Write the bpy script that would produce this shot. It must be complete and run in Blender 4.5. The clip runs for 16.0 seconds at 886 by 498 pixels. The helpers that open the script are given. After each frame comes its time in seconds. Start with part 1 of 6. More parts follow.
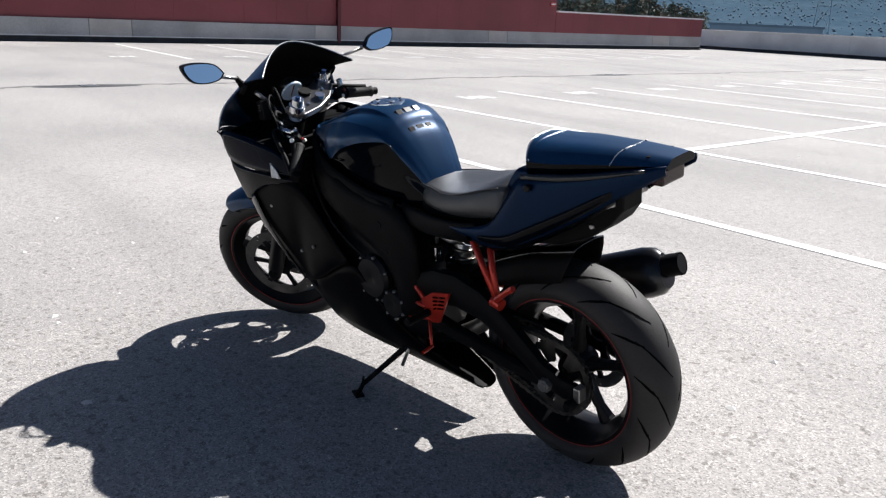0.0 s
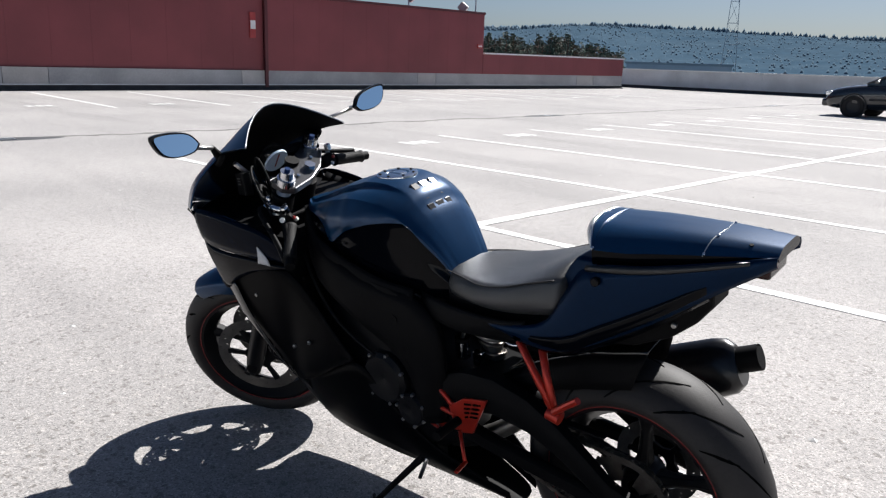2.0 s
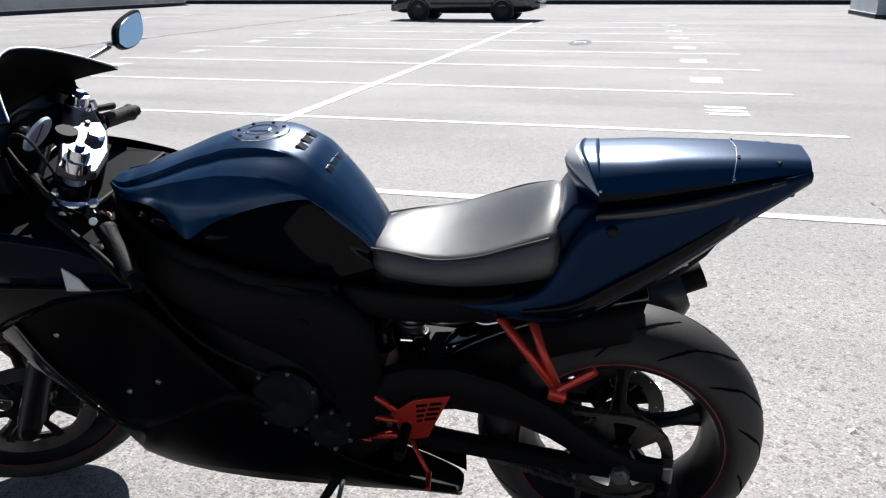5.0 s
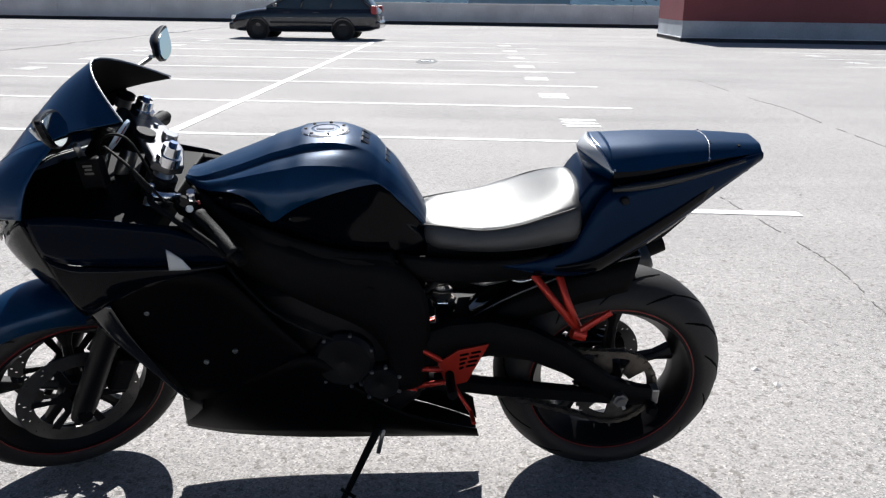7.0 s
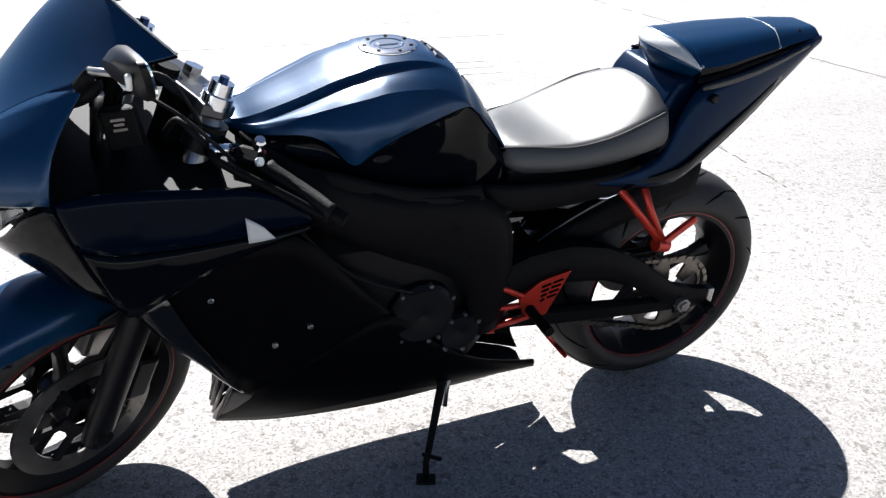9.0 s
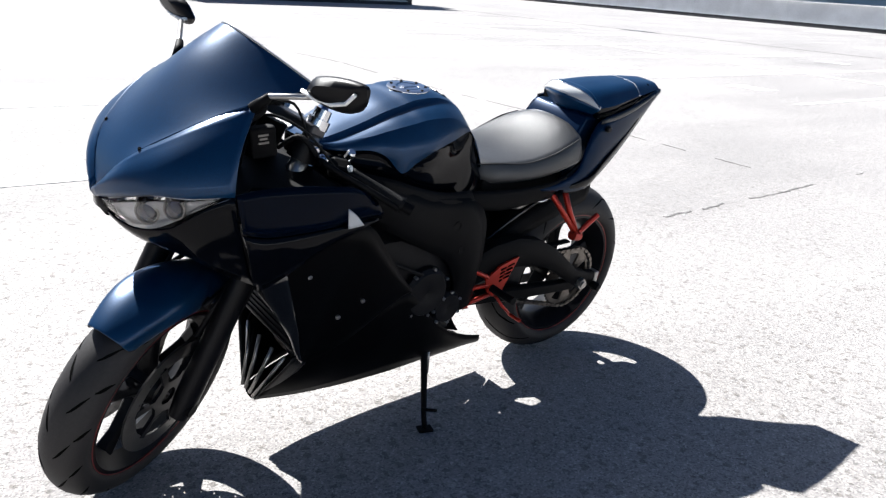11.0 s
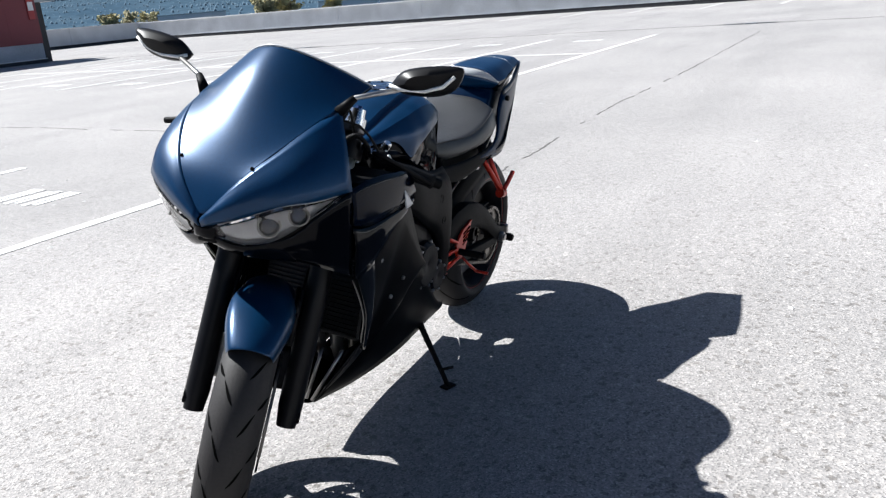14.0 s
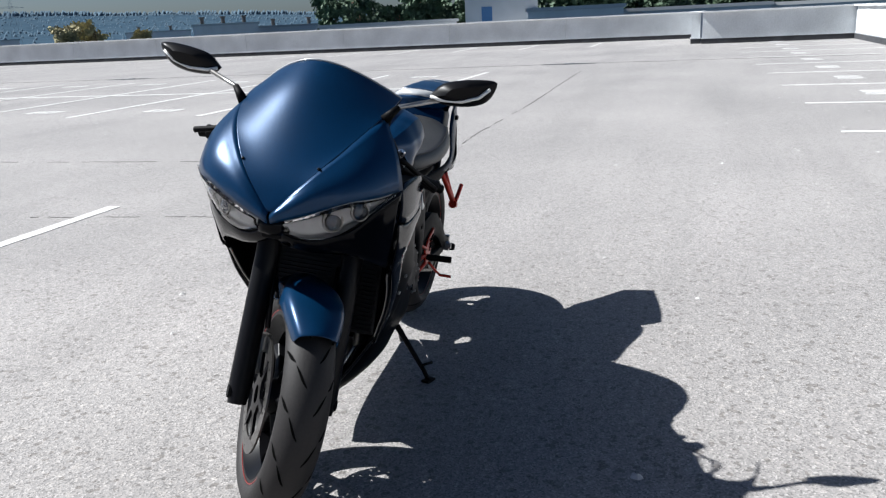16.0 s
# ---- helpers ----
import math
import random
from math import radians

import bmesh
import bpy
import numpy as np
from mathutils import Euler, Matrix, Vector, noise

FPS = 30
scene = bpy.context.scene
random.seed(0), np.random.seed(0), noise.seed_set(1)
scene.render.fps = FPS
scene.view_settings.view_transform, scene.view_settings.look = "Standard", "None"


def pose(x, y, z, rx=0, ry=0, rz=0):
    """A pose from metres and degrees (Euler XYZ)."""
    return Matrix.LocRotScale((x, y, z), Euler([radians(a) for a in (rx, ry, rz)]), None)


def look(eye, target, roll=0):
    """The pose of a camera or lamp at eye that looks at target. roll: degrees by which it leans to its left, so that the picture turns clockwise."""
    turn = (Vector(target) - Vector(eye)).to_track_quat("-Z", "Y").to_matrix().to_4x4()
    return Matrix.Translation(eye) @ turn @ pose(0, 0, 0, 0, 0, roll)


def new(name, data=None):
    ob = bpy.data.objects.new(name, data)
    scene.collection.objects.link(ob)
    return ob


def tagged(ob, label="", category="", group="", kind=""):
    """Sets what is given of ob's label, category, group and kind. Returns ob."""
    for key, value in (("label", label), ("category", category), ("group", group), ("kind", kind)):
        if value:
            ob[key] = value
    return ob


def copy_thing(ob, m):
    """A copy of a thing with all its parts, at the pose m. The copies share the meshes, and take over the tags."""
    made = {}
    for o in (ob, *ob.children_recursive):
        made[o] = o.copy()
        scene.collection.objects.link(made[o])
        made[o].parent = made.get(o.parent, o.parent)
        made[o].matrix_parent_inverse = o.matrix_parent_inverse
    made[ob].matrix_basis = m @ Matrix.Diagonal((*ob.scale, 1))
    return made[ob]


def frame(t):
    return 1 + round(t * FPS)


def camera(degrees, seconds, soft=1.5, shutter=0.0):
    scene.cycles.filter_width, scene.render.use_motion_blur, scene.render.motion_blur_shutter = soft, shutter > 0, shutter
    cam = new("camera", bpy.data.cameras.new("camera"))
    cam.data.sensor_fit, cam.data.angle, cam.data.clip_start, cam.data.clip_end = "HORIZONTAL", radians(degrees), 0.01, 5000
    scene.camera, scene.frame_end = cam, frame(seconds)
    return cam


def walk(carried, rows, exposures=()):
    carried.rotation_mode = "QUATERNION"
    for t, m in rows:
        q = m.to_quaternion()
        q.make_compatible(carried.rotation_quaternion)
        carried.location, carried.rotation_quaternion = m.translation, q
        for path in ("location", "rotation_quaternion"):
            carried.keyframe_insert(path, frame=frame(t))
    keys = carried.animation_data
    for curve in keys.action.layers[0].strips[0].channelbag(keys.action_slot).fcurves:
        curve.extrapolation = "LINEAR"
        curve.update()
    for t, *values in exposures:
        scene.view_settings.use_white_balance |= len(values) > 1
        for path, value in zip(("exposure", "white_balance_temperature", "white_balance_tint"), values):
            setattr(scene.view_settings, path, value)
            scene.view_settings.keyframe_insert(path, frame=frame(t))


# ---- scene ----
cam = camera(58.3, 16.0, 1.3)
PATH = [
    (0, (-1.374, 1.618, 1.231), (0.104, 0.393, 0.668), 2.5),
    (0.5, (-1.343, 1.75, 1.248), (0.049, 0.403, 0.752), 3.2),
    (1, (-1.228, 1.847, 1.268), (0.106, 0.439, 0.784), 1.8),
    (1.5, (-1.06, 1.721, 1.26), (0.282, 0.291, 0.867), 1.7),
    (2, (-0.912, 1.568, 1.266), (0.469, 0.197, 0.804), 1.8),
    (2.5, (-0.752, 1.538, 1.253), (0.439, 0.033, 0.69), 2.7),
    (3, (-0.555, 1.567, 1.256), (0.408, -0.059, 0.603), 1.2),
    (3.2, (-0.515, 1.569, 1.265), (0.424, -0.074, 0.618), 0.4),
    (5.3, (0.014, 1.581, 1.247), (0.392, -0.275, 0.605), -0.4),
    (5.5, (0.062, 1.609, 1.257), (0.354, -0.265, 0.622), -0.3),
    (6, (0.09, 1.726, 1.244), (0.242, -0.191, 0.697), 1.6),
    (6.5, (0.121, 1.896, 1.259), (0.349, 0.005, 0.651), -0.0),
    (7, (0.315, 1.997, 1.258), (0.412, 0.091, 0.66), 0.8),
    (7.5, (0.513, 2.007, 1.27), (0.467, 0.105, 0.652), 1.2),
    (8, (0.637, 1.856, 1.239), (0.616, -0.043, 0.614), -1.2),
    (8.5, (0.763, 1.73, 1.243), (0.613, -0.123, 0.506), 0.8),
    (9, (0.997, 1.679, 1.238), (0.511, -0.076, 0.412), -0.2),
    (9.2, (1.071, 1.691, 1.22), (0.568, -0.075, 0.426), -0.9),
    (11.3, (1.907, 1.953, 1.247), (0.753, 0.441, 0.631), 4.1),
    (11.5, (1.982, 1.967, 1.239), (0.812, 0.447, 0.672), 3.7),
    (12, (2.229, 1.932, 1.23), (0.959, 0.483, 0.695), -0.4),
    (12.5, (2.333, 1.841, 1.233), (0.97, 0.497, 0.654), 2.2),
    (13, (2.319, 1.719, 1.184), (0.918, 0.42, 0.592), 0.4),
    (13.5, (2.389, 1.603, 1.201), (0.877, 0.41, 0.66), -1.3),
    (14, (2.594, 1.512, 1.2), (0.975, 0.506, 0.593), -4.8),
    (14.5, (2.738, 1.531, 1.197), (1.085, 0.553, 0.639), -4.4),
    (15, (2.907, 1.503, 1.217), (1.188, 0.688, 0.599), -0.5),
    (15.5, (3.06, 1.329, 1.227), (1.281, 0.624, 0.644), -3.4),
    (16, (3.024, 1.15, 1.199), (1.2, 0.541, 0.648), -2.9),
]
EXPO = [(0.0, 1.15, 6500, 10), (0.6, 1.33, 6500, 10), (1.2, 1.33, 6500, 10), (2.0, 1.15, 6500, 10), (3.0, 1.15, 6450, 10), (5.5, 0.95, 6400, 9), (6.0, 0.85, 6400, 9), (7.0, 1.05, 6400, 9), (8.0, 1.4, 6400, 9), (9.0, 1.7, 6400, 9),
        (11.5, 1.6, 6350, 9), (12.5, 1.36, 6250, 8), (14.0, 1.34, 6250, 8), (16.0, 1.0, 6250, 8)]
walk(cam, [(t, look(e, g, r)) for t, e, g, r in PATH], EXPO)

# ---- world and sun ----
SUN_TO = Vector((0.115, -0.92, 1.0)).normalized()
world = bpy.data.worlds.new("sky")
scene.world = world
world.use_nodes = True
wn = world.node_tree.nodes
sky = wn.new("ShaderNodeTexSky")
sky.sky_type = "NISHITA"
sky.sun_disc = False
sky.sun_elevation = math.asin(SUN_TO.z)
sky.sun_rotation = math.atan2(SUN_TO.x, SUN_TO.y)
sky.air_density, sky.dust_density, sky.ozone_density = 0.8, 1.2, 6.0
world.node_tree.links.new(sky.outputs[0], wn["Background"].inputs[0])
wn["Background"].inputs[1].default_value = 0.03
sun = new("sun", bpy.data.lights.new("sun", "SUN"))
sun.data.energy, sun.data.angle, sun.data.color = 5.0, radians(0.53), (1.0, 0.98, 0.955)
sun.matrix_world = look(SUN_TO * 50, (0, 0, 0))


# ---- materials ----
def material(name, color, rough=0.5, metal=0.0, vary=0.0, scale=4.0, grain=0.0, grain_scale=120.0, bump=0.0, bump_scale=150.0,
             coat=0.0, color2=None, spec=0.5, random_vary=0.0, rough_vary=0.0):
    """A node material with variation at two scales, fine relief and, at will, a clear coat."""
    m = bpy.data.materials.new(name)
    m.use_nodes = True
    n, link = m.node_tree.nodes, m.node_tree.links
    b = n["Principled BSDF"]
    b.inputs["Roughness"].default_value, b.inputs["Metallic"].default_value = rough, metal
    b.inputs["Specular IOR Level"].default_value = spec
    b.inputs["Coat Weight"].default_value, b.inputs["Coat Roughness"].default_value = coat, 0.04
    b.inputs["Base Color"].default_value = (*color, 1)
    tc = n.new("ShaderNodeTexCoord")
    out = None
    if vary or grain or color2:
        big = n.new("ShaderNodeTexNoise")
        big.inputs["Scale"].default_value, big.inputs["Detail"].default_value = scale, 5.0
        link.new(tc.outputs["Object"], big.inputs["Vector"])
        ramp = n.new("ShaderNodeMix")
        ramp.data_type = "RGBA"
        c2 = color2 or tuple(c * (1 - vary) for c in color)
        c1 = color if color2 else tuple(min(1.0, c * (1 + vary)) for c in color)
        ramp.inputs[6].default_value, ramp.inputs[7].default_value = (*c1, 1), (*c2, 1)
        st = n.new("ShaderNodeMapRange")
        st.inputs["From Min"].default_value, st.inputs["From Max"].default_value = 0.35, 0.65
        link.new(big.outputs["Fac"], st.inputs["Value"])
        link.new(st.outputs[0], ramp.inputs[0])
        out = ramp.outputs[2]
        if grain:
            fine = n.new("ShaderNodeTexNoise")
            fine.inputs["Scale"].default_value, fine.inputs["Detail"].default_value = grain_scale, 3.0
            link.new(tc.outputs["Object"], fine.inputs["Vector"])
            gm = n.new("ShaderNodeMapRange")
            gm.inputs["From Min"].default_value, gm.inputs["From Max"].default_value = 0.3, 0.7
            gm.inputs["To Min"].default_value, gm.inputs["To Max"].default_value = 1 - grain, 1 + grain
            link.new(fine.outputs["Fac"], gm.inputs["Value"])
            mul = n.new("ShaderNodeVectorMath")
            mul.operation = "SCALE"
            link.new(out, mul.inputs[0])
            link.new(gm.outputs[0], mul.inputs["Scale"])
            out = mul.outputs[0]
        if random_vary:
            oi = n.new("ShaderNodeObjectInfo")
            rm = n.new("ShaderNodeMapRange")
            rm.inputs["To Min"].default_value, rm.inputs["To Max"].default_value = 1 - random_vary, 1 + random_vary
            link.new(oi.outputs["Random"], rm.inputs["Value"])
            mul = n.new("ShaderNodeVectorMath")
            mul.operation = "SCALE"
            link.new(out, mul.inputs[0])
            link.new(rm.outputs[0], mul.inputs["Scale"])
            out = mul.outputs[0]
        link.new(out, b.inputs["Base Color"])
        if rough_vary:
            rr = n.new("ShaderNodeMapRange")
            rr.inputs["To Min"].default_value, rr.inputs["To Max"].default_value = max(0, rough - rough_vary), min(1, rough + rough_vary)
            link.new(big.outputs["Fac"], rr.inputs["Value"])
            link.new(rr.outputs[0], b.inputs["Roughness"])
    if bump:
        bn = n.new("ShaderNodeTexNoise")
        bn.inputs["Scale"].default_value, bn.inputs["Detail"].default_value = bump_scale, 4.0
        link.new(tc.outputs["Object"], bn.inputs["Vector"])
        bp = n.new("ShaderNodeBump")
        bp.inputs["Strength"].default_value, bp.inputs["Distance"].default_value = bump, 0.004
        link.new(bn.outputs["Fac"], bp.inputs["Height"])
        link.new(bp.outputs[0], b.inputs["Normal"])
    return m


def asphalt_material():
    """Pale worn asphalt: mixed stone chips, large bleached and grey patches, thin dirt streaks."""
    m = material("pale_worn_asphalt", (0.3, 0.29, 0.285), 0.9)
    n, link = m.node_tree.nodes, m.node_tree.links
    b = n["Principled BSDF"]
    b.inputs["Sheen Weight"].default_value, b.inputs["Sheen Roughness"].default_value = 0.22, 0.5
    tc = n.new("ShaderNodeTexCoord")
    patch = n.new("ShaderNodeTexNoise")
    patch.inputs["Scale"].default_value, patch.inputs["Detail"].default_value = 0.35, 6.0
    link.new(tc.outputs["Object"], patch.inputs["Vector"])
    base = n.new("ShaderNodeValToRGB")
    base.color_ramp.elements[0].position, base.color_ramp.elements[1].position = 0.32, 0.7
    base.color_ramp.elements[0].color, base.color_ramp.elements[1].color = (0.215, 0.207, 0.204, 1), (0.295, 0.283, 0.278, 1)
    link.new(patch.outputs["Fac"], base.inputs["Fac"])
    streak_map = n.new("ShaderNodeMapping")
    streak_map.inputs["Scale"].default_value = (0.16, 1.3, 1.0)
    link.new(tc.outputs["Object"], streak_map.inputs["Vector"])
    streak = n.new("ShaderNodeTexNoise")
    streak.inputs["Scale"].default_value, streak.inputs["Detail"].default_value = 0.8, 8.0
    link.new(streak_map.outputs[0], streak.inputs["Vector"])
    sm = n.new("ShaderNodeMapRange")
    sm.inputs["From Min"].default_value, sm.inputs["From Max"].default_value = 0.36, 0.5
    sm.inputs["To Min"].default_value, sm.inputs["To Max"].default_value = 0.86, 1.0
    link.new(streak.outputs["Fac"], sm.inputs["Value"])
    chips = n.new("ShaderNodeTexVoronoi")
    chips.inputs["Scale"].default_value = 190.0
    link.new(tc.outputs["Object"], chips.inputs["Vector"])
    sep = n.new("ShaderNodeSeparateColor")
    link.new(chips.outputs["Color"], sep.inputs[0])
    cm = n.new("ShaderNodeValToRGB")
    cm.color_ramp.interpolation = "CONSTANT"
    e = cm.color_ramp.elements
    e[0].position, e[0].color = 0.0, (0.54, 0.53, 0.52, 1)
    e[1].position, e[1].color = 0.15, (0.86, 0.85, 0.84, 1)
    for p, c in ((0.55, (1.08, 1.05, 1.02, 1)), (0.82, (1.22, 1.2, 1.17, 1)), (0.94, (1.5, 1.47, 1.44, 1))):
        el = e.new(p)
        el.color = c
    link.new(sep.outputs[0], cm.inputs["Fac"])
    gr = n.new("ShaderNodeTexNoise")
    gr.inputs["Scale"].default_value, gr.inputs["Detail"].default_value = 28.0, 6.0
    link.new(tc.outputs["Object"], gr.inputs["Vector"])
    gm = n.new("ShaderNodeMapRange")
    gm.inputs["To Min"].default_value, gm.inputs["To Max"].default_value = 0.8, 1.2
    link.new(gr.outputs["Fac"], gm.inputs["Value"])
    m1 = n.new("ShaderNodeVectorMath"); m1.operation = "MULTIPLY"
    link.new(base.outputs[0], m1.inputs[0]); link.new(cm.outputs[0], m1.inputs[1])
    m2 = n.new("ShaderNodeVectorMath"); m2.operation = "SCALE"
    link.new(m1.outputs[0], m2.inputs[0]); link.new(gm.outputs[0], m2.inputs["Scale"])
    grit = n.new("ShaderNodeTexVoronoi")
    grit.inputs["Scale"].default_value = 62.0
    link.new(tc.outputs["Object"], grit.inputs["Vector"])
    gsep = n.new("ShaderNodeSeparateColor")
    link.new(grit.outputs["Color"], gsep.inputs[0])
    spot = n.new("ShaderNodeValToRGB")
    spot.color_ramp.interpolation = "CONSTANT"
    se = spot.color_ramp.elements
    se[0].position, se[0].color = 0.0, (0.62, 0.6, 0.58, 1)
    se[1].position, se[1].color = 0.06, (1, 1, 1, 1)
    el = se.new(0.95)
    el.color = (1.2, 1.19, 1.17, 1)
    link.new(gsep.outputs[1], spot.inputs["Fac"])
    m0 = n.new("ShaderNodeVectorMath"); m0.operation = "MULTIPLY"
    link.new(m2.outputs[0], m0.inputs[0]); link.new(spot.outputs[0], m0.inputs[1])
    m3 = n.new("ShaderNodeVectorMath"); m3.operation = "SCALE"
    link.new(m0.outputs[0], m3.inputs[0]); link.new(sm.outputs[0], m3.inputs["Scale"])
    link.new(m3.outputs[0], b.inputs["Base Color"])
    bp = n.new("ShaderNodeBump")
    bp.inputs["Strength"].default_value, bp.inputs["Distance"].default_value = 0.3, 0.004
    link.new(chips.outputs["Distance"], bp.inputs["Height"])
    link.new(bp.outputs[0], b.inputs["Normal"])
    return m


M_ASPHALT = asphalt_material()
M_LINE = material("worn_white_road_paint", (0.58, 0.575, 0.565), 0.75, vary=0.1, scale=3, grain=0.12, grain_scale=60, bump=0.3, bump_scale=90)
M_TAR = material("dull_tar_seam", (0.125, 0.12, 0.117), 0.85, vary=0.3, scale=8, grain=0.2)
M_RED = material("dull_red_cladding", (0.22, 0.05, 0.058), 0.6, vary=0.1, scale=0.5, grain=0.06, grain_scale=30)
M_RED_TRIM = material("dark_red_trim", (0.1, 0.02, 0.025), 0.5, vary=0.1, scale=1)
M_CONC = material("grey_concrete", (0.38, 0.385, 0.395), 0.85, vary=0.16, scale=0.7, grain=0.08, grain_scale=25, bump=0.2, bump_scale=30)
M_PARAPET = material("pale_grey_concrete_parapet", (0.64, 0.665, 0.68), 0.85, vary=0.1, scale=0.9, grain=0.07, grain_scale=25, bump=0.2, bump_scale=30)
M_PLINTH = material("blue_grey_concrete_plinth", (0.43, 0.47, 0.51), 0.85, vary=0.14, scale=0.7, grain=0.08, grain_scale=25, bump=0.2, bump_scale=30)
M_CONC_L = material("pale_patched_concrete", (0.46, 0.45, 0.44), 0.85, vary=0.1, scale=1.2, grain=0.06, grain_scale=25)
M_MEMBRANE = material("black_roofing_felt", (0.035, 0.037, 0.042), 0.8, vary=0.3, scale=3, grain=0.15)
M_FLASH = material("bare_sheet_metal_flashing", (0.62, 0.64, 0.66), 0.4, metal=0.6, vary=0.08, scale=2)
M_DARK_GATE = material("dark_painted_gate", (0.03, 0.032, 0.036), 0.6, vary=0.2, scale=1)
M_GREY_PLASTIC = material("grey_plastic_box", (0.3, 0.29, 0.29), 0.5, vary=0.05, scale=5)
M_SIGN_RED = material("red_sign_box", (0.4, 0.05, 0.05), 0.5, vary=0.05, scale=5)
M_WHITE = material("white_painted_metal", (0.78, 0.78, 0.78), 0.5, vary=0.04, scale=5)
M_GALV = material("galvanised_steel", (0.4, 0.42, 0.44), 0.45, metal=0.8, vary=0.12, scale=4)
M_BARK = material("pine_bark", (0.16, 0.1, 0.07), 0.9, vary=0.3, scale=3)
M_NEEDLE = material("dark_conifer_needles", (0.075, 0.1, 0.072), 0.8, vary=0.35, scale=0.6, grain=0.3, grain_scale=6, random_vary=0.25)
M_PINE = material("green_pine_needles", (0.06, 0.1, 0.06), 0.8, vary=0.3, scale=0.6, grain=0.3, grain_scale=6, random_vary=0.2)
M_BUD = material("pale_yellow_spring_leaves", (0.36, 0.32, 0.17), 0.8, vary=0.25, scale=0.6, grain=0.2, grain_scale=6, random_vary=0.15)
# Distance haze is painted into both colours; tree tops lifted against their shade.
M_LAND = material("haze_tinted_hillside", (0.034, 0.06, 0.088), 0.95, scale=0.012, color2=(0.044, 0.072, 0.1), grain=0.2, grain_scale=0.1, spec=0.0)
M_HILL = material("haze_tinted_tree_tops", (0.1, 0.145, 0.185), 0.95, scale=0.012, color2=(0.08, 0.12, 0.16), grain=0.2, grain_scale=0.12, spec=0.0)
M_FAR_WALL = material("far_pale_wall", (0.6, 0.61, 0.62), 0.8, vary=0.06, scale=0.5)
M_FAR_ROOF = material("far_grey_roof", (0.42, 0.43, 0.44), 0.8, vary=0.1, scale=0.3)
M_FAR_GLASS = material("far_blue_window", (0.1, 0.22, 0.42), 0.1, spec=0.8)


# ---- builders ----
def place(name, bm, mat, smooth=False, parent=None):
    me = bpy.data.meshes.new(name)
    bmesh.ops.recalc_face_normals(bm, faces=bm.faces)
    bm.to_mesh(me)
    bm.free()
    for mm in (mat if isinstance(mat, (list, tuple)) else [mat]):
        me.materials.append(mm)
    if smooth:
        for p in me.polygons:
            p.use_smooth = True
    ob = new(name, me)
    ob.parent = parent
    return ob


def part(name, bm, mat, parent, label="", smooth=False, sub=0, bevel=0.0, sharp=0.0, solid=0.0):
    """Links a bmesh as one mesh object under a thing or a part."""
    ob = place(name, bm, mat, smooth, parent)
    if solid:
        md = ob.modifiers.new("solid", "SOLIDIFY")
        md.thickness, md.offset = solid, 0.0
    if bevel:
        md = ob.modifiers.new("bevel", "BEVEL")
        md.width, md.segments, md.limit_method, md.angle_limit = bevel, 2, "ANGLE", radians(40)
    if sub:
        md = ob.modifiers.new("sub", "SUBSURF")
        md.levels = md.render_levels = sub
    if sharp:
        ob.data.set_sharp_from_angle(angle=radians(sharp))
    return tagged(ob, label) if label else ob


def empty(name, m=None):
    ob = new(name)
    ob.empty_display_size = 0.1
    if m is not None:
        ob.matrix_world = m
    return ob


def box(bm, x0, x1, y0, y1, z0, z1, m=None, mi=0):
    v = [bm.verts.new((x, y, z)) for x in (x0, x1) for y in (y0, y1) for z in (z0, z1)]
    if m is not None:
        for w in v:
            w.co = m @ w.co
    for f in ((0, 1, 3, 2), (4, 6, 7, 5), (0, 4, 5, 1), (2, 3, 7, 6), (0, 2, 6, 4), (1, 5, 7, 3)):
        bm.faces.new([v[i] for i in f]).material_index = mi
    return v


def boxes(*rows, m=None):
    bm = bmesh.new()
    for r in rows:
        box(bm, *r, m=m)
    return bm


def loft(bm, rings, closed=True, caps=True, mi=0):
    """Skin over rings of points; closed: each ring is a loop."""
    vs = [[bm.verts.new(p) for p in r] for r in rings]
    n = len(vs[0])
    for a, b in zip(vs, vs[1:]):
        for i in range(n if closed else n - 1):
            j = (i + 1) % n
            bm.faces.new((a[i], a[j], b[j], b[i])).material_index = mi
    if caps and closed:
        bm.faces.new(vs[0][::-1]).material_index = mi
        bm.faces.new(vs[-1]).material_index = mi
    return vs


def tube(bm, pts, r, n=8, caps=True, r_end=None, mi=0):
    """A round bar along points; r may taper to r_end, or be a list."""
    pts = [Vector(p) for p in pts]
    rings, ref = [], None
    for i, p in enumerate(pts):
        d = (pts[min(i + 1, len(pts) - 1)] - pts[max(i - 1, 0)]).normalized()
        if ref is None:
            ref = d.orthogonal().normalized()
        ref = (ref - d * ref.dot(d)).normalized()
        w = d.cross(ref)
        k = i / max(1, len(pts) - 1)
        rr = r[i] if isinstance(r, (list, tuple)) else (r if r_end is None else r + (r_end - r) * k)
        rings.append([p + (ref * math.cos(a) + w * math.sin(a)) * rr for a in (2 * math.pi * j / n for j in range(n))])
    return loft(bm, rings, True, caps, mi)


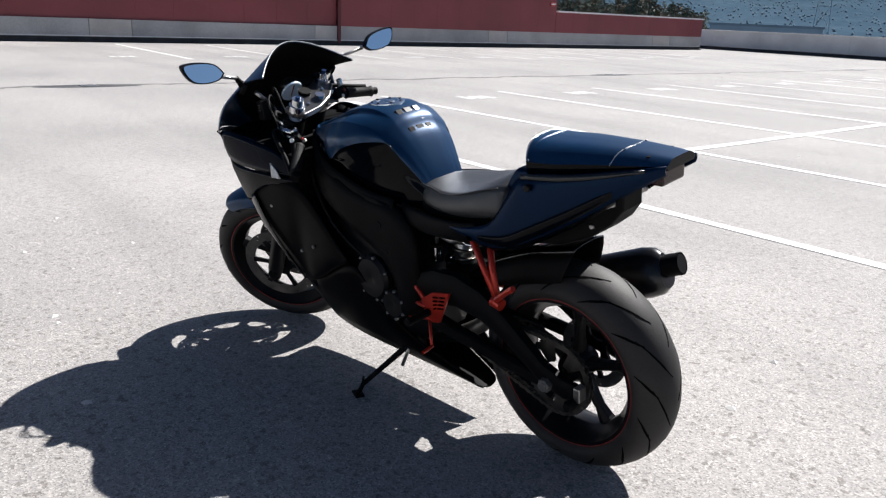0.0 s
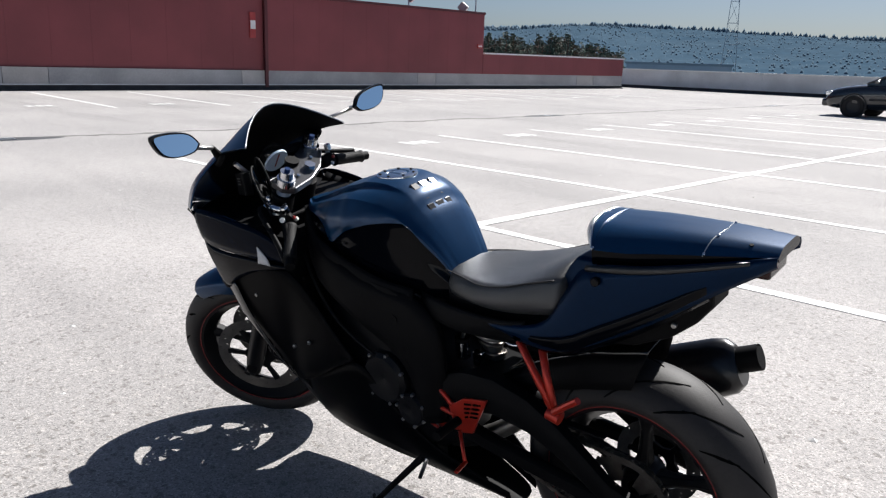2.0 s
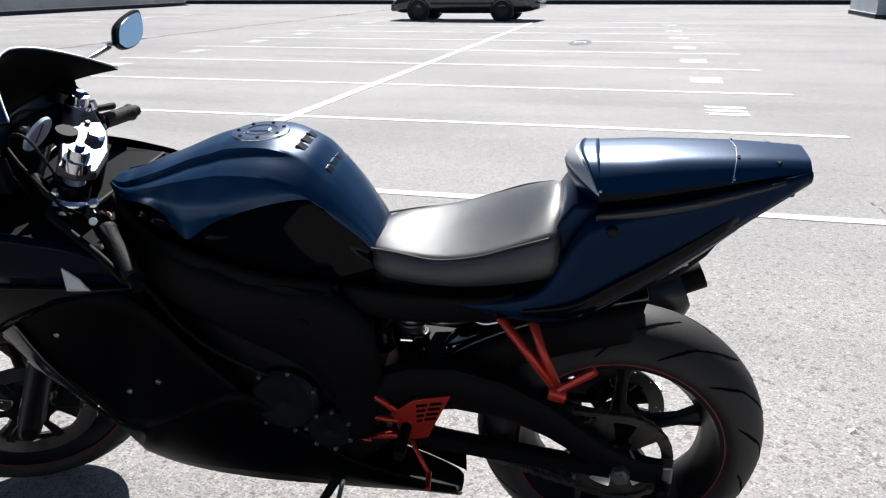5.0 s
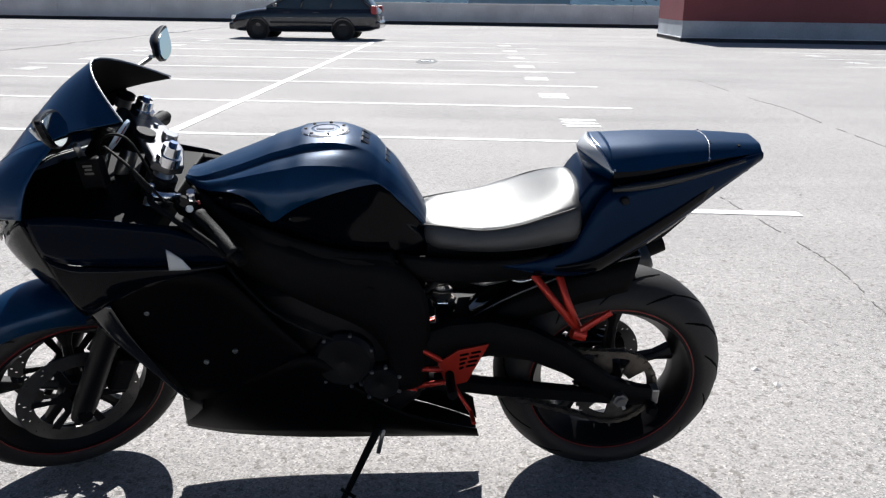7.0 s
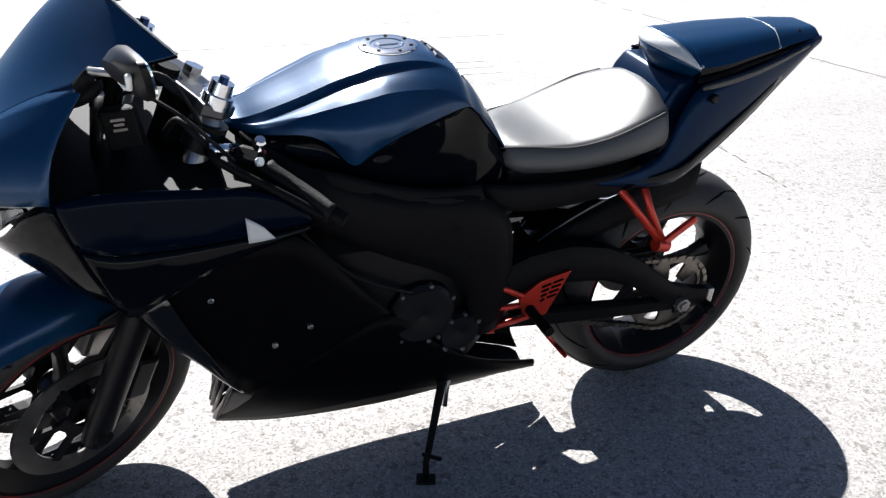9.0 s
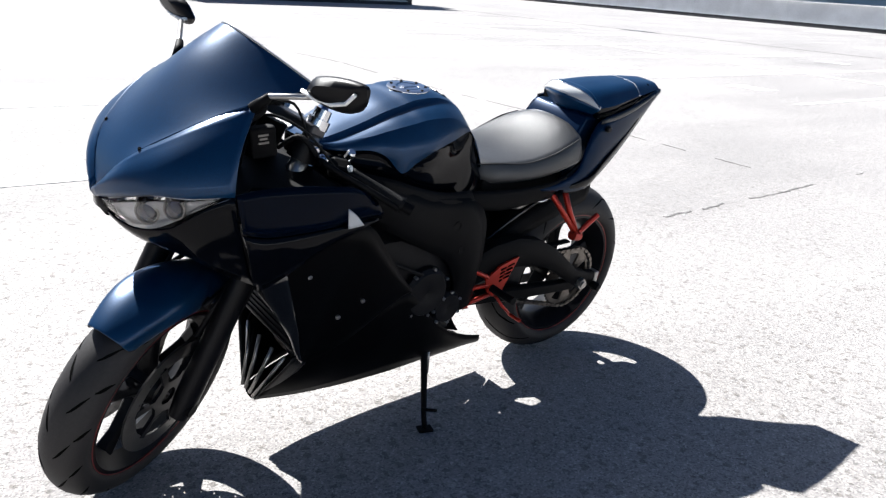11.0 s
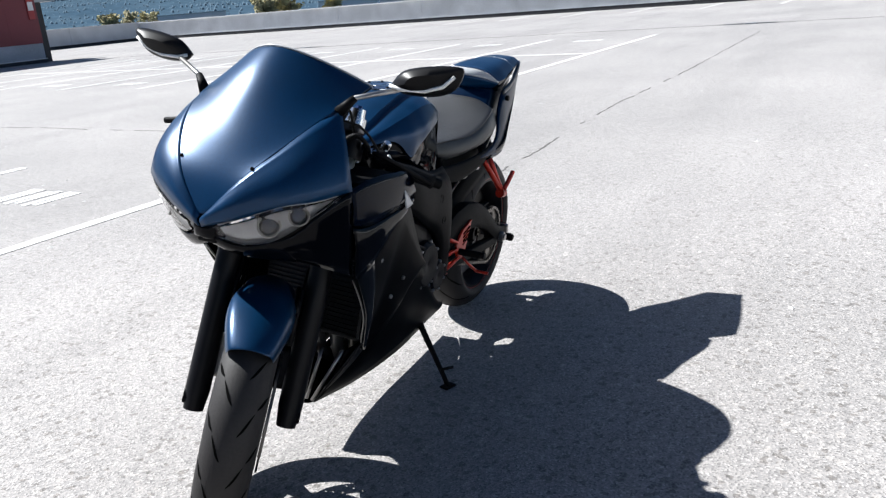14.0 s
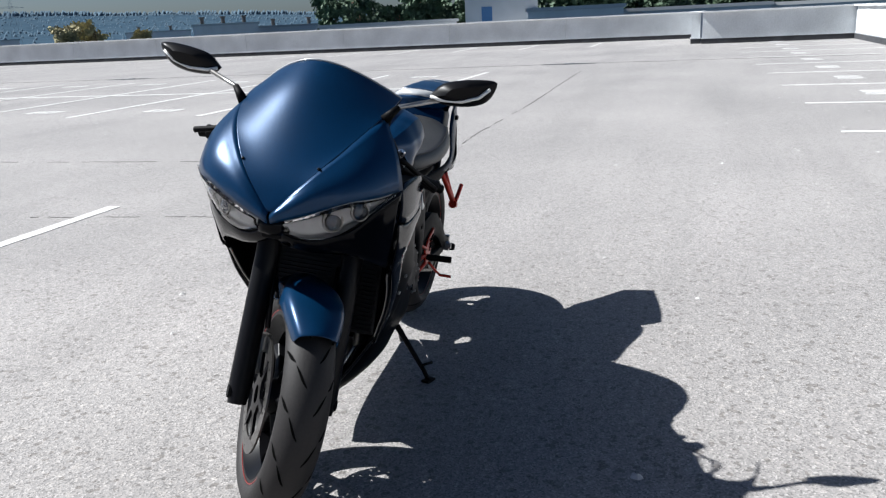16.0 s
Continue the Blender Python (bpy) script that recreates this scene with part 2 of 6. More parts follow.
def lathe(bm, profile, centre=(0, 0, 0), axis="y", n=48, mi=0, loop=False):
    """A turned body: profile of (offset along the axis, radius); loop joins the profile's end to its start."""
    c = Vector(centre)
    rings = []
    for k in range(n):
        a = 2 * math.pi * k / n
        ca, sa = math.cos(a), math.sin(a)
        ring = []
        for o, r in profile:
            p = {"y": (r * ca, o, r * sa), "x": (o, r * ca, r * sa), "z": (r * ca, r * sa, o)}[axis]
            ring.append(bm.verts.new(c + Vector(p)))
        rings.append(ring)
    m = len(profile)
    for k in range(n):
        a, b = rings[k], rings[(k + 1) % n]
        for i in range(m if loop else m - 1):
            j = (i + 1) % m
            bm.faces.new((a[i], a[j], b[j], b[i])).material_index = mi
    if not loop:
        for i, rev in ((0, True), (m - 1, False)):
            if profile[i][1] > 1e-6:
                ring = [r[i] for r in rings]
                bm.faces.new(ring[::-1] if rev else ring).material_index = mi
    return rings


def spline(pts, n):
    """Catmull-Rom through points, n steps a span."""
    P = [Vector(p) for p in pts]
    out = []
    for i in range(len(P) - 1):
        p0, p1, p2, p3 = P[max(i - 1, 0)], P[i], P[i + 1], P[min(i + 2, len(P) - 1)]
        for k in range(n):
            t = k / n
            out.append(0.5 * ((2 * p1) + (p2 - p0) * t + (2 * p0 - 5 * p1 + 4 * p2 - p3) * t * t + (3 * p1 - p0 - 3 * p2 + p3) * t ** 3))
    out.append(P[-1])
    return out


# ---- the roof deck ----
DECK = (-33.0, 40.0, -42.0, 6.1)
bm = bmesh.new()
box(bm, DECK[0], DECK[1], DECK[2], DECK[3], -0.5, 0.0)
floor = tagged(place("ground", bm, M_ASPHALT), "pale worn asphalt of a rooftop car park", "parking deck", kind="structure")


def road_line(x0, y0, x1, y1, width=0.1, top=0.004):
    """A painted line with slightly uneven edges, a thin film on the asphalt."""
    d = Vector((x1 - x0, y1 - y0, 0))
    length = d.length
    d.normalize()
    w = Vector((-d.y, d.x, 0))
    n = max(3, int(length / 0.25))
    rings = []
    for k in range(n + 1):
        p = Vector((x0, y0, 0)) + d * (length * k / n)
        a, b = width / 2 * random.uniform(0.92, 1.08), width / 2 * random.uniform(0.92, 1.08)
        rings.append([p + w * a + Vector((0, 0, 0.0005)), p + w * a + Vector((0, 0, top)), p - w * b + Vector((0, 0, top)), p - w * b + Vector((0, 0, 0.0005))])
    bm = bmesh.new()
    loft(bm, rings)
    return tagged(place("parking_line", bm, M_LINE), "worn white painted parking bay line on asphalt", "parking line", "parking bay lines", "structure")


def stall_number(x, y, turn, digits=3):
    """Painted bay number that cannot be read: worn bars."""
    top = empty("bay_number", pose(x, y, 0, 0, 0, turn))
    for k in range(digits):
        bm = bmesh.new()
        o = (k - 1) * 0.22
        box(bm, o - 0.072, o - 0.012, -0.2, 0.17, 0.0005, 0.004)
        box(bm, o + 0.012, o + 0.072, -0.17, 0.2, 0.0005, 0.004)
        box(bm, o - 0.075, o + 0.075, 0.16 - 0.18 * (k % 2), 0.2 - 0.18 * (k % 2), 0.0006, 0.0045)
        part("bar", bm, M_LINE, top)
    return tagged(top, "worn white painted bay number on asphalt", "bay number", "bay numbers")


ROW = 2.56
for k in range(9):                       # the double row beside the motorcycle
    y = -2.96 - ROW * k
    x0 = -1.68 + 0.09 * k
    road_line(x0, y, x0 + 10.45, y + 0.02)
    if k:
        stall_number(x0 + 0.79, y + 1.35, 90)
        stall_number(x0 + 9.75, y + 1.15, -90)
road_line(3.3, -2.88, 3.82, -23.5, 0.12, 0.006)
for k in range(8):                       # the double row behind it
    y = -3.65 - 2.45 * k
    road_line(-7.35, y, -15.3, y - 0.02)
    if k:
        stall_number(-8.2, y + 1.2, -90)
        stall_number(-14.4, y + 1.2, 90)
road_line(-11.3, -3.6, -11.3, -20.8, 0.12, 0.006)
for k in range(9):                       # bays along the far parapet
    x = -5.36 - 2.5 * k
    if x > -26:
        road_line(x, 2.42 - 0.06 * k, x, 5.7)
        stall_number(x - 1.2, 3.4, 180)
for k in range(9):                       # bays at the red building
    y = -3.4 - 2.85 * k
    road_line(17.2, y - 2.5, 24.2, y - 2.9)
    stall_number(18.2, y - 1.2, -90)
for k in range(9):                       # bays at the west parapet
    y = -3.0 - 2.7 * k
    road_line(-31.8, y, -27.8, y + 0.05)


def tar_seam(pts, width, name="tar_seam", label="dark cracked seam in the asphalt"):
    bm = bmesh.new()
    rings = []
    P = spline(pts, 60)
    seed = random.uniform(0, 50)
    for k, p in enumerate(P):
        if width < 0.05 and noise.noise((k * 0.11, seed, 0.0)) < -0.16:
            if len(rings) > 1:
                loft(bm, rings)
            rings = []
            continue
        d = (P[min(k + 1, len(P) - 1)] - P[max(k - 1, 0)]).normalized()
        w = Vector((-d.y, d.x, 0)) * width * random.uniform(0.25, 0.75)
        o = Vector((-d.y, d.x, 0)) * (random.uniform(-0.5, 0.5) + 1.5 * noise.noise((k * 0.21, seed, 7.0))) * width
        rings.append([p + o + w + Vector((0, 0, 0.0006)), p + o + w + Vector((0, 0, 0.003)), p + o - w + Vector((0, 0, 0.003)), p + o - w + Vector((0, 0, 0.0006))])
    if len(rings) > 1:
        loft(bm, rings)
    return tagged(place(name, bm, M_TAR), label, "seam", kind="structure")


tar_seam([(-1.8, -0.95, 0), (-2.96, -1.02, 0), (-5.2, -1.18, 0), (-8.0, -1.2, 0), (-11.5, -1.32, 0), (-15.0, -1.43, 0)], 0.014)
tar_seam([(-3.3, -12.0, 0), (-3.4, -9.4, 0), (-3.5, -8.3, 0), (-3.45, -7.0, 0), (-3.45, -5.3, 0), (-3.55, -3.4, 0), (-3.52, -1.6, 0)], 0.012)
tar_seam([(-1.3, -3.4, 0), (-1.4, -2.6, 0), (-1.47, -1.9, 0), (-1.4, -1.1, 0)], 0.007)
tar_seam([(11.3, 2.0, 0), (11.4, -1.9, 0), (11.6, -14.3, 0), (11.7, -28.0, 0), (11.9, -40, 0)], 0.13)
tar_seam([(-17.6, 5.0, 0), (-17.6, -2.1, 0), (-17.0, -15.0, 0), (-16.9, -24.0, 0)], 0.09)


def drain(x, y, along=0.0):
    top = empty("floor_drain", pose(x, y, 0, 0, 0, along))
    bm = bmesh.new()
    lathe(bm, [(0.001, 0.0), (0.006, 0.3), (0.006, 0.42), (0.001, 0.5)], axis="z", n=14)
    for v in bm.verts:
        v.co.x *= 0.45
        v.co.y *= 1.6
    part("damp_stain", bm, M_MEMBRANE, top)
    bm = boxes(*[(-0.1, 0.1, -0.11 + 0.05 * i, -0.09 + 0.05 * i, 0.006, 0.014) for i in range(5)], (-0.12, -0.1, -0.12, 0.12, 0.006, 0.014), (0.1, 0.12, -0.12, 0.12, 0.006, 0.014))
    part("grate", bm, M_GALV, top)
    return tagged(top, "small iron floor drain in a dark damp patch", "drain", "floor drains")


for x, y in ((11.6, -14.3), (11.8, -28.0), (11.35, -1.9), (-17.6, -2.1), (-16.95, -15.0), (1.6, -15.4)):
    drain(x, y)


def stains():
    """Scattered small pale specks and grit on the deck."""
    bm = bmesh.new()
    for k in range(420):
        x, y = random.uniform(-12, 8), random.uniform(-14, 5)
        r = random.uniform(0.006, 0.022)
        a0 = random.random() * 6
        ring = [bm.verts.new((x + r * math.cos(a0 + a) * random.uniform(0.6, 1.2), y + r * math.sin(a0 + a) * random.uniform(0.6, 1.2), 0.0008)) for a in (0, 1.25, 2.5, 3.75, 5.0)]
        top = bm.verts.new((x, y, r * 0.5))
        for i in range(5):
            bm.faces.new((ring[i], ring[(i + 1) % 5], top))
    return tagged(place("grit", bm, M_CONC_L), "pale grit and small stones scattered on asphalt", "grit", kind="stuff")


stains()


# ---- red building, stair block and parapets ----
def cladding(bm, x0, x1, y0, y1, z0, z1, along, step=1.2):
    """Sheet cladding in upright panels with fine recessed joints; along is the axis of its length."""
    a0, a1 = (y0, y1) if along == "y" else (x0, x1)
    n = max(1, round((a1 - a0) / step))
    for k in range(n):
        p, q = a0 + (a1 - a0) * k / n + 0.002, a0 + (a1 - a0) * (k + 1) / n - 0.002
        if along == "y":
            box(bm, x0, x1, p, q, z0, z1)
        else:
            box(bm, p, q, y0, y1, z0, z1)


WX = 25.2
red = empty("red_building", pose(WX, -16, 0))
BASE_H, TOP_H, LOW_H = 0.7, 3.45, 1.68
inv = Matrix.Translation((-WX, 16, 0))


def red_part(name, rows, mat, label="", bevel=0.0):
    bm = bmesh.new()
    for r in rows:
        box(bm, *r, m=inv)
    return part(name, bm, mat, red, label, bevel=bevel)


red_part("core_wall", [(WX + 0.2, WX + 9, -26.6, -2.4, 0, TOP_H - 0.05)], M_RED_TRIM)
red_part("low_wall", [(WX + 0.2, WX + 0.5, -38.4, -26.62, 0, LOW_H - 0.03)], M_RED_TRIM)
for nm, y0, y1, h in (("cladding", -14.8, -2.4, TOP_H), ("cladding", -26.6, -14.9, TOP_H), ("low_cladding", -38.4, -26.62, LOW_H)):
    bm = bmesh.new()
    o = 0.1 if y0 > -15.3 else 0.0
    cladding(bm, WX + o, WX + o + 0.08, y0, y1, BASE_H, h - 0.07, "y")
    bmesh.ops.transform(bm, matrix=inv, verts=bm.verts)
    part(nm, bm, M_RED, red, "dull red sheet cladding")
red_part("downpipe", [(WX - 0.06, WX + 0.02, -14.91, -14.79, 0.1, TOP_H)], M_RED_TRIM, "dark red downpipe")
red_part("roof_edge", [(WX - 0.04, WX + 9, -26.64, -14.85, TOP_H - 0.07, TOP_H + 0.03), (WX + 0.06, WX + 9, -14.84, -2.38, TOP_H - 0.06, TOP_H + 0.04)], M_RED_TRIM, "dark metal roof edge")
red_part("wall_coping", [(WX - 0.05, WX + 0.55, -38.45, -26.66, LOW_H - 0.07, LOW_H)], M_WHITE, "pale metal coping")
for y0, y1, mt in ((-38.4, -35.6, M_CONC), (-35.58, -34.1, M_CONC_L), (-34.08, -23.6, M_CONC), (-23.58, -22.5, M_CONC_L), (-22.48, -14.9, M_CONC), (-14.88, -13.85, M_CONC_L), (-13.83, -7.2, M_CONC), (-7.18, -5.9, M_CONC_L), (-5.88, -2.4, M_CONC)):
    red_part("plinth_panel", [(WX + 0.02, WX + 0.12, y0, y1, 0.2, BASE_H - 0.004)], mt)
red_part("flashing", [(WX - 0.02, WX + 0.1, -38.4, -2.4, 0.17, 0.2)], M_FLASH, "bright sheet metal strip")
red_part("felt_upstand", [(WX - 0.01, WX + 0.09, -38.4, -2.4, 0, 0.168), (WX - 0.12, WX - 0.012, -38.4, -2.4, 0, 0.05)], M_MEMBRANE, "black roofing felt upstand")
red_part("wall_bay", [(WX - 0.9, WX + 9, -2.36, 6.0, 0, 3.3)], M_DARK_GATE, "dark ramp enclosure")
tagged(red, "long red clad building with a concrete plinth", "building")


def sign_box(x, y, z, turn):
    top = empty("alarm_box", pose(x, y, z, 0, 0, turn))
    part("casing", boxes((-0.06, 0.0, -0.12, 0.12, -0.45, 0.45)), M_SIGN_RED, top, bevel=0.01)
    part("front_plate", boxes((-0.075, -0.061, -0.1, 0.1, -0.14, 0.16)), M_WHITE, top, "white plate")
    return tagged(top, "red box with a white plate on a wall", "wall box")


sign_box(WX + 0.098, -14.35, 2.3, 0)
sign_box(WX - 0.002, -26.3, 1.95, 0).scale = (1, 1.2, 0.2)


def roof_vent(x, y, z):
    top = empty("roof_vent", pose(x, y, z))
    bm = bmesh.new()
    lathe(bm, [(0, 0.26), (0.05, 0.3), (0.4, 0.3)], axis="z", n=20)
    part("cowl", bm, M_DARK_GATE, top)
    bm = bmesh.new()
    tube(bm, [(0, 0, 0.4), (0, 0, 0.62)], 0.05)
    lathe(bm, [(0.6, 0.42), (0.66, 0.44), (0.7, 0.1)], axis="z", n=20)
    part("rain_cap", bm, M_GALV, top)
    return tagged(top, "dark round roof vent with a rain cap", "vent")


roof_vent(WX + 2.0, -18.6, TOP_H)


def floodlight(x, y, z, h, turn):
    top = empty("floodlight", pose(x, y, z, 0, 0, turn))
    bm = bmesh.new()
    tube(bm, [(0, 0, 0), (0, 0, h)], 0.035, 8)
    part("pole", bm, M_GALV, top)
    bm = bmesh.new()
    box(bm, -0.14, 0.14, -0.3, 0.1, -0.2, 0.2, m=pose(0, 0, h, 40, 0, 0))
    part("lamp_head", bm, M_GREY_PLASTIC, top, bevel=0.03)
    bm = bmesh.new()
    box(bm, -0.11, 0.11, -0.32, -0.303, -0.16, 0.16, m=pose(0, 0, h, 40, 0, 0))
    part("lens", bm, M_FLASH, top)
    return tagged(top, "grey floodlight on a thin pole", "floodlight", "roof floodlights")


floodlight(WX + 0.4, -26.4, TOP_H, 1.3, 140)
floodlight(WX + 2.5, -27.6, 1.6, 2.3, -60)
floodlight(WX + 3.5, -25.0, TOP_H, 0.8, -60)


def stair_block():
    x0, x1, y0, y1, h = -16.0, -6.3, -30.6, -26.6, 3.5
    top = empty("stair_block", pose((x0 + x1) / 2, (y0 + y1) / 2, 0))
    iv = Matrix.Translation((-(x0 + x1) / 2, -(y0 + y1) / 2, 0))

    def add(name, rows, mat, label=""):
        bm = bmesh.new()
        for r in rows:
            box(bm, *r, m=iv)
        return part(name, bm, mat, top, label)

    add("core_wall", [(x0 + 0.1, x1 - 0.1, y0 + 0.1, y1 - 0.1, 0, h - 0.04)], M_RED_TRIM)
    for a in ("front", "side", "back"):
        bm = bmesh.new()
        if a == "front":
            cladding(bm, x0, x1 - 0.085, y1 - 0.08, y1, 0.7, h - 0.08, "x")
        elif a == "side":
            cladding(bm, x1 - 0.08, x1, y0, y1, 0.7, h - 0.08, "y")
        else:
            cladding(bm, x0, x0 + 0.08, y0, y1 - 0.085, 0.7, h - 0.08, "y")
        bmesh.ops.transform(bm, matrix=iv, verts=bm.verts)
        part("cladding", bm, M_RED, top, "dull red sheet cladding")
    add("plinth", [(x0 + 0.02, x1 - 0.02, y0 + 0.02, y1 - 0.02, 0.16, 0.696)], M_PLINTH)
    add("flashing", [(x0 - 0.02, x1 + 0.02, y0 - 0.02, y1 + 0.02, 0.13, 0.156)], M_FLASH)
    add("felt_upstand", [(x0 - 0.01, x1 + 0.01, y0 - 0.01, y1 + 0.01, 0, 0.126)], M_MEMBRANE)
    add("roof_edge", [(x0 - 0.05, x1 + 0.05, y0 - 0.05, y1 + 0.05, h - 0.08, h + 0.04)], M_RED_TRIM)
    add("porch_wall", [(x0 - 0.55, x0 - 0.02, y1 - 1.6, y1 - 0.5, 0, 2.15)], M_DARK_GATE, "dark porch wall")
    add("porch_roof", [(x0 - 0.95, x0 + 0.0, y1 - 1.9, y1 - 0.2, 2.15, 2.3)], M_GALV, "small grey porch roof")
    return tagged(top, "red clad stair block with a concrete plinth", "building")


stair_block()
sign_box(-15.75, -26.595, 2.0, -90)


def parapet(name, x0, x1, y0, y1, h=1.08, face=0):
    """A concrete parapet in cast lengths, with a metal coping, a flashing strip and a felt upstand on the deck side."""
    top = empty(name, pose((x0 + x1) / 2, (y0 + y1) / 2, 0))
    iv = Matrix.Translation((-(x0 + x1) / 2, -(y0 + y1) / 2, 0))
    long_x = x1 - x0 > y1 - y0
    a0, a1 = (x0, x1) if long_x else (y0, y1)
    n = max(1, round((a1 - a0) / 5.0))
    for k in range(n):
        p, q = a0 + (a1 - a0) * k / n + 0.008, a0 + (a1 - a0) * (k + 1) / n - 0.008
        bm = bmesh.new()
        box(bm, *((p, q, y0, y1) if long_x else (x0, x1, p, q)), 0.0, h - 0.052, m=iv)
        part("wall_length", bm, M_PARAPET, top)
    bm = bmesh.new()
    box(bm, x0 - 0.1, x1 + 0.1, y0 - 0.1, y1 + 0.1, h - 0.05, h, m=iv)
    part("coping", bm, M_WHITE, top, "pale metal coping")
    for nm, z0, z1, d, mt in (("flashing", 0.17, 0.2, 0.03, M_FLASH), ("felt_upstand", 0.0, 0.168, 0.02, M_MEMBRANE)):
        bm = bmesh.new()
        box(bm, x0 - d, x1 + d, y0 - d, y1 + d, z0, z1, m=iv)
        part(nm, bm, mt, top)
    return tagged(top, "grey concrete parapet wall with a metal coping", "parapet", kind="structure")


parapet("wall_south", -32.9, 39.0, -42.0, -41.7, 1.12)
parapet("wall_west", -33.0, -32.7, -41.6, 0.6)
parapet("wall_step", -32.6, -27.2, 0.66, 0.96)
parapet("wall_west_near", -27.1, -26.8, 1.02, 5.8)
parapet("wall_north", -26.7, 24.0, 5.8, 6.1)


# ---- land beyond the roof ----
def ridge(az):
    table = [(-180, 0.5), (-165, 0.6), (-155, 0.7), (-150, 0.95), (-143, 1.3), (-134, 1.55), (-124, 1.5), (-110, 1.5), (-97, 1.7), (-85, 1.9), (-75, 2.0), (-66, 2.1), (-60, 2.3), (-56, 2.65), (-52, 2.4), (-48, 2.15), (-30, 2.0), (0, 1.2), (90, 1.0), (180, 0.5)]
    for (a, u), (b, v) in zip(table, table[1:]):
        if a <= az <= b:
            return u + (v - u) * (az - a) / (b - a)
    return 0.5


def slope(r):
    """How much of the hills' height the land has reached at the distance r."""
    table = [(0, 0), (250, 0), (500, 0.05), (800, 0.25), (1000, 0.42), (1150, 0.6), (1300, 0.8), (1450, 0.95), (1600, 1.0), (2600, 0.9), (4500, 0.3)]
    for (a, u), (b, v) in zip(table, table[1:]):
        if a <= r <= b:
            return u + (v - u) * (r - a) / (b - a)
    return 0.0


RADII = [0.0, 45, 70, 120, 250, 500, 800, 1000, 1150, 1300, 1450, 1600, 2600, 4500]


def ring_height(az, r):
    a, l = radians(az), slope(r)
    wob = noise.noise((math.cos(a) * r * 0.006, math.sin(a) * r * 0.006, 3.0)) * 0.14
    top = math.tan(radians(ridge(az))) * 1600 + 10
    return -9.0 + (top * max(0, l + (wob if l > 0.1 else 0)) if l else 0)


def land_height(az, r):
    """The land's height between two of its rings."""
    for p, q in zip(RADII, RADII[1:]):
        if p <= r <= q:
            return ring_height(az, p) + (ring_height(az, q) - ring_height(az, p)) * (r - p) / (q - p)
    return -9.0


def land():
    bm = bmesh.new()
    n = 240
    rings = []
    for r in RADII:
        ring = []
        for k in range(n):
            az = -180 + 360 * k / n
            a = radians(az)
            ring.append(bm.verts.new((r * math.cos(a), r * math.sin(a), ring_height(az, r))) if r else None)
        rings.append(ring)
    c = bm.verts.new((0, 0, -9.0))
    for k in range(n):
        j = (k + 1) % n
        bm.faces.new((c, rings[1][k], rings[1][j]))
        for a, b in zip(rings[1:], rings[2:]):
            bm.faces.new((a[k], b[k], b[j], a[j]))
    return tagged(place("ground_beyond", bm, M_LAND, True), "low land rising to wooded hills in haze-tinted colour", "land", kind="structure")


land()


def far_woods():
    """Tree tops over the hills' slopes and along their ridge."""
    bm = bmesh.new()
    for k in range(15000):
        az = random.uniform(-172, -25)
        a = radians(az)
        r = random.uniform(1440, 1590) if k < 4200 else 620 + 880 * random.random() ** 0.7
        z = land_height(az, r) - 3
        h = random.uniform(7, 12) if k < 4200 else random.uniform(3.6, 6)
        w = h * random.uniform(0.3, 0.45)
        x, y = r * math.cos(a), r * math.sin(a)
        base = [bm.verts.new((x + w * math.cos(b) * random.uniform(0.7, 1.2), y + w * math.sin(b) * random.uniform(0.7, 1.2), z + random.uniform(0, 2))) for b in (0, 1.25, 2.5, 3.75, 5.0)]
        mid = [bm.verts.new((x + w * 0.6 * math.cos(b), y + w * 0.6 * math.sin(b), z + h * 0.6)) for b in (0.4, 1.65, 2.9, 4.15, 5.4)]
        tip = bm.verts.new((x, y, z + h))
        for i in range(5):
            bm.faces.new((base[i], base[(i + 1) % 5], mid[i]))
            bm.faces.new((base[(i + 1) % 5], mid[(i + 1) % 5], mid[i]))
            bm.faces.new((mid[i], mid[(i + 1) % 5], tip))
    return tagged(place("far_woods", bm, M_HILL, True), "dense woods on the far hills in haze-tinted colour", "woods", kind="stuff")


far_woods()


def tuft(bm, c, r, n=10, flat=0.6):
    """A clump of small leaf faces."""
    for k in range(n):
        d = Vector((random.gauss(0, 1), random.gauss(0, 1), random.gauss(0, 1) * flat))
        d = d.normalized() * r * random.uniform(0.3, 1.0)
        p = Vector(c) + d
        u = Vector((random.gauss(0, 1), random.gauss(0, 1), random.gauss(0, 1))).normalized()
        v = u.orthogonal().normalized()
        s = r * random.uniform(0.25, 0.5)
        bm.faces.new([bm.verts.new(p + u * s), bm.verts.new(p + v * s), bm.verts.new(p - u * s), bm.verts.new(p - v * s)])


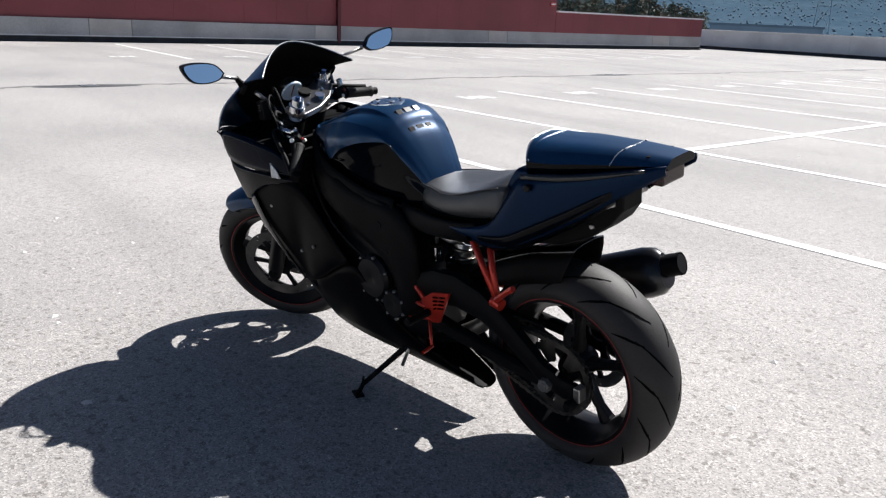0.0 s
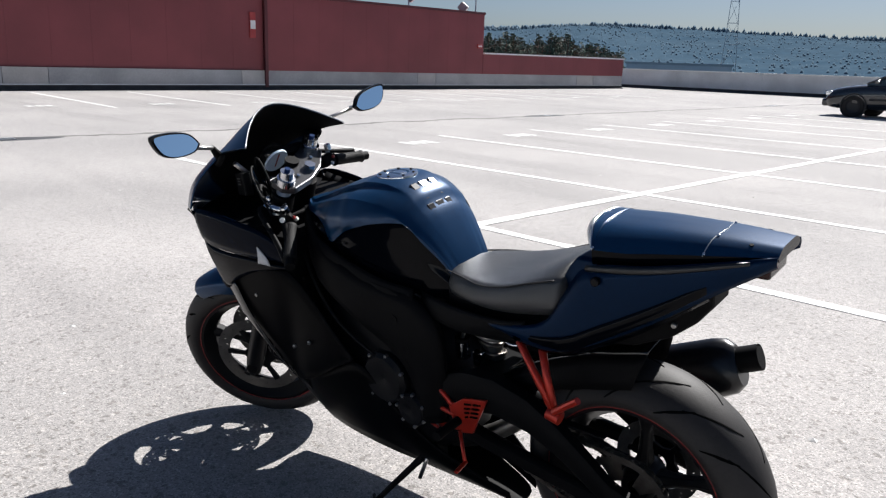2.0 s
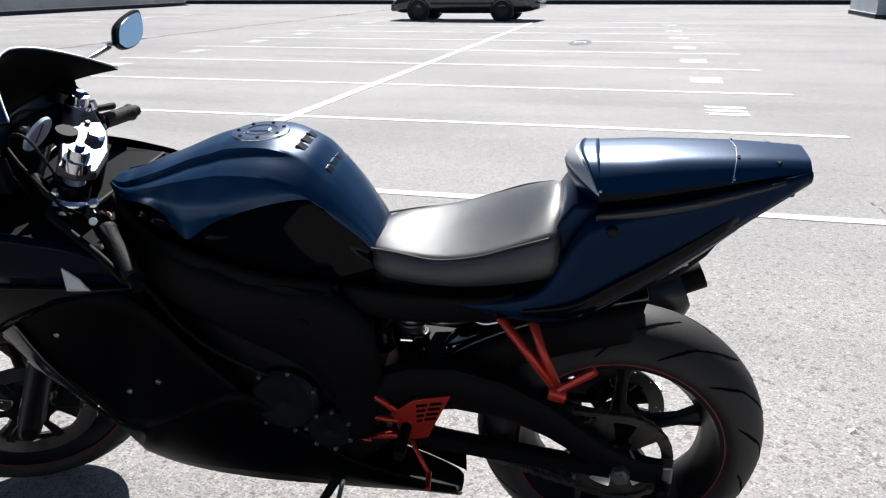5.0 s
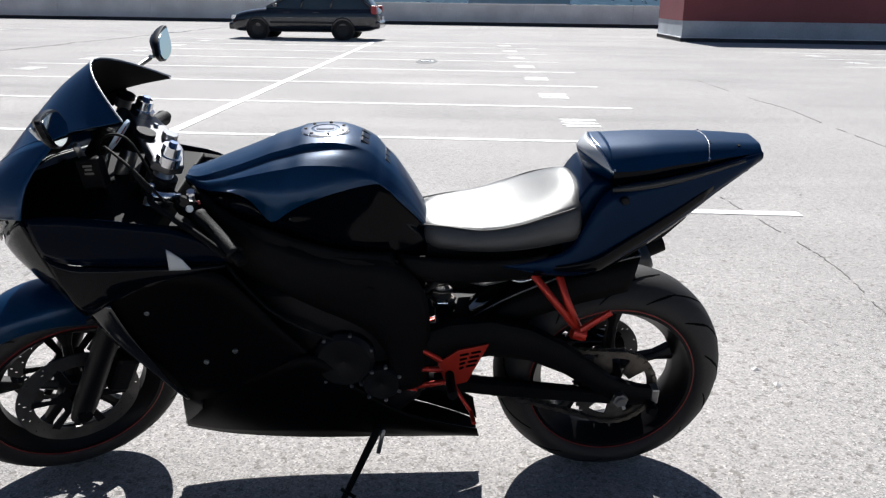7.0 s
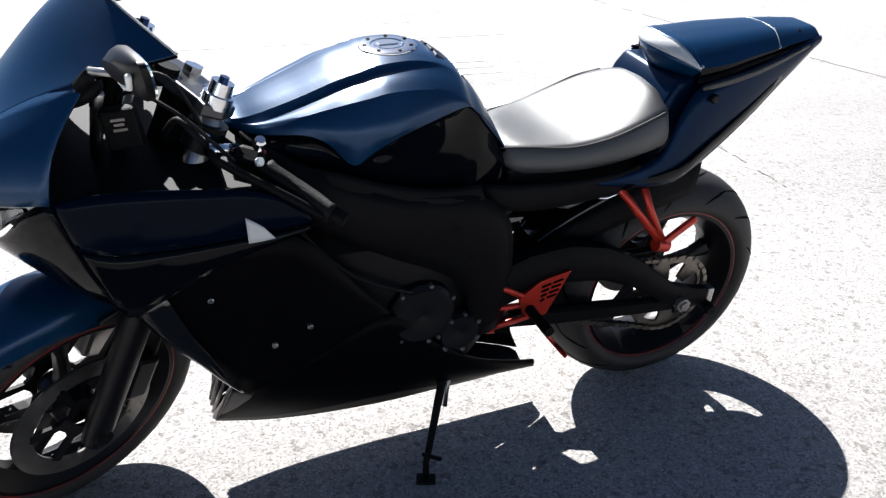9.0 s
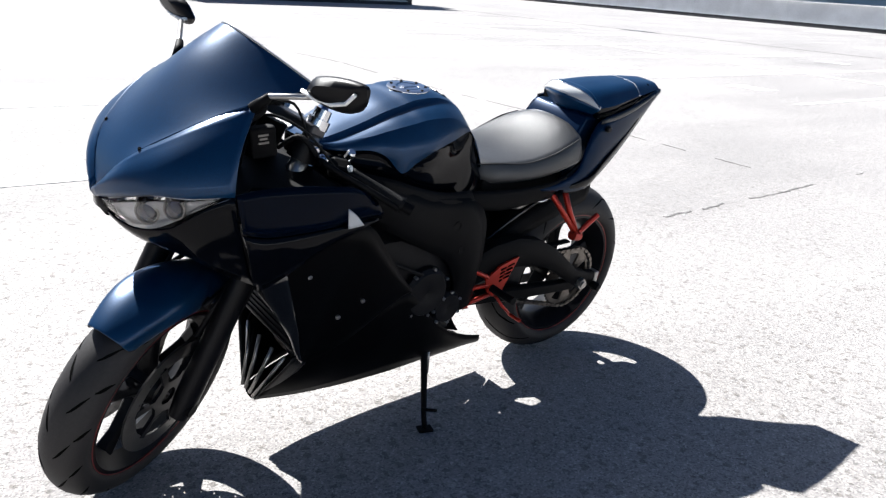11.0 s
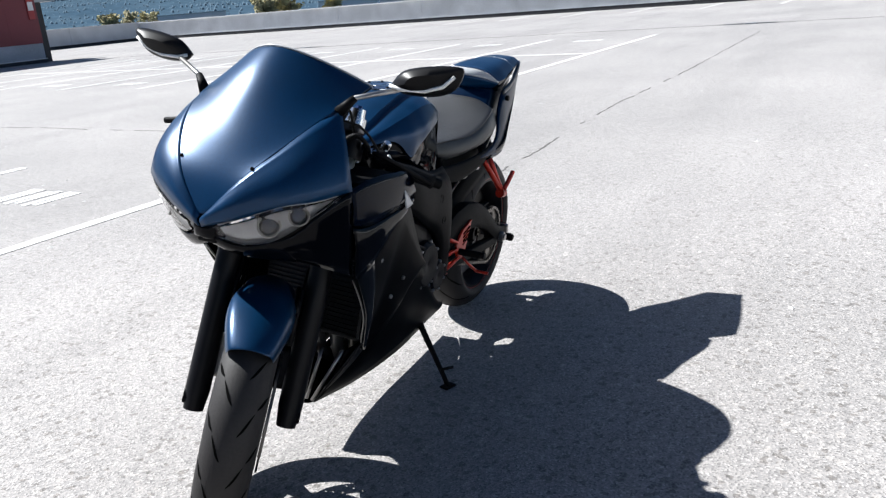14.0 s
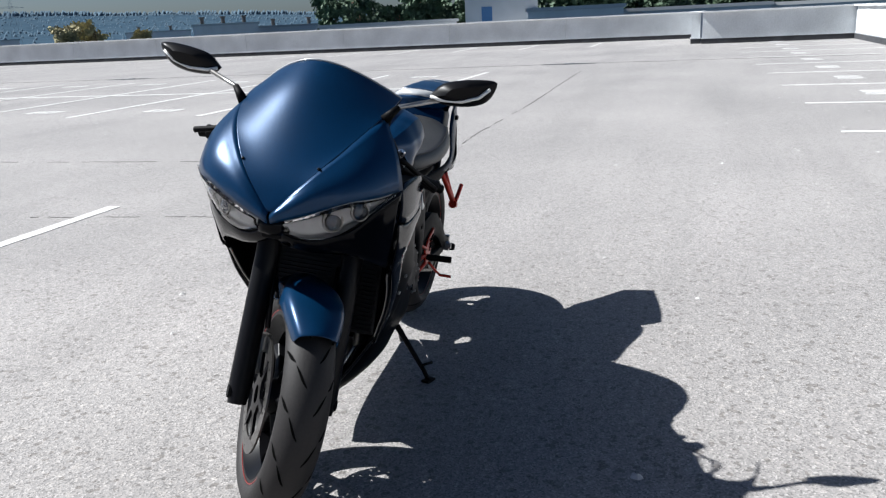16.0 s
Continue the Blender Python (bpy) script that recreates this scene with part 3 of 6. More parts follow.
def make_tree(kind, h, leaf):
    top = empty("tree" if kind == "bud" else ("spruce_tree" if kind == "spruce" else "pine_tree"))
    bm = bmesh.new()
    tube(bm, [(0, 0, 0), (0.06, 0.03, h * 0.5), (0, 0.05, h * 0.97)], [h * 0.022, h * 0.016, h * 0.003], 7)
    limbs = []
    for k in range(26):
        f = random.uniform(0.3, 0.95)
        a = random.random() * 6.28
        reach = h * (0.2 * (1.05 - f) + 0.05) if kind == "spruce" else h * random.uniform(0.09, 0.17)
        p = Vector((0, 0, h * f))
        q = p + Vector((math.cos(a) * reach, math.sin(a) * reach, h * (0.02 if kind == "spruce" else 0.09)))
        tube(bm, [p, q], h * 0.006, 5, r_end=h * 0.002)
        limbs.append((p, q))
    part("trunk", bm, M_BARK, top)
    bm = bmesh.new()
    if kind == "spruce":
        for k in range(230):
            f = random.uniform(0.12, 1.0)
            a = random.random() * 6.28
            rr = h * 0.25 * (1.03 - f) ** 0.8 * random.uniform(0.35, 1.1)
            tuft(bm, (math.cos(a) * rr, math.sin(a) * rr, h * f - rr * 0.3), h * 0.035 * (1.5 - f), 8, 0.5)
    else:
        for p, q in limbs:
            for k in range(8):
                c = p.lerp(q, random.uniform(0.4, 1.15)) + Vector((random.gauss(0, 0.3), random.gauss(0, 0.3), random.gauss(0, 0.3))) * h * 0.07
                tuft(bm, c, h * 0.055, 16)
    part("crown", bm, leaf, top)
    return top


TREE_LABEL = {"spruce": "dark green spruce tree beyond the roof", "pine": "green pine tree with a ragged crown", "bud": "birch tree in pale yellow spring leaf"}


def grove(kind, leaf, rows, group):
    protos = []
    for i, (az, dist, h) in enumerate(rows):
        a = radians(az)
        m = pose(dist * math.cos(a), dist * math.sin(a), -9.0, 0, 0, random.uniform(0, 360))
        if i < 3:
            t = make_tree(kind, h, leaf)
            t.matrix_world = m
            tagged(t, TREE_LABEL[kind], "tree", group)
            protos.append((t, h))
        else:
            t0, h0 = protos[i % 3]
            c = copy_thing(t0, m)
            c.scale = [h / h0 * random.uniform(0.9, 1.1)] * 2 + [h / h0]


grove("spruce", M_NEEDLE, [(-46.5 - 0.115 * k + random.uniform(-0.1, 0.1), random.uniform(145, 180), 14.7 + random.uniform(-1.3, 1.4) - max(0, k - 58) * 0.085) for k in range(89)], "spruces behind the red wall")
grove("pine", M_PINE, [(-155.0 - 0.85 * k + random.uniform(-0.3, 0.3), random.uniform(95, 118), 12.6 + random.uniform(-1.2, 1.5)) for k in range(44)], "pines beyond the parapet")
grove("bud", M_BUD, [(-137.2, 150, 12.0), (-138.3, 155, 12.3), (-139.0, 150, 11.6), (-141.9, 170, 10.9), (-128.5, 190, 11.4), (-129.6, 180, 11.0), (-127.2, 200, 11.6)], "birches in spring leaf")


def pylon(az, dist, h, w):
    a = radians(az)
    top = empty("lattice_pylon", pose(dist * math.cos(a), dist * math.sin(a), -9, 0, 0, az + 90))
    bm = bmesh.new()
    r = h * 0.0019
    tiers = 9
    prev = None
    for k in range(tiers + 1):
        f = k / tiers
        ww = w * (1 - f) ** 1.3 * 0.5 + 0.25
        c = [Vector((sx * ww, sy * ww, h * f)) for sx, sy in ((1, 1), (-1, 1), (-1, -1), (1, -1))]
        for i in range(4):
            tube(bm, [c[i], c[(i + 1) % 4]], r * 0.6, 4)
            if prev:
                tube(bm, [prev[i], c[i]], r, 4)
                tube(bm, [prev[i], c[(i + 1) % 4]], r * 0.6, 4)
        prev = c
    part("mast", bm, M_GALV, top)
    for f, s in ((0.64, 0.2), (0.77, 0.16), (0.9, 0.12)):
        bm = bmesh.new()
        tube(bm, [(-h * s, 0, h * f), (0, 0, h * (f + 0.02)), (h * s, 0, h * f)], r, 4)
        tube(bm, [(-h * s, 0, h * f), (h * s, 0, h * f)], r, 4)
        part("cross_arm", bm, M_GALV, top)
    return tagged(top, "tall grey steel lattice power pylon", "pylon", "power pylons")


pylon(-63.7, 230, 50, 4.5)
pylon(-134.7, 420, 33, 6)


def far_building(az, dist, width, depth, z_top, chimneys=0, windows=0, label="low pale flat-roofed building beyond the roof"):
    a = radians(az)
    top = empty("building", pose(dist * math.cos(a), dist * math.sin(a), -9, 0, 0, az + 90))
    h = z_top + 9
    part("wall", boxes((-width / 2, width / 2, -depth / 2, depth / 2, 0, h - 0.3)), M_FAR_WALL, top)
    part("roof", boxes((-width / 2 - 0.2, width / 2 + 0.2, -depth / 2 - 0.2, depth / 2 + 0.2, h - 0.298, h)), M_FAR_ROOF, top)
    for k in range(chimneys):
        x = -width / 2 + width * (k + 0.6) / chimneys
        bm = bmesh.new()
        tube(bm, [(x, 0, h), (x, 0, h + 0.9)], 0.3, 8)
        tube(bm, [(x, 0, h + 0.9), (x, 0, h + 1.1)], 0.45, 8)
        part("chimney", bm, M_DARK_GATE, top)
    for k in range(windows):
        x = width * (0.2 + 0.12 * k)
        part("window", boxes((x - 0.5, x + 0.5, depth / 2 - 0.05, depth / 2 + 0.04, h - 3.0, h - 1.7)), M_FAR_GLASS, top, "blue glazed window")
    return tagged(top, label, "building", "far buildings")


far_building(-147.3, 130, 9.5, 12, 2.5, chimneys=3)
far_building(-166.7, 80, 6.8, 10, 4.0, windows=1, label="white two-storey building with a blue window")
far_building(-172.0, 75, 8.0, 14, 1.9)
far_building(-179.0, 85, 16.0, 16, 1.5)
far_building(171.0, 85, 14.0, 14, 1.4)
far_building(-158.5, 85, 14.0, 8, 1.4)
far_building(-143.0, 200, 14.0, 10, 2.2, chimneys=2)
far_building(-152.0, 140, 12.0, 10, 1.9, chimneys=2)
far_building(-132.0, 220, 20.0, 10, 2.0)
far_building(-60.5, 120, 14.0, 10, 1.9)
far_building(-92.0, 200, 24.0, 10, 2.3)


# ---- the motorcycle ----
M_PAINT = material("gloss_black_paint", (0.0012, 0.0016, 0.003), 0.07, vary=0.15, scale=6, spec=0.09, rough_vary=0.03)
M_SATIN = material("deep_blue_metallic_paint", (0.001, 0.025, 0.072), 0.31, metal=0.36, vary=0.12, scale=5, spec=0.3, rough_vary=0.05, grain=0.3, grain_scale=700, coat=0.12, bump=0.03, bump_scale=220)
# The same blue as the nose, darkened here for the tail's shaded flanks.
M_SATIN_SHADED = material("shaded_blue_metallic_paint", (0.0008, 0.0095, 0.03), 0.3, metal=0.4, vary=0.12, scale=5, spec=0.1, rough_vary=0.05, grain=0.3, grain_scale=700)
M_HUGGER = material("polished_black_gloss", (0.003, 0.0032, 0.004), 0.12, vary=0.15, scale=9, spec=0.7, rough_vary=0.04)
M_YOKE = material("dark_anodised_alloy", (0.07, 0.07, 0.075), 0.3, metal=0.8, vary=0.15, scale=25)
M_LOWER = material("black_lower_fairing", (0.0012, 0.0013, 0.0018), 0.42, vary=0.25, scale=7, spec=0.04, rough_vary=0.06)
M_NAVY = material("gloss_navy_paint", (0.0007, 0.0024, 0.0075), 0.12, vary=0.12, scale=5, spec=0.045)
M_SCREEN = material("dark_blue_smoked_screen", (0.003, 0.012, 0.03), 0.22, spec=0.5, vary=0.1, scale=8)
M_PLASTIC = material("black_moulded_plastic", (0.003, 0.003, 0.0035), 0.6, vary=0.2, scale=9, bump=0.1, bump_scale=300, spec=0.08)
M_VINYL = material("black_seat_vinyl", (0.03, 0.031, 0.033), 0.38, vary=0.12, scale=8, bump=0.25, bump_scale=500, spec=0.55)
M_PAD = material("pale_grey_glossy_panel", (0.4, 0.41, 0.42), 0.26, vary=0.06, scale=12, spec=0.7)
M_THREAD = material("dark_seam_piping", (0.01, 0.01, 0.011), 0.6)
M_RUBBER = material("worn_black_tyre_rubber", (0.014, 0.0125, 0.0125), 0.65, spec=0.35, vary=0.18, scale=7, grain=0.12, grain_scale=150, bump=0.15, bump_scale=350)
# Near-black colour that paints the shade inside grooves and slots.
M_RECESS_SHADE = material("groove_and_slot_shade", (0.002, 0.002, 0.002), 0.95, spec=0.05)
M_GRIP = material("black_grip_rubber", (0.004, 0.004, 0.0045), 0.65, spec=0.15, bump=0.4, bump_scale=400)
M_RIM = material("black_painted_alloy", (0.004, 0.004, 0.005), 0.38, vary=0.15, scale=10, spec=0.14)
M_FRAME = material("dark_grey_cast_alloy", (0.0035, 0.0035, 0.004), 0.55, spec=0.06, vary=0.15, scale=9, bump=0.1, bump_scale=250)
M_ENGINE = material("black_engine_paint", (0.004, 0.004, 0.005), 0.45, spec=0.2, vary=0.25, scale=14, bump=0.15, bump_scale=120)
M_REDANO = material("red_anodised_alloy", (0.36, 0.02, 0.009), 0.34, metal=0.4, vary=0.12, scale=14)
M_REDTAPE = material("dark_red_rim_tape", (0.2, 0.012, 0.01), 0.4)
M_CHROME = material("bright_machined_metal", (0.62, 0.63, 0.65), 0.16, metal=1.0, vary=0.06, scale=20)
M_STEEL = material("dull_steel", (0.32, 0.31, 0.3), 0.32, metal=0.9, vary=0.15, scale=16)
M_DISC = material("drilled_disc_steel", (0.14, 0.135, 0.13), 0.34, metal=0.9, vary=0.12, scale=30)
M_CHAIN = material("oily_chain_steel", (0.14, 0.125, 0.11), 0.35, metal=0.9, vary=0.2, scale=40)
M_MIRROR = material("mirror_glass", (0.82, 0.97, 1.0), 0.01, metal=1.0)
M_BLUEANO = material("blue_anodised_knob", (0.012, 0.035, 0.11), 0.3, metal=0.7)
M_DIAL = material("pale_dial_face", (0.5, 0.6, 0.7), 0.35, vary=0.05, scale=20)
M_CAN = material("black_carbon_silencer", (0.005, 0.0055, 0.007), 0.28, spec=0.4, vary=0.3, scale=60)
M_REFLECTOR = material("lamp_reflector", (0.55, 0.57, 0.6), 0.12, metal=1.0)
M_TAILRED = material("dark_smoked_tail_lens", (0.02, 0.003, 0.003), 0.15, spec=0.3)
M_STICKER = material("white_sticker", (0.7, 0.7, 0.68), 0.5, vary=0.05, scale=20)


def lamp_glass():
    m = material("clear_lamp_lens", (1, 1, 1), 0.02)
    b = m.node_tree.nodes["Principled BSDF"]
    b.inputs["Transmission Weight"].default_value = 1.0
    b.inputs["IOR"].default_value = 1.3
    return m


M_LENS = lamp_glass()
M_LAMPBOWL = material("smoky_reflector", (0.28, 0.285, 0.3), 0.3, metal=0.75, vary=0.2, scale=14)

BIKE = pose(-0.03, -0.058, 0, 0, 0, 5.83) @ pose(0, 0, 0, -8.7, 0, 0)
bike = tagged(empty("motorcycle", BIKE), "black and dark blue sports motorcycle leaning on its side stand", "motorcycle")

R_AXLE, F_AXLE = Vector((0.003, 0, 0.31)), Vector((1.43, 0, 0.292))
RAKE = radians(24)
STEER_AXIS = Vector((-math.sin(RAKE), 0, math.cos(RAKE)))
STEER_AT = F_AXLE - Vector((math.cos(RAKE), 0, math.sin(RAKE))) * 0.03
STEER = Matrix.Translation(STEER_AT) @ Matrix.Rotation(radians(31), 4, STEER_AXIS) @ Matrix.Translation(-STEER_AT)


def steered(ob):
    """Turns a part of the front end to the left about the steering axis."""
    ob.matrix_basis = STEER @ ob.matrix_basis
    return ob


def along_fork(d, y=0.0, fwd=0.0):
    """A point d metres up the fork from the front axle's height."""
    return F_AXLE + STEER_AXIS * d + Vector((0, y, 0)) + Vector((math.cos(RAKE), 0, math.sin(RAKE))) * fwd


def skin(name, sections, mat, parent, label="", sub=2, flip=1, crease=(), caps=True):
    """A symmetric body over stations of x, each the left half-outline (y, z) from the top middle down."""
    bm = bmesh.new()
    rings = []
    for x, half in sections:
        left = [Vector((x, y, z)) for y, z in half]
        right = [Vector((x, -y, z)) for y, z in half[::-1] if y > 1e-6]
        rings.append(left + right)
    loft(bm, rings, True, caps)
    ob = part(name, bm, mat, parent, label, True, sub)
    if crease:
        layer = ob.data.attributes.new("crease_edge", "FLOAT", "EDGE")
        n = len(rings[0])
        for e in ob.data.edges:
            a, b = sorted(e.vertices)
            if b - a == n and (a % n in crease or (n - a % n) in crease):
                layer.data[e.index].value = 0.8
    return ob


def body(name, sections, mats, parent, label="", steps=4, arc=3, sharp=24, lift=0.0):
    """A symmetric body with crisp creases: stations of x, each the left half-outline from the top middle down,
    given as runs of (y, z) that meet in creases; each run takes its own material."""
    bm = bmesh.new()
    flat, runs = [], None
    for x, segs in sections:
        pts, ids = [], []
        for k, seg in enumerate(segs):
            curve = spline([(x, y, z) for y, z in seg], arc)
            if k:
                curve = curve[1:]
            pts += curve
            ids += [k] * (len(curve) - (0 if k else 1))
        flat.append(pts)
        runs = ids
    cols = [spline([st[i] for st in flat], steps) for i in range(len(flat[0]))]
    n = len(cols)
    rings = []
    for j in range(len(cols[0])):
        left = [cols[i][j] for i in range(n)]
        rings.append([Vector((p.x, max(p.y, 0.0), p.z)) for p in left] + [Vector((p.x, -p.y, p.z)) for p in left[:0:-1]])
    vs = [[bm.verts.new(p) for p in r] for r in rings]
    m = len(vs[0])
    for a, b in zip(vs, vs[1:]):
        for i in range(m):
            k = min(i, m - 1 - i)
            bm.faces.new((a[i], a[(i + 1) % m], b[(i + 1) % m], b[i])).material_index = runs[k] if k < len(runs) else runs[-1]
    for ring, rev in ((vs[0], True), (vs[-1], False)):
        bm.faces.new(ring[::-1] if rev else ring).material_index = len(mats) - 1
    return part(name, bm, mats, parent, label, True, 0, sharp=sharp)


def sheet(top, bottom, side=1, bulge=0.015, rows=5, steps=3, extra=None):
    """A curved panel between two edges, bowed outwards."""
    bm = bmesh.new()
    T, B = spline(top, steps), spline(bottom, steps)
    grid = []
    for i in range(rows + 1):
        f = i / rows
        row = []
        for a, b in zip(T, B):
            p = a.lerp(b, f)
            p = Vector((p.x, p.y + bulge * math.sin(math.pi * f), p.z))
            if extra:
                p = extra(p, f)
            row.append(Vector((p.x, p.y * side, p.z)))
        grid.append(row)
    loft(bm, grid, closed=False)
    return bm


def panel(name, top, bottom, mat, parent, label="", side=1, bulge=0.015, thick=0.005, rows=5, steps=3):
    return part(name, sheet(top, bottom, side, bulge, rows, steps), mat, parent, label, True, 0, solid=thick)


def plate(outline, y0, y1, holes=()):
    """A flat plate cut to an outline in x, z, from y0 to y1."""
    bm = bmesh.new()
    f = bm.faces.new([bm.verts.new((x, y0, z)) for x, z in outline])
    r = bmesh.ops.extrude_face_region(bm, geom=[f])
    for v in r["geom"]:
        if isinstance(v, bmesh.types.BMVert):
            v.co.y = y1
    return bm


def bar(*pts, r=0.008, n=8, r_end=None):
    bm = bmesh.new()
    tube(bm, pts, r, n, True, r_end)
    return bm


def bolt(name, p, d, r, h, mat, parent, label=""):
    bm = bmesh.new()
    d = Vector(d).normalized()
    p = Vector(p)
    tube(bm, [p, p + d * h * 0.8, p + d * h], [r, r, r * 0.75], 10)
    return part(name, bm, mat, parent, label)


# ---- wheels ----
def tyre_profile(R, w, r_rim):
    pts = []
    for k in range(-6, 7):
        a = k / 6 * radians(72)
        pts.append((w * math.sin(a) / math.sin(radians(72)), R - w * (1 - math.cos(a)) * 1.0))
    side = pts[-1]
    pts = [(-w * 0.82, r_rim - 0.004), (-w * 0.98, (r_rim + pts[0][1]) / 2)] + pts + [(w * 0.98, (r_rim + side[1]) / 2), (w * 0.82, r_rim - 0.004)]
    return pts


def wheel(name, c, R, w, r_rim, spokes, is_front):
    bm = bmesh.new()
    wr = w * 0.84
    lathe(bm, [(-wr, r_rim + 0.004), (-wr, r_rim - 0.012), (-wr * 0.75, r_rim - 0.02), (-wr * 0.3, r_rim - 0.042), (wr * 0.3, r_rim - 0.042), (wr * 0.75, r_rim - 0.02), (wr, r_rim - 0.012), (wr, r_rim + 0.004),
               (wr * 0.7, r_rim - 0.005), (0, r_rim - 0.022), (-wr * 0.7, r_rim - 0.005)], c, "y", 64, loop=True)
    lathe(bm, [(-0.05, 0.018), (-0.05, 0.035), (-0.03, 0.046), (0.03, 0.046), (0.05, 0.035), (0.05, 0.018)], c, "y", 24, loop=True)
    rim = part(name, bm, M_RIM, bike, "black alloy wheel", True, sharp=40)
    for k in range(spokes):
        a = 2 * math.pi * k / spokes + 0.35
        er, et = Vector((math.cos(a), 0, math.sin(a))), Vector((-math.sin(a), 0, math.cos(a)))
        rings = []
        for f, tw, yw in ((0.0, 0.018, 0.03), (0.3, 0.013, 0.022), (0.65, 0.012, 0.018), (1.0, 0.023, 0.024)):
            p = Vector(c) + er * (0.042 + (r_rim - 0.036 - 0.042) * f)
            rings.append([p + et * tw + Vector((0, yw * 0.6, 0)), p + Vector((0, yw, 0)), p - et * tw + Vector((0, yw * 0.6, 0)), p - et * tw - Vector((0, yw * 0.6, 0)), p - Vector((0, yw, 0)), p + et * tw - Vector((0, yw * 0.6, 0))])
        bm = bmesh.new()
        loft(bm, rings)
        part("spoke", bm, M_RIM, rim, bevel=0.003)
    bm = bmesh.new()
    lathe(bm, tyre_profile(R, w, r_rim), c, "y", 96, loop=True)
    tyre = part("tyre", bm, M_RUBBER, rim, "worn black tyre with curved tread grooves", True)
    # Grooves aren't cut: near-black strips on the tread stand for their shade.
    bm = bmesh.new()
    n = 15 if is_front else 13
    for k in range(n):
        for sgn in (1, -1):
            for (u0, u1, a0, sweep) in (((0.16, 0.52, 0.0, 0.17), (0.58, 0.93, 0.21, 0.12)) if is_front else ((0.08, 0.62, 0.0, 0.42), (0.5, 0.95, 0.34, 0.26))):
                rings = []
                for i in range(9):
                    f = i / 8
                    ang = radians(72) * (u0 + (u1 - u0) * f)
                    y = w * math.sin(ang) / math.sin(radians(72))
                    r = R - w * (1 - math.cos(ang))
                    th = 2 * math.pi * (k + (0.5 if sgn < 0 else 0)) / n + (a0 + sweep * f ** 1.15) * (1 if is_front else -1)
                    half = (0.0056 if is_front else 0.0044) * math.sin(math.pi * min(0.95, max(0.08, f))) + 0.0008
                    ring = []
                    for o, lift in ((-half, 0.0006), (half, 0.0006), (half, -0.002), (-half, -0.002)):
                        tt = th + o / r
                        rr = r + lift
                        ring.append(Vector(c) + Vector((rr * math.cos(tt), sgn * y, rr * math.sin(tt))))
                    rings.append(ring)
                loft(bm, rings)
    tagged(part("tread_groove_shade", bm, M_RECESS_SHADE, tyre, "thin near-black strips for the shade in tread grooves"), kind="stuff")
    for sgn in (1, -1):
        bm = bmesh.new()
        lathe(bm, [(sgn * wr, r_rim - 0.003), (sgn * (wr + 0.0012), r_rim - 0.003), (sgn * (wr + 0.0012), r_rim - 0.0005), (sgn * wr, r_rim - 0.0005)], c, "y", 64, loop=True)
        part("rim_stripe", bm, M_REDTAPE, rim, "thin red rim stripe")
    return rim


def drilled_disc(name, c, y, r0, r1, parent, carrier):
    """A brake disc with rows of open holes and a dark carrier."""
    bm = bmesh.new()
    n, m = 120, 7
    for side in (y - 0.0025, y + 0.0025):
        vs = [[bm.verts.new((c[0] + (r0 + (r1 - r0) * j / m) * math.cos(2 * math.pi * k / n), side, c[2] + (r0 + (r1 - r0) * j / m) * math.sin(2 * math.pi * k / n))) for j in range(m + 1)] for k in range(n)]
        for k in range(n):
            for j in range(m):
                hole = (j == 1 and k % 8 == 0) or (j == 3 and k % 8 == 3) or (j == 5 and k % 8 == 5)
                if not hole:
                    a, b = vs[k], vs[(k + 1) % n]
                    bm.faces.new((a[j], a[j + 1], b[j + 1], b[j]))
        if side < y:
            low = vs
    for j in (0, m):
        for k in range(n):
            a, b = low[k][j], low[(k + 1) % n][j]
            c2, d2 = vs[(k + 1) % n][j], vs[k][j]
            bm.faces.new((a, b, c2, d2))
    disc = part(name, bm, M_DISC, parent, "drilled steel brake disc")
    bm = bmesh.new()
    outer, inner = [], []
    for k in range(6):
        a = 2 * math.pi * k / 6 + 0.2
        for da, rr in ((-0.5, 0.046), (-0.13, 0.055), (-0.09, r0 + 0.006), (0.09, r0 + 0.006), (0.13, 0.055)):
            outer.append((rr * math.cos(a + da), rr * math.sin(a + da)))
            inner.append((0.024 * math.cos(a + da), 0.024 * math.sin(a + da)))
    loft(bm, [[Vector((c[0] + x, y + o, c[2] + z)) for x, z in ring] for ring, o in ((inner, -0.004), (outer, -0.004), (outer, 0.004), (inner, 0.004), (inner, -0.004))], caps=False)
    part("disc_carrier", bm, carrier, disc)
    return disc


rear_wheel = wheel("rear_wheel", R_AXLE, 0.308, 0.09, 0.222, 5, False)
front_wheel = steered(wheel("front_wheel", F_AXLE, 0.292, 0.06, 0.222, 5, True))
drilled_disc("brake_disc", R_AXLE, -0.075, 0.075, 0.11, rear_wheel, M_RIM)
for s in (1, -1):
    drilled_disc("brake_disc", F_AXLE, s * 0.066, 0.108, 0.149, front_wheel, M_RIM)


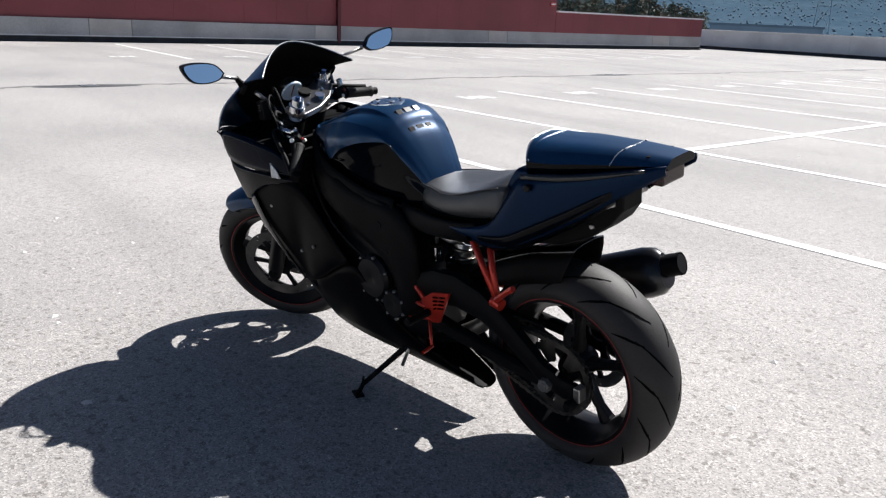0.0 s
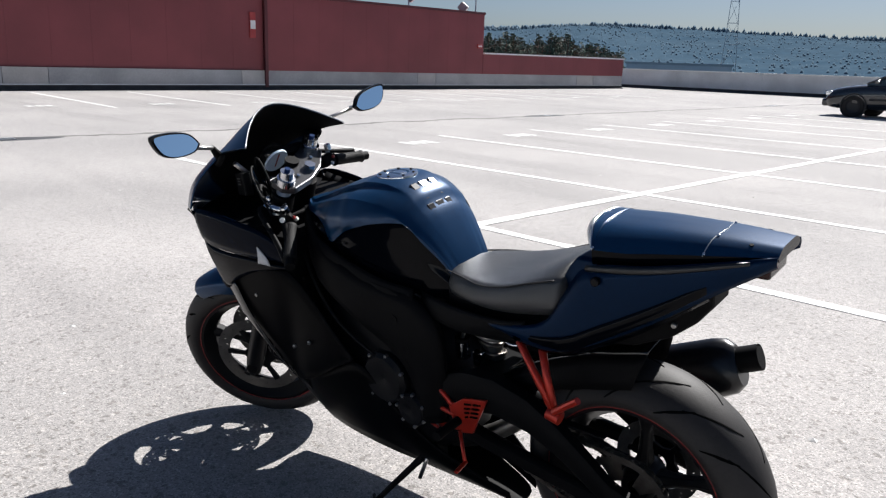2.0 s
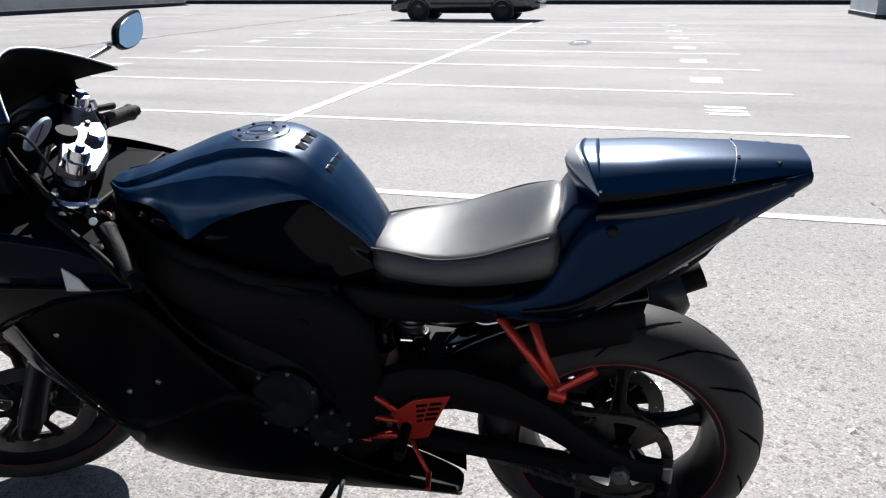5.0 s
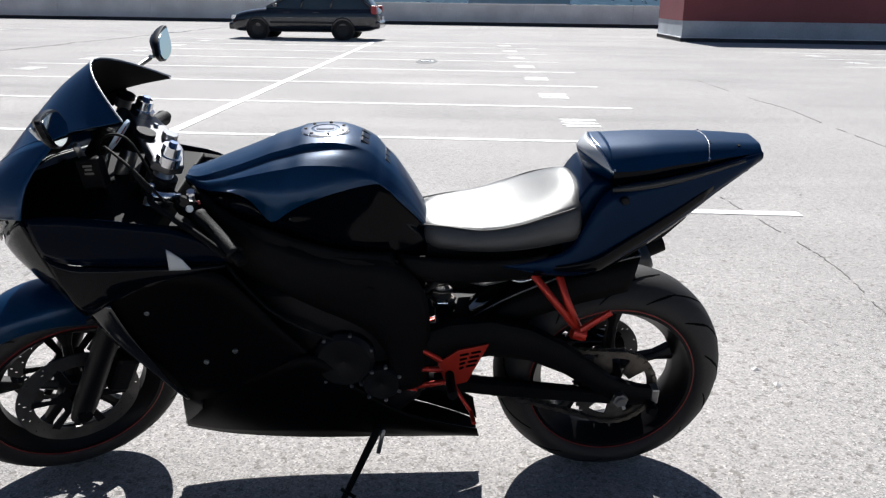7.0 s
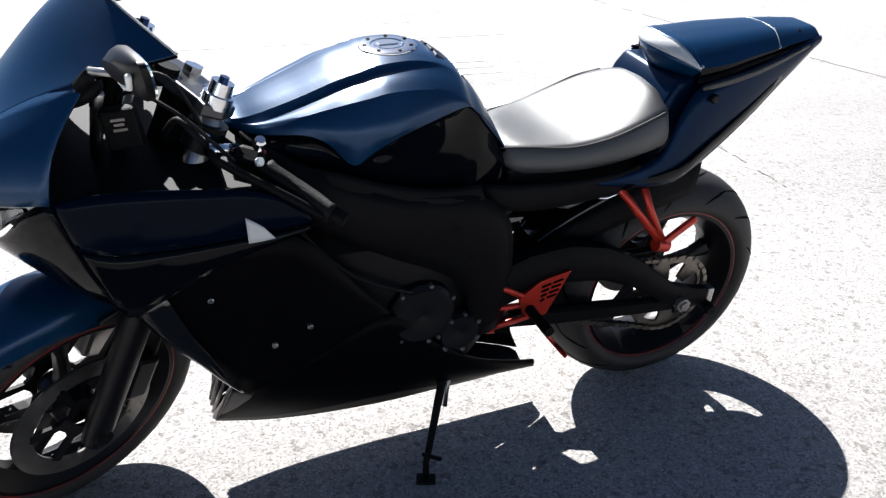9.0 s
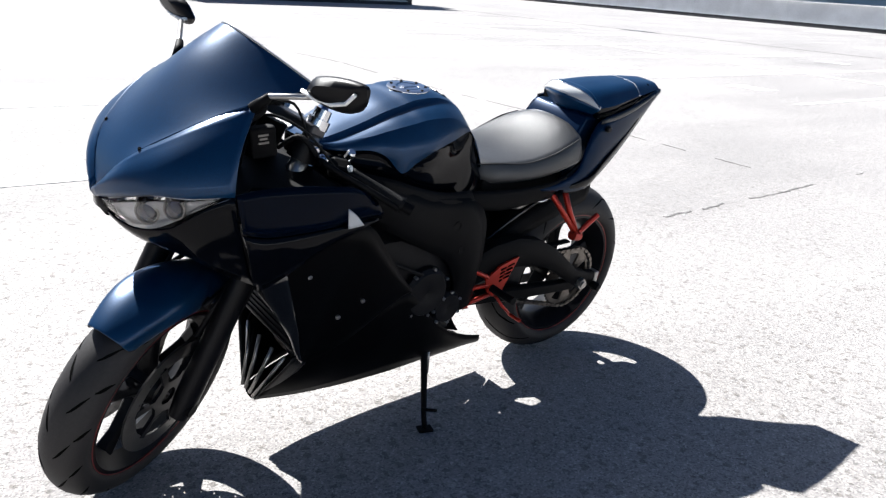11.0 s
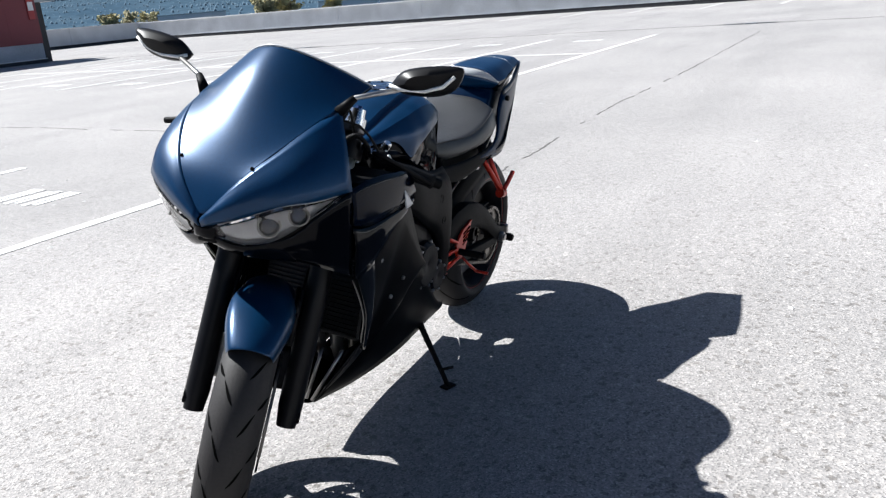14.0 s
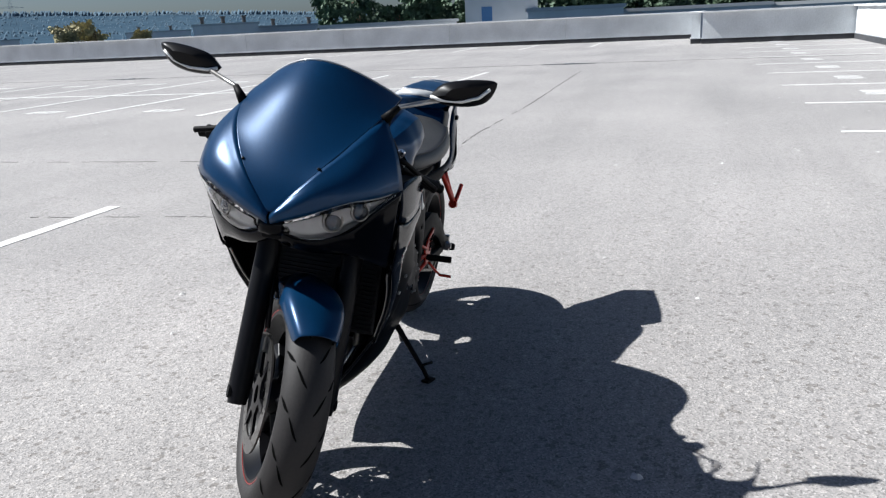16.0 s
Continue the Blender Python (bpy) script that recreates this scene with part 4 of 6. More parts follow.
def sprocket():
    bm = bmesh.new()
    n = 44
    y0, y1 = 0.092, 0.099
    c = R_AXLE
    loops = []
    for y in (y0, y1):
        outer = []
        for k in range(n * 2):
            r = 0.104 if k % 2 else 0.111
            a = math.pi * k / n
            outer.append(bm.verts.new((c.x + r * math.cos(a), y, c.z + r * math.sin(a))))
        mid = [bm.verts.new((c.x + 0.09 * math.cos(math.pi * k / n), y, c.z + 0.09 * math.sin(math.pi * k / n))) for k in range(n * 2)]
        inner = [bm.verts.new((c.x + 0.045 * math.cos(math.pi * k / n), y, c.z + 0.045 * math.sin(math.pi * k / n))) for k in range(n * 2)]
        for k in range(n * 2):
            j = (k + 1) % (n * 2)
            bm.faces.new((outer[k], outer[j], mid[j], mid[k]))
            if (k // 4) % 4 == 0 or (k // 4) % 4 == 3:
                bm.faces.new((mid[k], mid[j], inner[j], inner[k]))
        loops.append(outer)
    for k in range(n * 2):
        j = (k + 1) % (n * 2)
        bm.faces.new((loops[0][k], loops[0][j], loops[1][j], loops[1][k]))
    part("sprocket", bm, M_CHAIN, rear_wheel, "steel rear sprocket")


sprocket()


def chain():
    """Links round the rear sprocket and along both runs."""
    path = []
    c, r = R_AXLE, 0.109
    f, fr = Vector((0.545, 0, 0.41)), 0.04
    for k in range(15):
        a = radians(100 + 180 * k / 14)
        path.append(c + Vector((math.cos(a) * r, 0, math.sin(a) * r)))
    for k in range(9):
        a = radians(-82 + 175 * k / 8)
        path.append(f + Vector((math.cos(a) * fr, 0, math.sin(a) * fr)))
    path.append(path[0])
    pts = []
    step = 0.0127
    carry = 0.0
    for a, b in zip(path, path[1:]):
        d = (b - a).length
        while carry < d:
            pts.append(a.lerp(b, carry / d))
            carry += step
        carry -= d
    bm = bmesh.new()
    for i, (a, b) in enumerate(zip(pts, pts[1:])):
        w = 0.0075 if i % 2 else 0.0045
        d = (b - a).normalized()
        u = Vector((-d.z, 0, d.x))
        for s in (-1, 1):
            rings = [[p + u * h + Vector((0, 0.098 + s * w, 0)), p - u * h + Vector((0, 0.098 + s * w, 0)), p - u * h + Vector((0, 0.098 + s * (w + 0.0016), 0)), p + u * h + Vector((0, 0.098 + s * (w + 0.0016), 0))] for p, h in ((a - d * 0.004, 0.0035), (a.lerp(b, 0.15), 0.0056), (a.lerp(b, 0.85), 0.0056), (b + d * 0.004, 0.0035))]
            loft(bm, rings)
        tube(bm, [a + Vector((0, 0.089, 0)), a + Vector((0, 0.107, 0))], 0.0032, 6)
    part("drive_chain", bm, M_CHAIN, bike, "oily steel drive chain")


chain()

# ---- frame, swingarm, engine ----
for s in (1, -1):
    fr = panel("frame_spar", [(1.03, 0.07, 0.865), (0.93, 0.135, 0.81), (0.84, 0.155, 0.765), (0.75, 0.152, 0.73), (0.66, 0.143, 0.715), (0.575, 0.138, 0.70), (0.51, 0.132, 0.63), (0.495, 0.13, 0.50), (0.505, 0.128, 0.36)],
               [(1.0, 0.09, 0.72), (0.92, 0.145, 0.69), (0.84, 0.16, 0.65), (0.76, 0.156, 0.60), (0.69, 0.148, 0.56), (0.635, 0.144, 0.52), (0.595, 0.141, 0.46), (0.585, 0.139, 0.41), (0.585, 0.138, 0.345)], M_FRAME, bike, "dark grey alloy frame spar", s, 0.012, 0.03)
    for x, z, r, y in ((0.634, 0.638, 0.014, 0.153), (0.60, 0.56, 0.012, 0.15), (0.78, 0.675, 0.008, 0.164)):
        bm = bmesh.new()
        lathe(bm, [(s * (y + 0.012), 0), (s * (y + 0.012), r * 0.5), (s * (y + 0.016), r * 0.6), (s * (y + 0.017), r), (s * (y - 0.006), r * 1.02)], (x, 0, z), "y", 18)
        part("frame_plug", bm, M_PLASTIC, fr, "black round frame plug", True, sharp=30)
    bm = bmesh.new()
    rings = []
    for x, z, h, y, t in ((0.55, 0.43, 0.1, 0.115, 0.03), (0.44, 0.474, 0.105, 0.122, 0.028), (0.34, 0.488, 0.098, 0.126, 0.027), (0.24, 0.47, 0.088, 0.128, 0.026), (0.15, 0.425, 0.078, 0.129, 0.024), (0.08, 0.375, 0.07, 0.13, 0.022), (0.02, 0.33, 0.064, 0.13, 0.02), (-0.05, 0.31, 0.056, 0.13, 0.018), (-0.085, 0.31, 0.046, 0.13, 0.014)):
        c = Vector((x, s * y, z))
        rings.append([c + Vector((0, a * t, b * h / 2)) for a, b in ((-1, -0.6), (-1, 0.6), (-0.6, 1), (0.6, 1), (1, 0.6), (1, -0.6), (0.6, -1), (-0.6, -1))])
    loft(bm, rings)
    sw = part("swingarm_arm", bm, M_FRAME, bike, "dark alloy swingarm", True, sharp=50)
    bm = bmesh.new()
    rings = []
    for x, z, h, y, t in ((0.53, 0.36, 0.05, 0.115, 0.02), (0.35, 0.335, 0.045, 0.12, 0.018), (0.15, 0.315, 0.042, 0.126, 0.016), (0.02, 0.305, 0.04, 0.13, 0.014)):
        c = Vector((x, s * y, z))
        rings.append([c + Vector((0, a * t, b * h / 2)) for a, b in ((-1, -0.7), (-1, 0.7), (-0.5, 1), (0.5, 1), (1, 0.7), (1, -0.7), (0.5, -1), (-0.5, -1))])
    loft(bm, rings)
    part("lower_brace", bm, M_FRAME, sw, "", True, sharp=50)
    bm = bmesh.new()
    tube(bm, [(0.0, s * 0.14, 0.313), (0.0, s * 0.165, 0.313)], 0.02, 6)
    tube(bm, [(0.0, s * 0.165, 0.313), (0.0, s * 0.172, 0.313)], 0.012, 12)
    part("axle_nut", bm, M_STEEL, sw, "steel axle nut")
    bm = bmesh.new()
    tube(bm, [(-0.085, s * 0.135, 0.285), (-0.085, s * 0.165, 0.285), (-0.085, s * 0.175, 0.285)], [0.014, 0.016, 0.012], 12)
    part("stand_bobbin", bm, M_PLASTIC, sw, "black stand bobbin")
    part("adjuster_block", boxes((-0.105, -0.085, s * 0.13 - 0.016, s * 0.13 + 0.016, 0.29, 0.332)), M_STEEL, sw, bevel=0.003)
part("swingarm_bridge", boxes((0.34, 0.47, -0.11, 0.11, 0.42, 0.5)), M_FRAME, bike, bevel=0.02)
bm = bmesh.new()
rings = []
for x, y0, z0, z1 in ((1.0, 0.1, 0.33, 0.62), (0.93, 0.135, 0.26, 0.66), (0.8, 0.14, 0.22, 0.66), (0.68, 0.14, 0.2, 0.6), (0.57, 0.13, 0.22, 0.52), (0.51, 0.1, 0.26, 0.46)):
    rings.append([Vector((x, y, z)) for y, z in ((-y0 * 0.6, z0), (-y0, z0 + 0.06), (-y0, z1 - 0.05), (-y0 * 0.6, z1), (y0 * 0.6, z1), (y0, z1 - 0.05), (y0, z0 + 0.06), (y0 * 0.6, z0))])
loft(bm, rings)
engine = part("engine", bm, M_ENGINE, bike, "black painted engine block", True, sharp=35)
for x, z, r, d in ((0.7, 0.44, 0.075, 0.03), (0.61, 0.37, 0.05, 0.025)):
    for s in (1, -1):
        bm = bmesh.new()
        lathe(bm, [(s * 0.12, r * 1.05), (s * (0.138 + d * 0.6), r), (s * (0.138 + d), r * 0.86), (s * (0.138 + d), r * 0.4), (s * (0.138 + d * 0.8), 0.0)], (x, 0, z), "y", 28)
        cov = part("crankcase_cover", bm, M_ENGINE, engine, "", True, sharp=35)
        for k in range(7):
            a = 2 * math.pi * k / 7
            bolt("cover_bolt", (x + r * 1.0 * math.cos(a), s * (0.138 + d * 0.55), z + r * 1.0 * math.sin(a)), (0, s, 0), 0.005, 0.012, M_STEEL, cov)
bm = bmesh.new()
box(bm, -0.02, 0.02, -0.16, 0.16, -0.17, 0.17, m=pose(1.055, 0, 0.52, 0, -14, 0))
rad = part("radiator", bm, M_ENGINE, bike, "black curved radiator", bevel=0.01)
bm = bmesh.new()
for k in range(26):
    z = -0.155 + 0.31 * k / 25
    box(bm, 0.021, 0.026, -0.15, 0.15, z - 0.0025, z + 0.0025, m=pose(1.055, 0, 0.52, 0, -14, 0))
tagged(part("fin_core", bm, M_ENGINE, rad), kind="stuff")
for k in range(4):
    y = -0.105 + 0.07 * k
    part("header_pipe", bar(*spline([(0.96, y, 0.5), (1.02, y * 0.95, 0.4), (1.0, y * 0.8, 0.24), (0.9, y * 0.5, 0.17), (0.75, y * 0.3 - 0.03, 0.155)], 5), r=0.019, n=10), M_STEEL, engine, "dull steel exhaust header pipe", True)
part("coolant_hose", bar(*spline([(1.03, 0.13, 0.66), (0.98, 0.15, 0.6), (0.94, 0.148, 0.5), (0.96, 0.145, 0.42), (0.99, 0.14, 0.34)], 5), r=0.014, n=10), M_PLASTIC, engine, "black coolant hose", True)
part("clutch_cable", bar(*spline([(1.05, 0.1, 0.8), (0.96, 0.155, 0.7), (0.86, 0.165, 0.58), (0.72, 0.16, 0.5)], 6), r=0.005, n=6), M_GRIP, engine, "", True)

# rear shock with its reservoir
shock = part("rear_shock", bar((0.49, -0.02, 0.64), (0.43, -0.02, 0.44), r=0.026, n=14), M_STEEL, bike, "steel rear shock absorber", True)
bm = bmesh.new()
tube(bm, [Vector((0.49, -0.02, 0.63)).lerp(Vector((0.43, -0.02, 0.45)), k / 90) + Vector((0.029 * math.cos(k * 0.48), 0.029 * math.sin(k * 0.48), 0)) for k in range(91)], 0.006, 6)
part("spring", bm, M_CHAIN, shock, "dark coil spring", True)
part("spring_collar", bar((0.478, -0.02, 0.595), (0.484, -0.02, 0.615), r=0.037, n=16), M_REDANO, shock, "red spring collar", True, sharp=40)
part("reservoir", bar((0.502, 0.05, 0.515), (0.502, 0.05, 0.562), r=0.02, n=16), M_CHROME, shock, "bright metal reservoir", True, sharp=40)
part("reservoir_cap", bar((0.502, 0.05, 0.564), (0.502, 0.05, 0.573), r=0.0215, n=16), M_PLASTIC, shock, "", sharp=40)
part("hose", bar(*spline([(0.502, 0.05, 0.57), (0.46, 0.08, 0.63), (0.45, 0.06, 0.655), (0.475, 0.03, 0.63)], 5), r=0.006), M_STEEL, shock, "braided hose", True)
part("linkage_block", boxes((0.44, 0.472, 0.03, 0.05, 0.45, 0.54)), M_CHROME, shock, "bright metal block", bevel=0.004)
for i_ in range(3):
    bolt("block_bolt", (0.456, 0.049, 0.47 + 0.022 * i_), (0, 1, 0), 0.005, 0.006, M_PLASTIC, shock)
part("battery_tray", boxes((0.17, 0.5, -0.1, 0.1, 0.665, 0.73)), M_PLASTIC, bike, bevel=0.01)
part("rear_subframe_rail", bar((0.6, 0.115, 0.69), (0.36, 0.125, 0.64), (0.2, 0.12, 0.68), (-0.15, 0.07, 0.84), r=0.011), M_STEEL, bike, "steel subframe rail", True)
part("rear_subframe_rail", bar((0.6, -0.115, 0.69), (0.36, -0.125, 0.64), (0.2, -0.12, 0.68), (-0.15, -0.07, 0.84), r=0.011), M_STEEL, bike, "steel subframe rail", True)
part("brake_line", bar(*spline([(0.36, 0.12, 0.635), (0.31, 0.135, 0.655), (0.27, 0.14, 0.65), (0.2, 0.135, 0.675)], 5), r=0.004), M_CHROME, bike, "", True)

part("exhaust_side_plate", plate([(0.2, 0.69), (0.24, 0.6), (0.33, 0.52), (0.41, 0.53), (0.43, 0.6), (0.4, 0.68)], -0.085, -0.079), M_NAVY, bike, "gloss dark plate over the exhaust", bevel=0.002)

# hugger over the rear tyre: a glossy flat top with a crease on each side and dull skirts, rising to its cut-off end
HUG = spline([(0.43, 0, 0.462), (0.34, 0, 0.53), (0.256, 0, 0.583), (0.12, 0, 0.646), (0.04, 0, 0.669), (-0.032, 0, 0.689)], 3)
bm = bmesh.new()
loft(bm, [[p + Vector((0, w_ * y, -d)) for y, d in ((-1, 0.011), (-0.93, 0.005), (-0.5, 0.001), (0, 0), (0.5, 0.001), (0.93, 0.005), (1, 0.011))] for p, w_ in ((p, 0.045 + 0.022 * min(1, k / 9)) for k, p in enumerate(HUG))], closed=False)
hugger = part("rear_hugger", bm, M_HUGGER, bike, "gloss black rear tyre hugger", True, solid=0.004)
for s in (1, -1):
    bm = bmesh.new()
    rows = []
    for k, p in enumerate(HUG):
        w_, deep = 0.045 + 0.022 * min(1, k / 9), 0.045 + 0.04 * min(1, k / 9)
        a = p + Vector((0.001, s * w_ * 0.985, -0.012))
        b = p + Vector((0.03 * k / len(HUG), s * (w_ + 0.02), -0.012 - deep))
        rows.append([a.lerp(b, f) + Vector((0, s * 0.006 * math.sin(math.pi * f), 0)) for f in (0, 0.33, 0.67, 1)])
    loft(bm, rows, closed=False)
    part("hugger_skirt", bm, M_PLASTIC, hugger, "dull black side skirt", True, solid=0.003)
part("chain_guard", boxes((0.05, 0.42, 0.088, 0.112, 0.455, 0.462)), M_PLASTIC, bike, bevel=0.003)

# exhaust silencer on the right
bm = bmesh.new()
p0, p1 = Vector((0.2, -0.165, 0.42)), Vector((-0.138, -0.216, 0.55))
d = (p1 - p0).normalized()
u = d.cross(Vector((0, 1, 0))).normalized()
u = -u if u.z < 0 else u
w = d.cross(u)
tri = [(math.cos(2 * math.pi * k / 18), math.sin(2 * math.pi * k / 18)) for k in range(18)]
rings = []
for f, k in ((0.0, 0.55), (0.06, 0.85), (0.14, 1.0), (0.86, 1.0), (0.95, 0.93), (1.0, 0.7)):
    rings.append([p0.lerp(p1, f) + (u * c * 0.073 * (1 + 0.12 * c) + w * s_ * 0.058 * (1 - 0.18 * c)) * k for c, s_ in tri])
loft(bm, rings)
can = part("silencer", bm, M_CAN, bike, "black exhaust silencer", True, sharp=40)
bm = bmesh.new()
q = p1 + u * 0.018
tube(bm, [q - d * 0.01, q + d * 0.05], 0.032, 20, caps=False)
tube(bm, [q + d * 0.05, q + d * 0.012], 0.027, 20, caps=True)
part("outlet", bm, M_PLASTIC, can, "black outlet pipe", True, sharp=40)
part("band", bar(p0.lerp(p1, 0.3), p0.lerp(p1, 0.34), r=0.06, n=18), M_STEEL, can, "", True, sharp=40)
part("link_pipe", bar(*spline([p0 + d * 0.02, (0.32, -0.13, 0.36), (0.45, -0.09, 0.25), (0.6, -0.05, 0.17), (0.8, -0.03, 0.15)], 5), r=0.026, n=12), M_STEEL, can, "dull steel link pipe", True)

# red rider's foot controls and passenger pegs
for s in (1, -1):
    y = s * 0.157
    bm = plate([(0.345, 0.485), (0.42, 0.468), (0.47, 0.43), (0.455, 0.385), (0.43, 0.365), (0.395, 0.375), (0.375, 0.42)], y - 0.004, y + 0.004)
    rs = part("footrest_plate", bm, M_REDANO, bike, "red anodised footrest plate", bevel=0.001)
    # The plate is uncut; dark bars paint the shade of its slots.
    for k in range(4):
        o = 0.013 * k
        bm = bmesh.new()
        for a, b in (((0.364 + 0.004 * k, 0.466 - o), (0.388 + 0.004 * k, 0.4605 - o)), ((0.394 + 0.004 * k, 0.459 - o), (0.416, 0.454 - o))):
            tube(bm, [(a[0], y + s * 0.0042, a[1]), (b[0], y + s * 0.0042, b[1])], 0.0032, 6)
        part("slot_shade", bm, M_RECESS_SHADE, rs)
    for a, b in (((0.46, 0.435), (0.535, 0.475)), ((0.455, 0.41), (0.535, 0.40)), ((0.44, 0.375), (0.53, 0.345))):
        part("mounting_arm", bar((a[0], y, a[1]), (b[0], y - s * 0.02, b[1]), r=0.0075), M_REDANO, rs, "", True)
        bolt("mounting_bolt", (b[0], y - s * 0.02, b[1]), (0, s, 0), 0.008, 0.012, M_STEEL, rs)
    peg = part("footpeg", bar((0.44, y, 0.398), (0.44, y + s * 0.03, 0.398), (0.437, y + s * 0.095, 0.40), r=0.012, n=12), M_PLASTIC, rs, "black knurled footpeg", True, sharp=40)
    part("pedal_lever", bar((0.43, y + s * 0.012, 0.375), (0.41, y + s * 0.03, 0.345), (0.388, y + s * 0.05, 0.318) if s > 0 else (0.53, y + s * 0.02, 0.36), r=0.0048), M_REDANO, rs, "", True)
    part("pedal_tip", bar((0.388, y + s * 0.045, 0.318), (0.383, y + s * 0.092, 0.316), r=0.0055, n=10) if s > 0 else bar((0.53, y + s * 0.01, 0.36), (0.53, y + s * 0.05, 0.36), r=0.007, n=10), M_REDANO, rs, "", True, sharp=40)
    part("linkage_rod", bar((0.52, y - s * 0.005, 0.345), (0.62, y - s * 0.015, 0.36), (0.7, y - s * 0.02, 0.455), r=0.004), M_REDANO, rs, "thin red linkage rod", True)
    py = s * 0.185
    pb = part("passenger_peg_bracket", bar((0.262, s * 0.145, 0.69), (0.2, s * 0.165, 0.615), (0.132, py, 0.535), r=0.0095), M_REDANO, bike, "red passenger peg bracket", True)
    part("front_strut", bar((0.19, s * 0.145, 0.68), (0.165, s * 0.165, 0.61), (0.132, py, 0.54), r=0.0095), M_REDANO, pb, "", True)
    part("hinge_block", bar((0.15, py, 0.535), (0.118, py, 0.528), r=0.017, n=10), M_REDANO, pb, "", True, sharp=40)
    part("folded_peg", bar((0.13, py + s * 0.008, 0.545), (0.095, py + s * 0.012, 0.575), (0.065, py + s * 0.014, 0.598), r=0.0085), M_REDANO, pb, "", True, sharp=40)

# side stand
foot_w = BIKE.inverted() @ Vector((0.652, 0.28, 0.006))
stand = part("side_stand", bar((0.612, 0.08, 0.23), (0.615, 0.1, 0.2), foot_w + Vector((-0.006, -0.02, 0.03)), foot_w, r=[0.011, 0.0115, 0.008, 0.008]), M_PLASTIC, bike, "black side stand leg", True)
bm = bmesh.new()
box(bm, -0.022, 0.022, -0.016, 0.016, -0.004, 0.004, m=Matrix.Translation(foot_w) @ pose(0, 0, 0, 8.7, 0, -20))
part("stand_foot", bm, M_PLASTIC, stand, bevel=0.002)
part("stand_tang", bar(foot_w + Vector((0, -0.03, 0.05)), foot_w + Vector((-0.035, 0.0, 0.052)), r=0.005), M_PLASTIC, stand, "", True)
part("stand_spring", bar((0.6, 0.1, 0.22), (0.622, 0.135, 0.13), r=0.006), M_STEEL, stand, "", True)
part("stand_mount", boxes((0.57, 0.66, 0.06, 0.105, 0.17, 0.26)), M_ENGINE, stand, bevel=0.008)

# ---- bodywork ----
# the tank's lines from front to back: crest, ridge, shoulder, flank, the vee above the knee panel, knee and hem
TANK_X = [1.06, 1.03, 0.99, 0.93, 0.89, 0.85, 0.81, 0.77, 0.694, 0.626, 0.596, 0.566, 0.516, 0.486]
TANK_CREST = [0.8776, 0.8832, 0.9, 0.922, 0.9385, 0.955, 0.9665, 0.978, 0.979, 0.955, 0.924, 0.893, 0.815, 0.755]
RIDGE_Y = [0.0276, 0.0476, 0.0613, 0.0691, 0.0725, 0.0758, 0.0779, 0.08, 0.078, 0.0713, 0.0668, 0.0624, 0.0513, 0.0423]
RIDGE_Z = [0.8762, 0.8789, 0.893, 0.915, 0.931, 0.947, 0.9585, 0.97, 0.971, 0.946, 0.915, 0.884, 0.808, 0.749]
SHOULDER_Y = [0.0385, 0.0665, 0.092, 0.118, 0.129, 0.14, 0.144, 0.148, 0.142, 0.126, 0.115, 0.104, 0.08, 0.064]
SHOULDER_Z = [0.8752, 0.8758, 0.882, 0.9, 0.9125, 0.925, 0.9335, 0.942, 0.938, 0.912, 0.885, 0.858, 0.795, 0.745]
FLANK_Y = [0.0429, 0.0741, 0.1014, 0.1301, 0.1491, 0.168, 0.172, 0.176, 0.1562, 0.133, 0.1216, 0.1101, 0.0867, 0.073]
FLANK_Z = [0.8728, 0.8684, 0.876, 0.888, 0.8815, 0.875, 0.88, 0.885, 0.915, 0.9045, 0.879, 0.8535, 0.792, 0.742]
VEE_Y = [0.0423, 0.0731, 0.1048, 0.1361, 0.1493, 0.1625, 0.1664, 0.1703, 0.1644, 0.134, 0.1221, 0.1102, 0.0875, 0.076]
VEE_Z = [0.8712, 0.8634, 0.866, 0.872, 0.8555, 0.815, 0.8385, 0.862, 0.888, 0.893, 0.883, 0.845, 0.785, 0.735]
KNEE_Y = [0.0407, 0.0703, 0.104, 0.136, 0.1485, 0.161, 0.157, 0.153, 0.136, 0.122, 0.116, 0.11, 0.094, 0.078]
KNEE_Z = [0.8652, 0.8448, 0.838, 0.828, 0.823, 0.818, 0.809, 0.8, 0.795, 0.785, 0.7775, 0.77, 0.745, 0.72]
HEM_Y = [0.033, 0.057, 0.085, 0.11, 0.1175, 0.125, 0.1275, 0.13, 0.125, 0.118, 0.113, 0.108, 0.095, 0.08]
HEM_Z = [0.8678, 0.8529, 0.818, 0.795, 0.78, 0.765, 0.75, 0.735, 0.715, 0.705, 0.7025, 0.7, 0.695, 0.69]
tank_sections = []
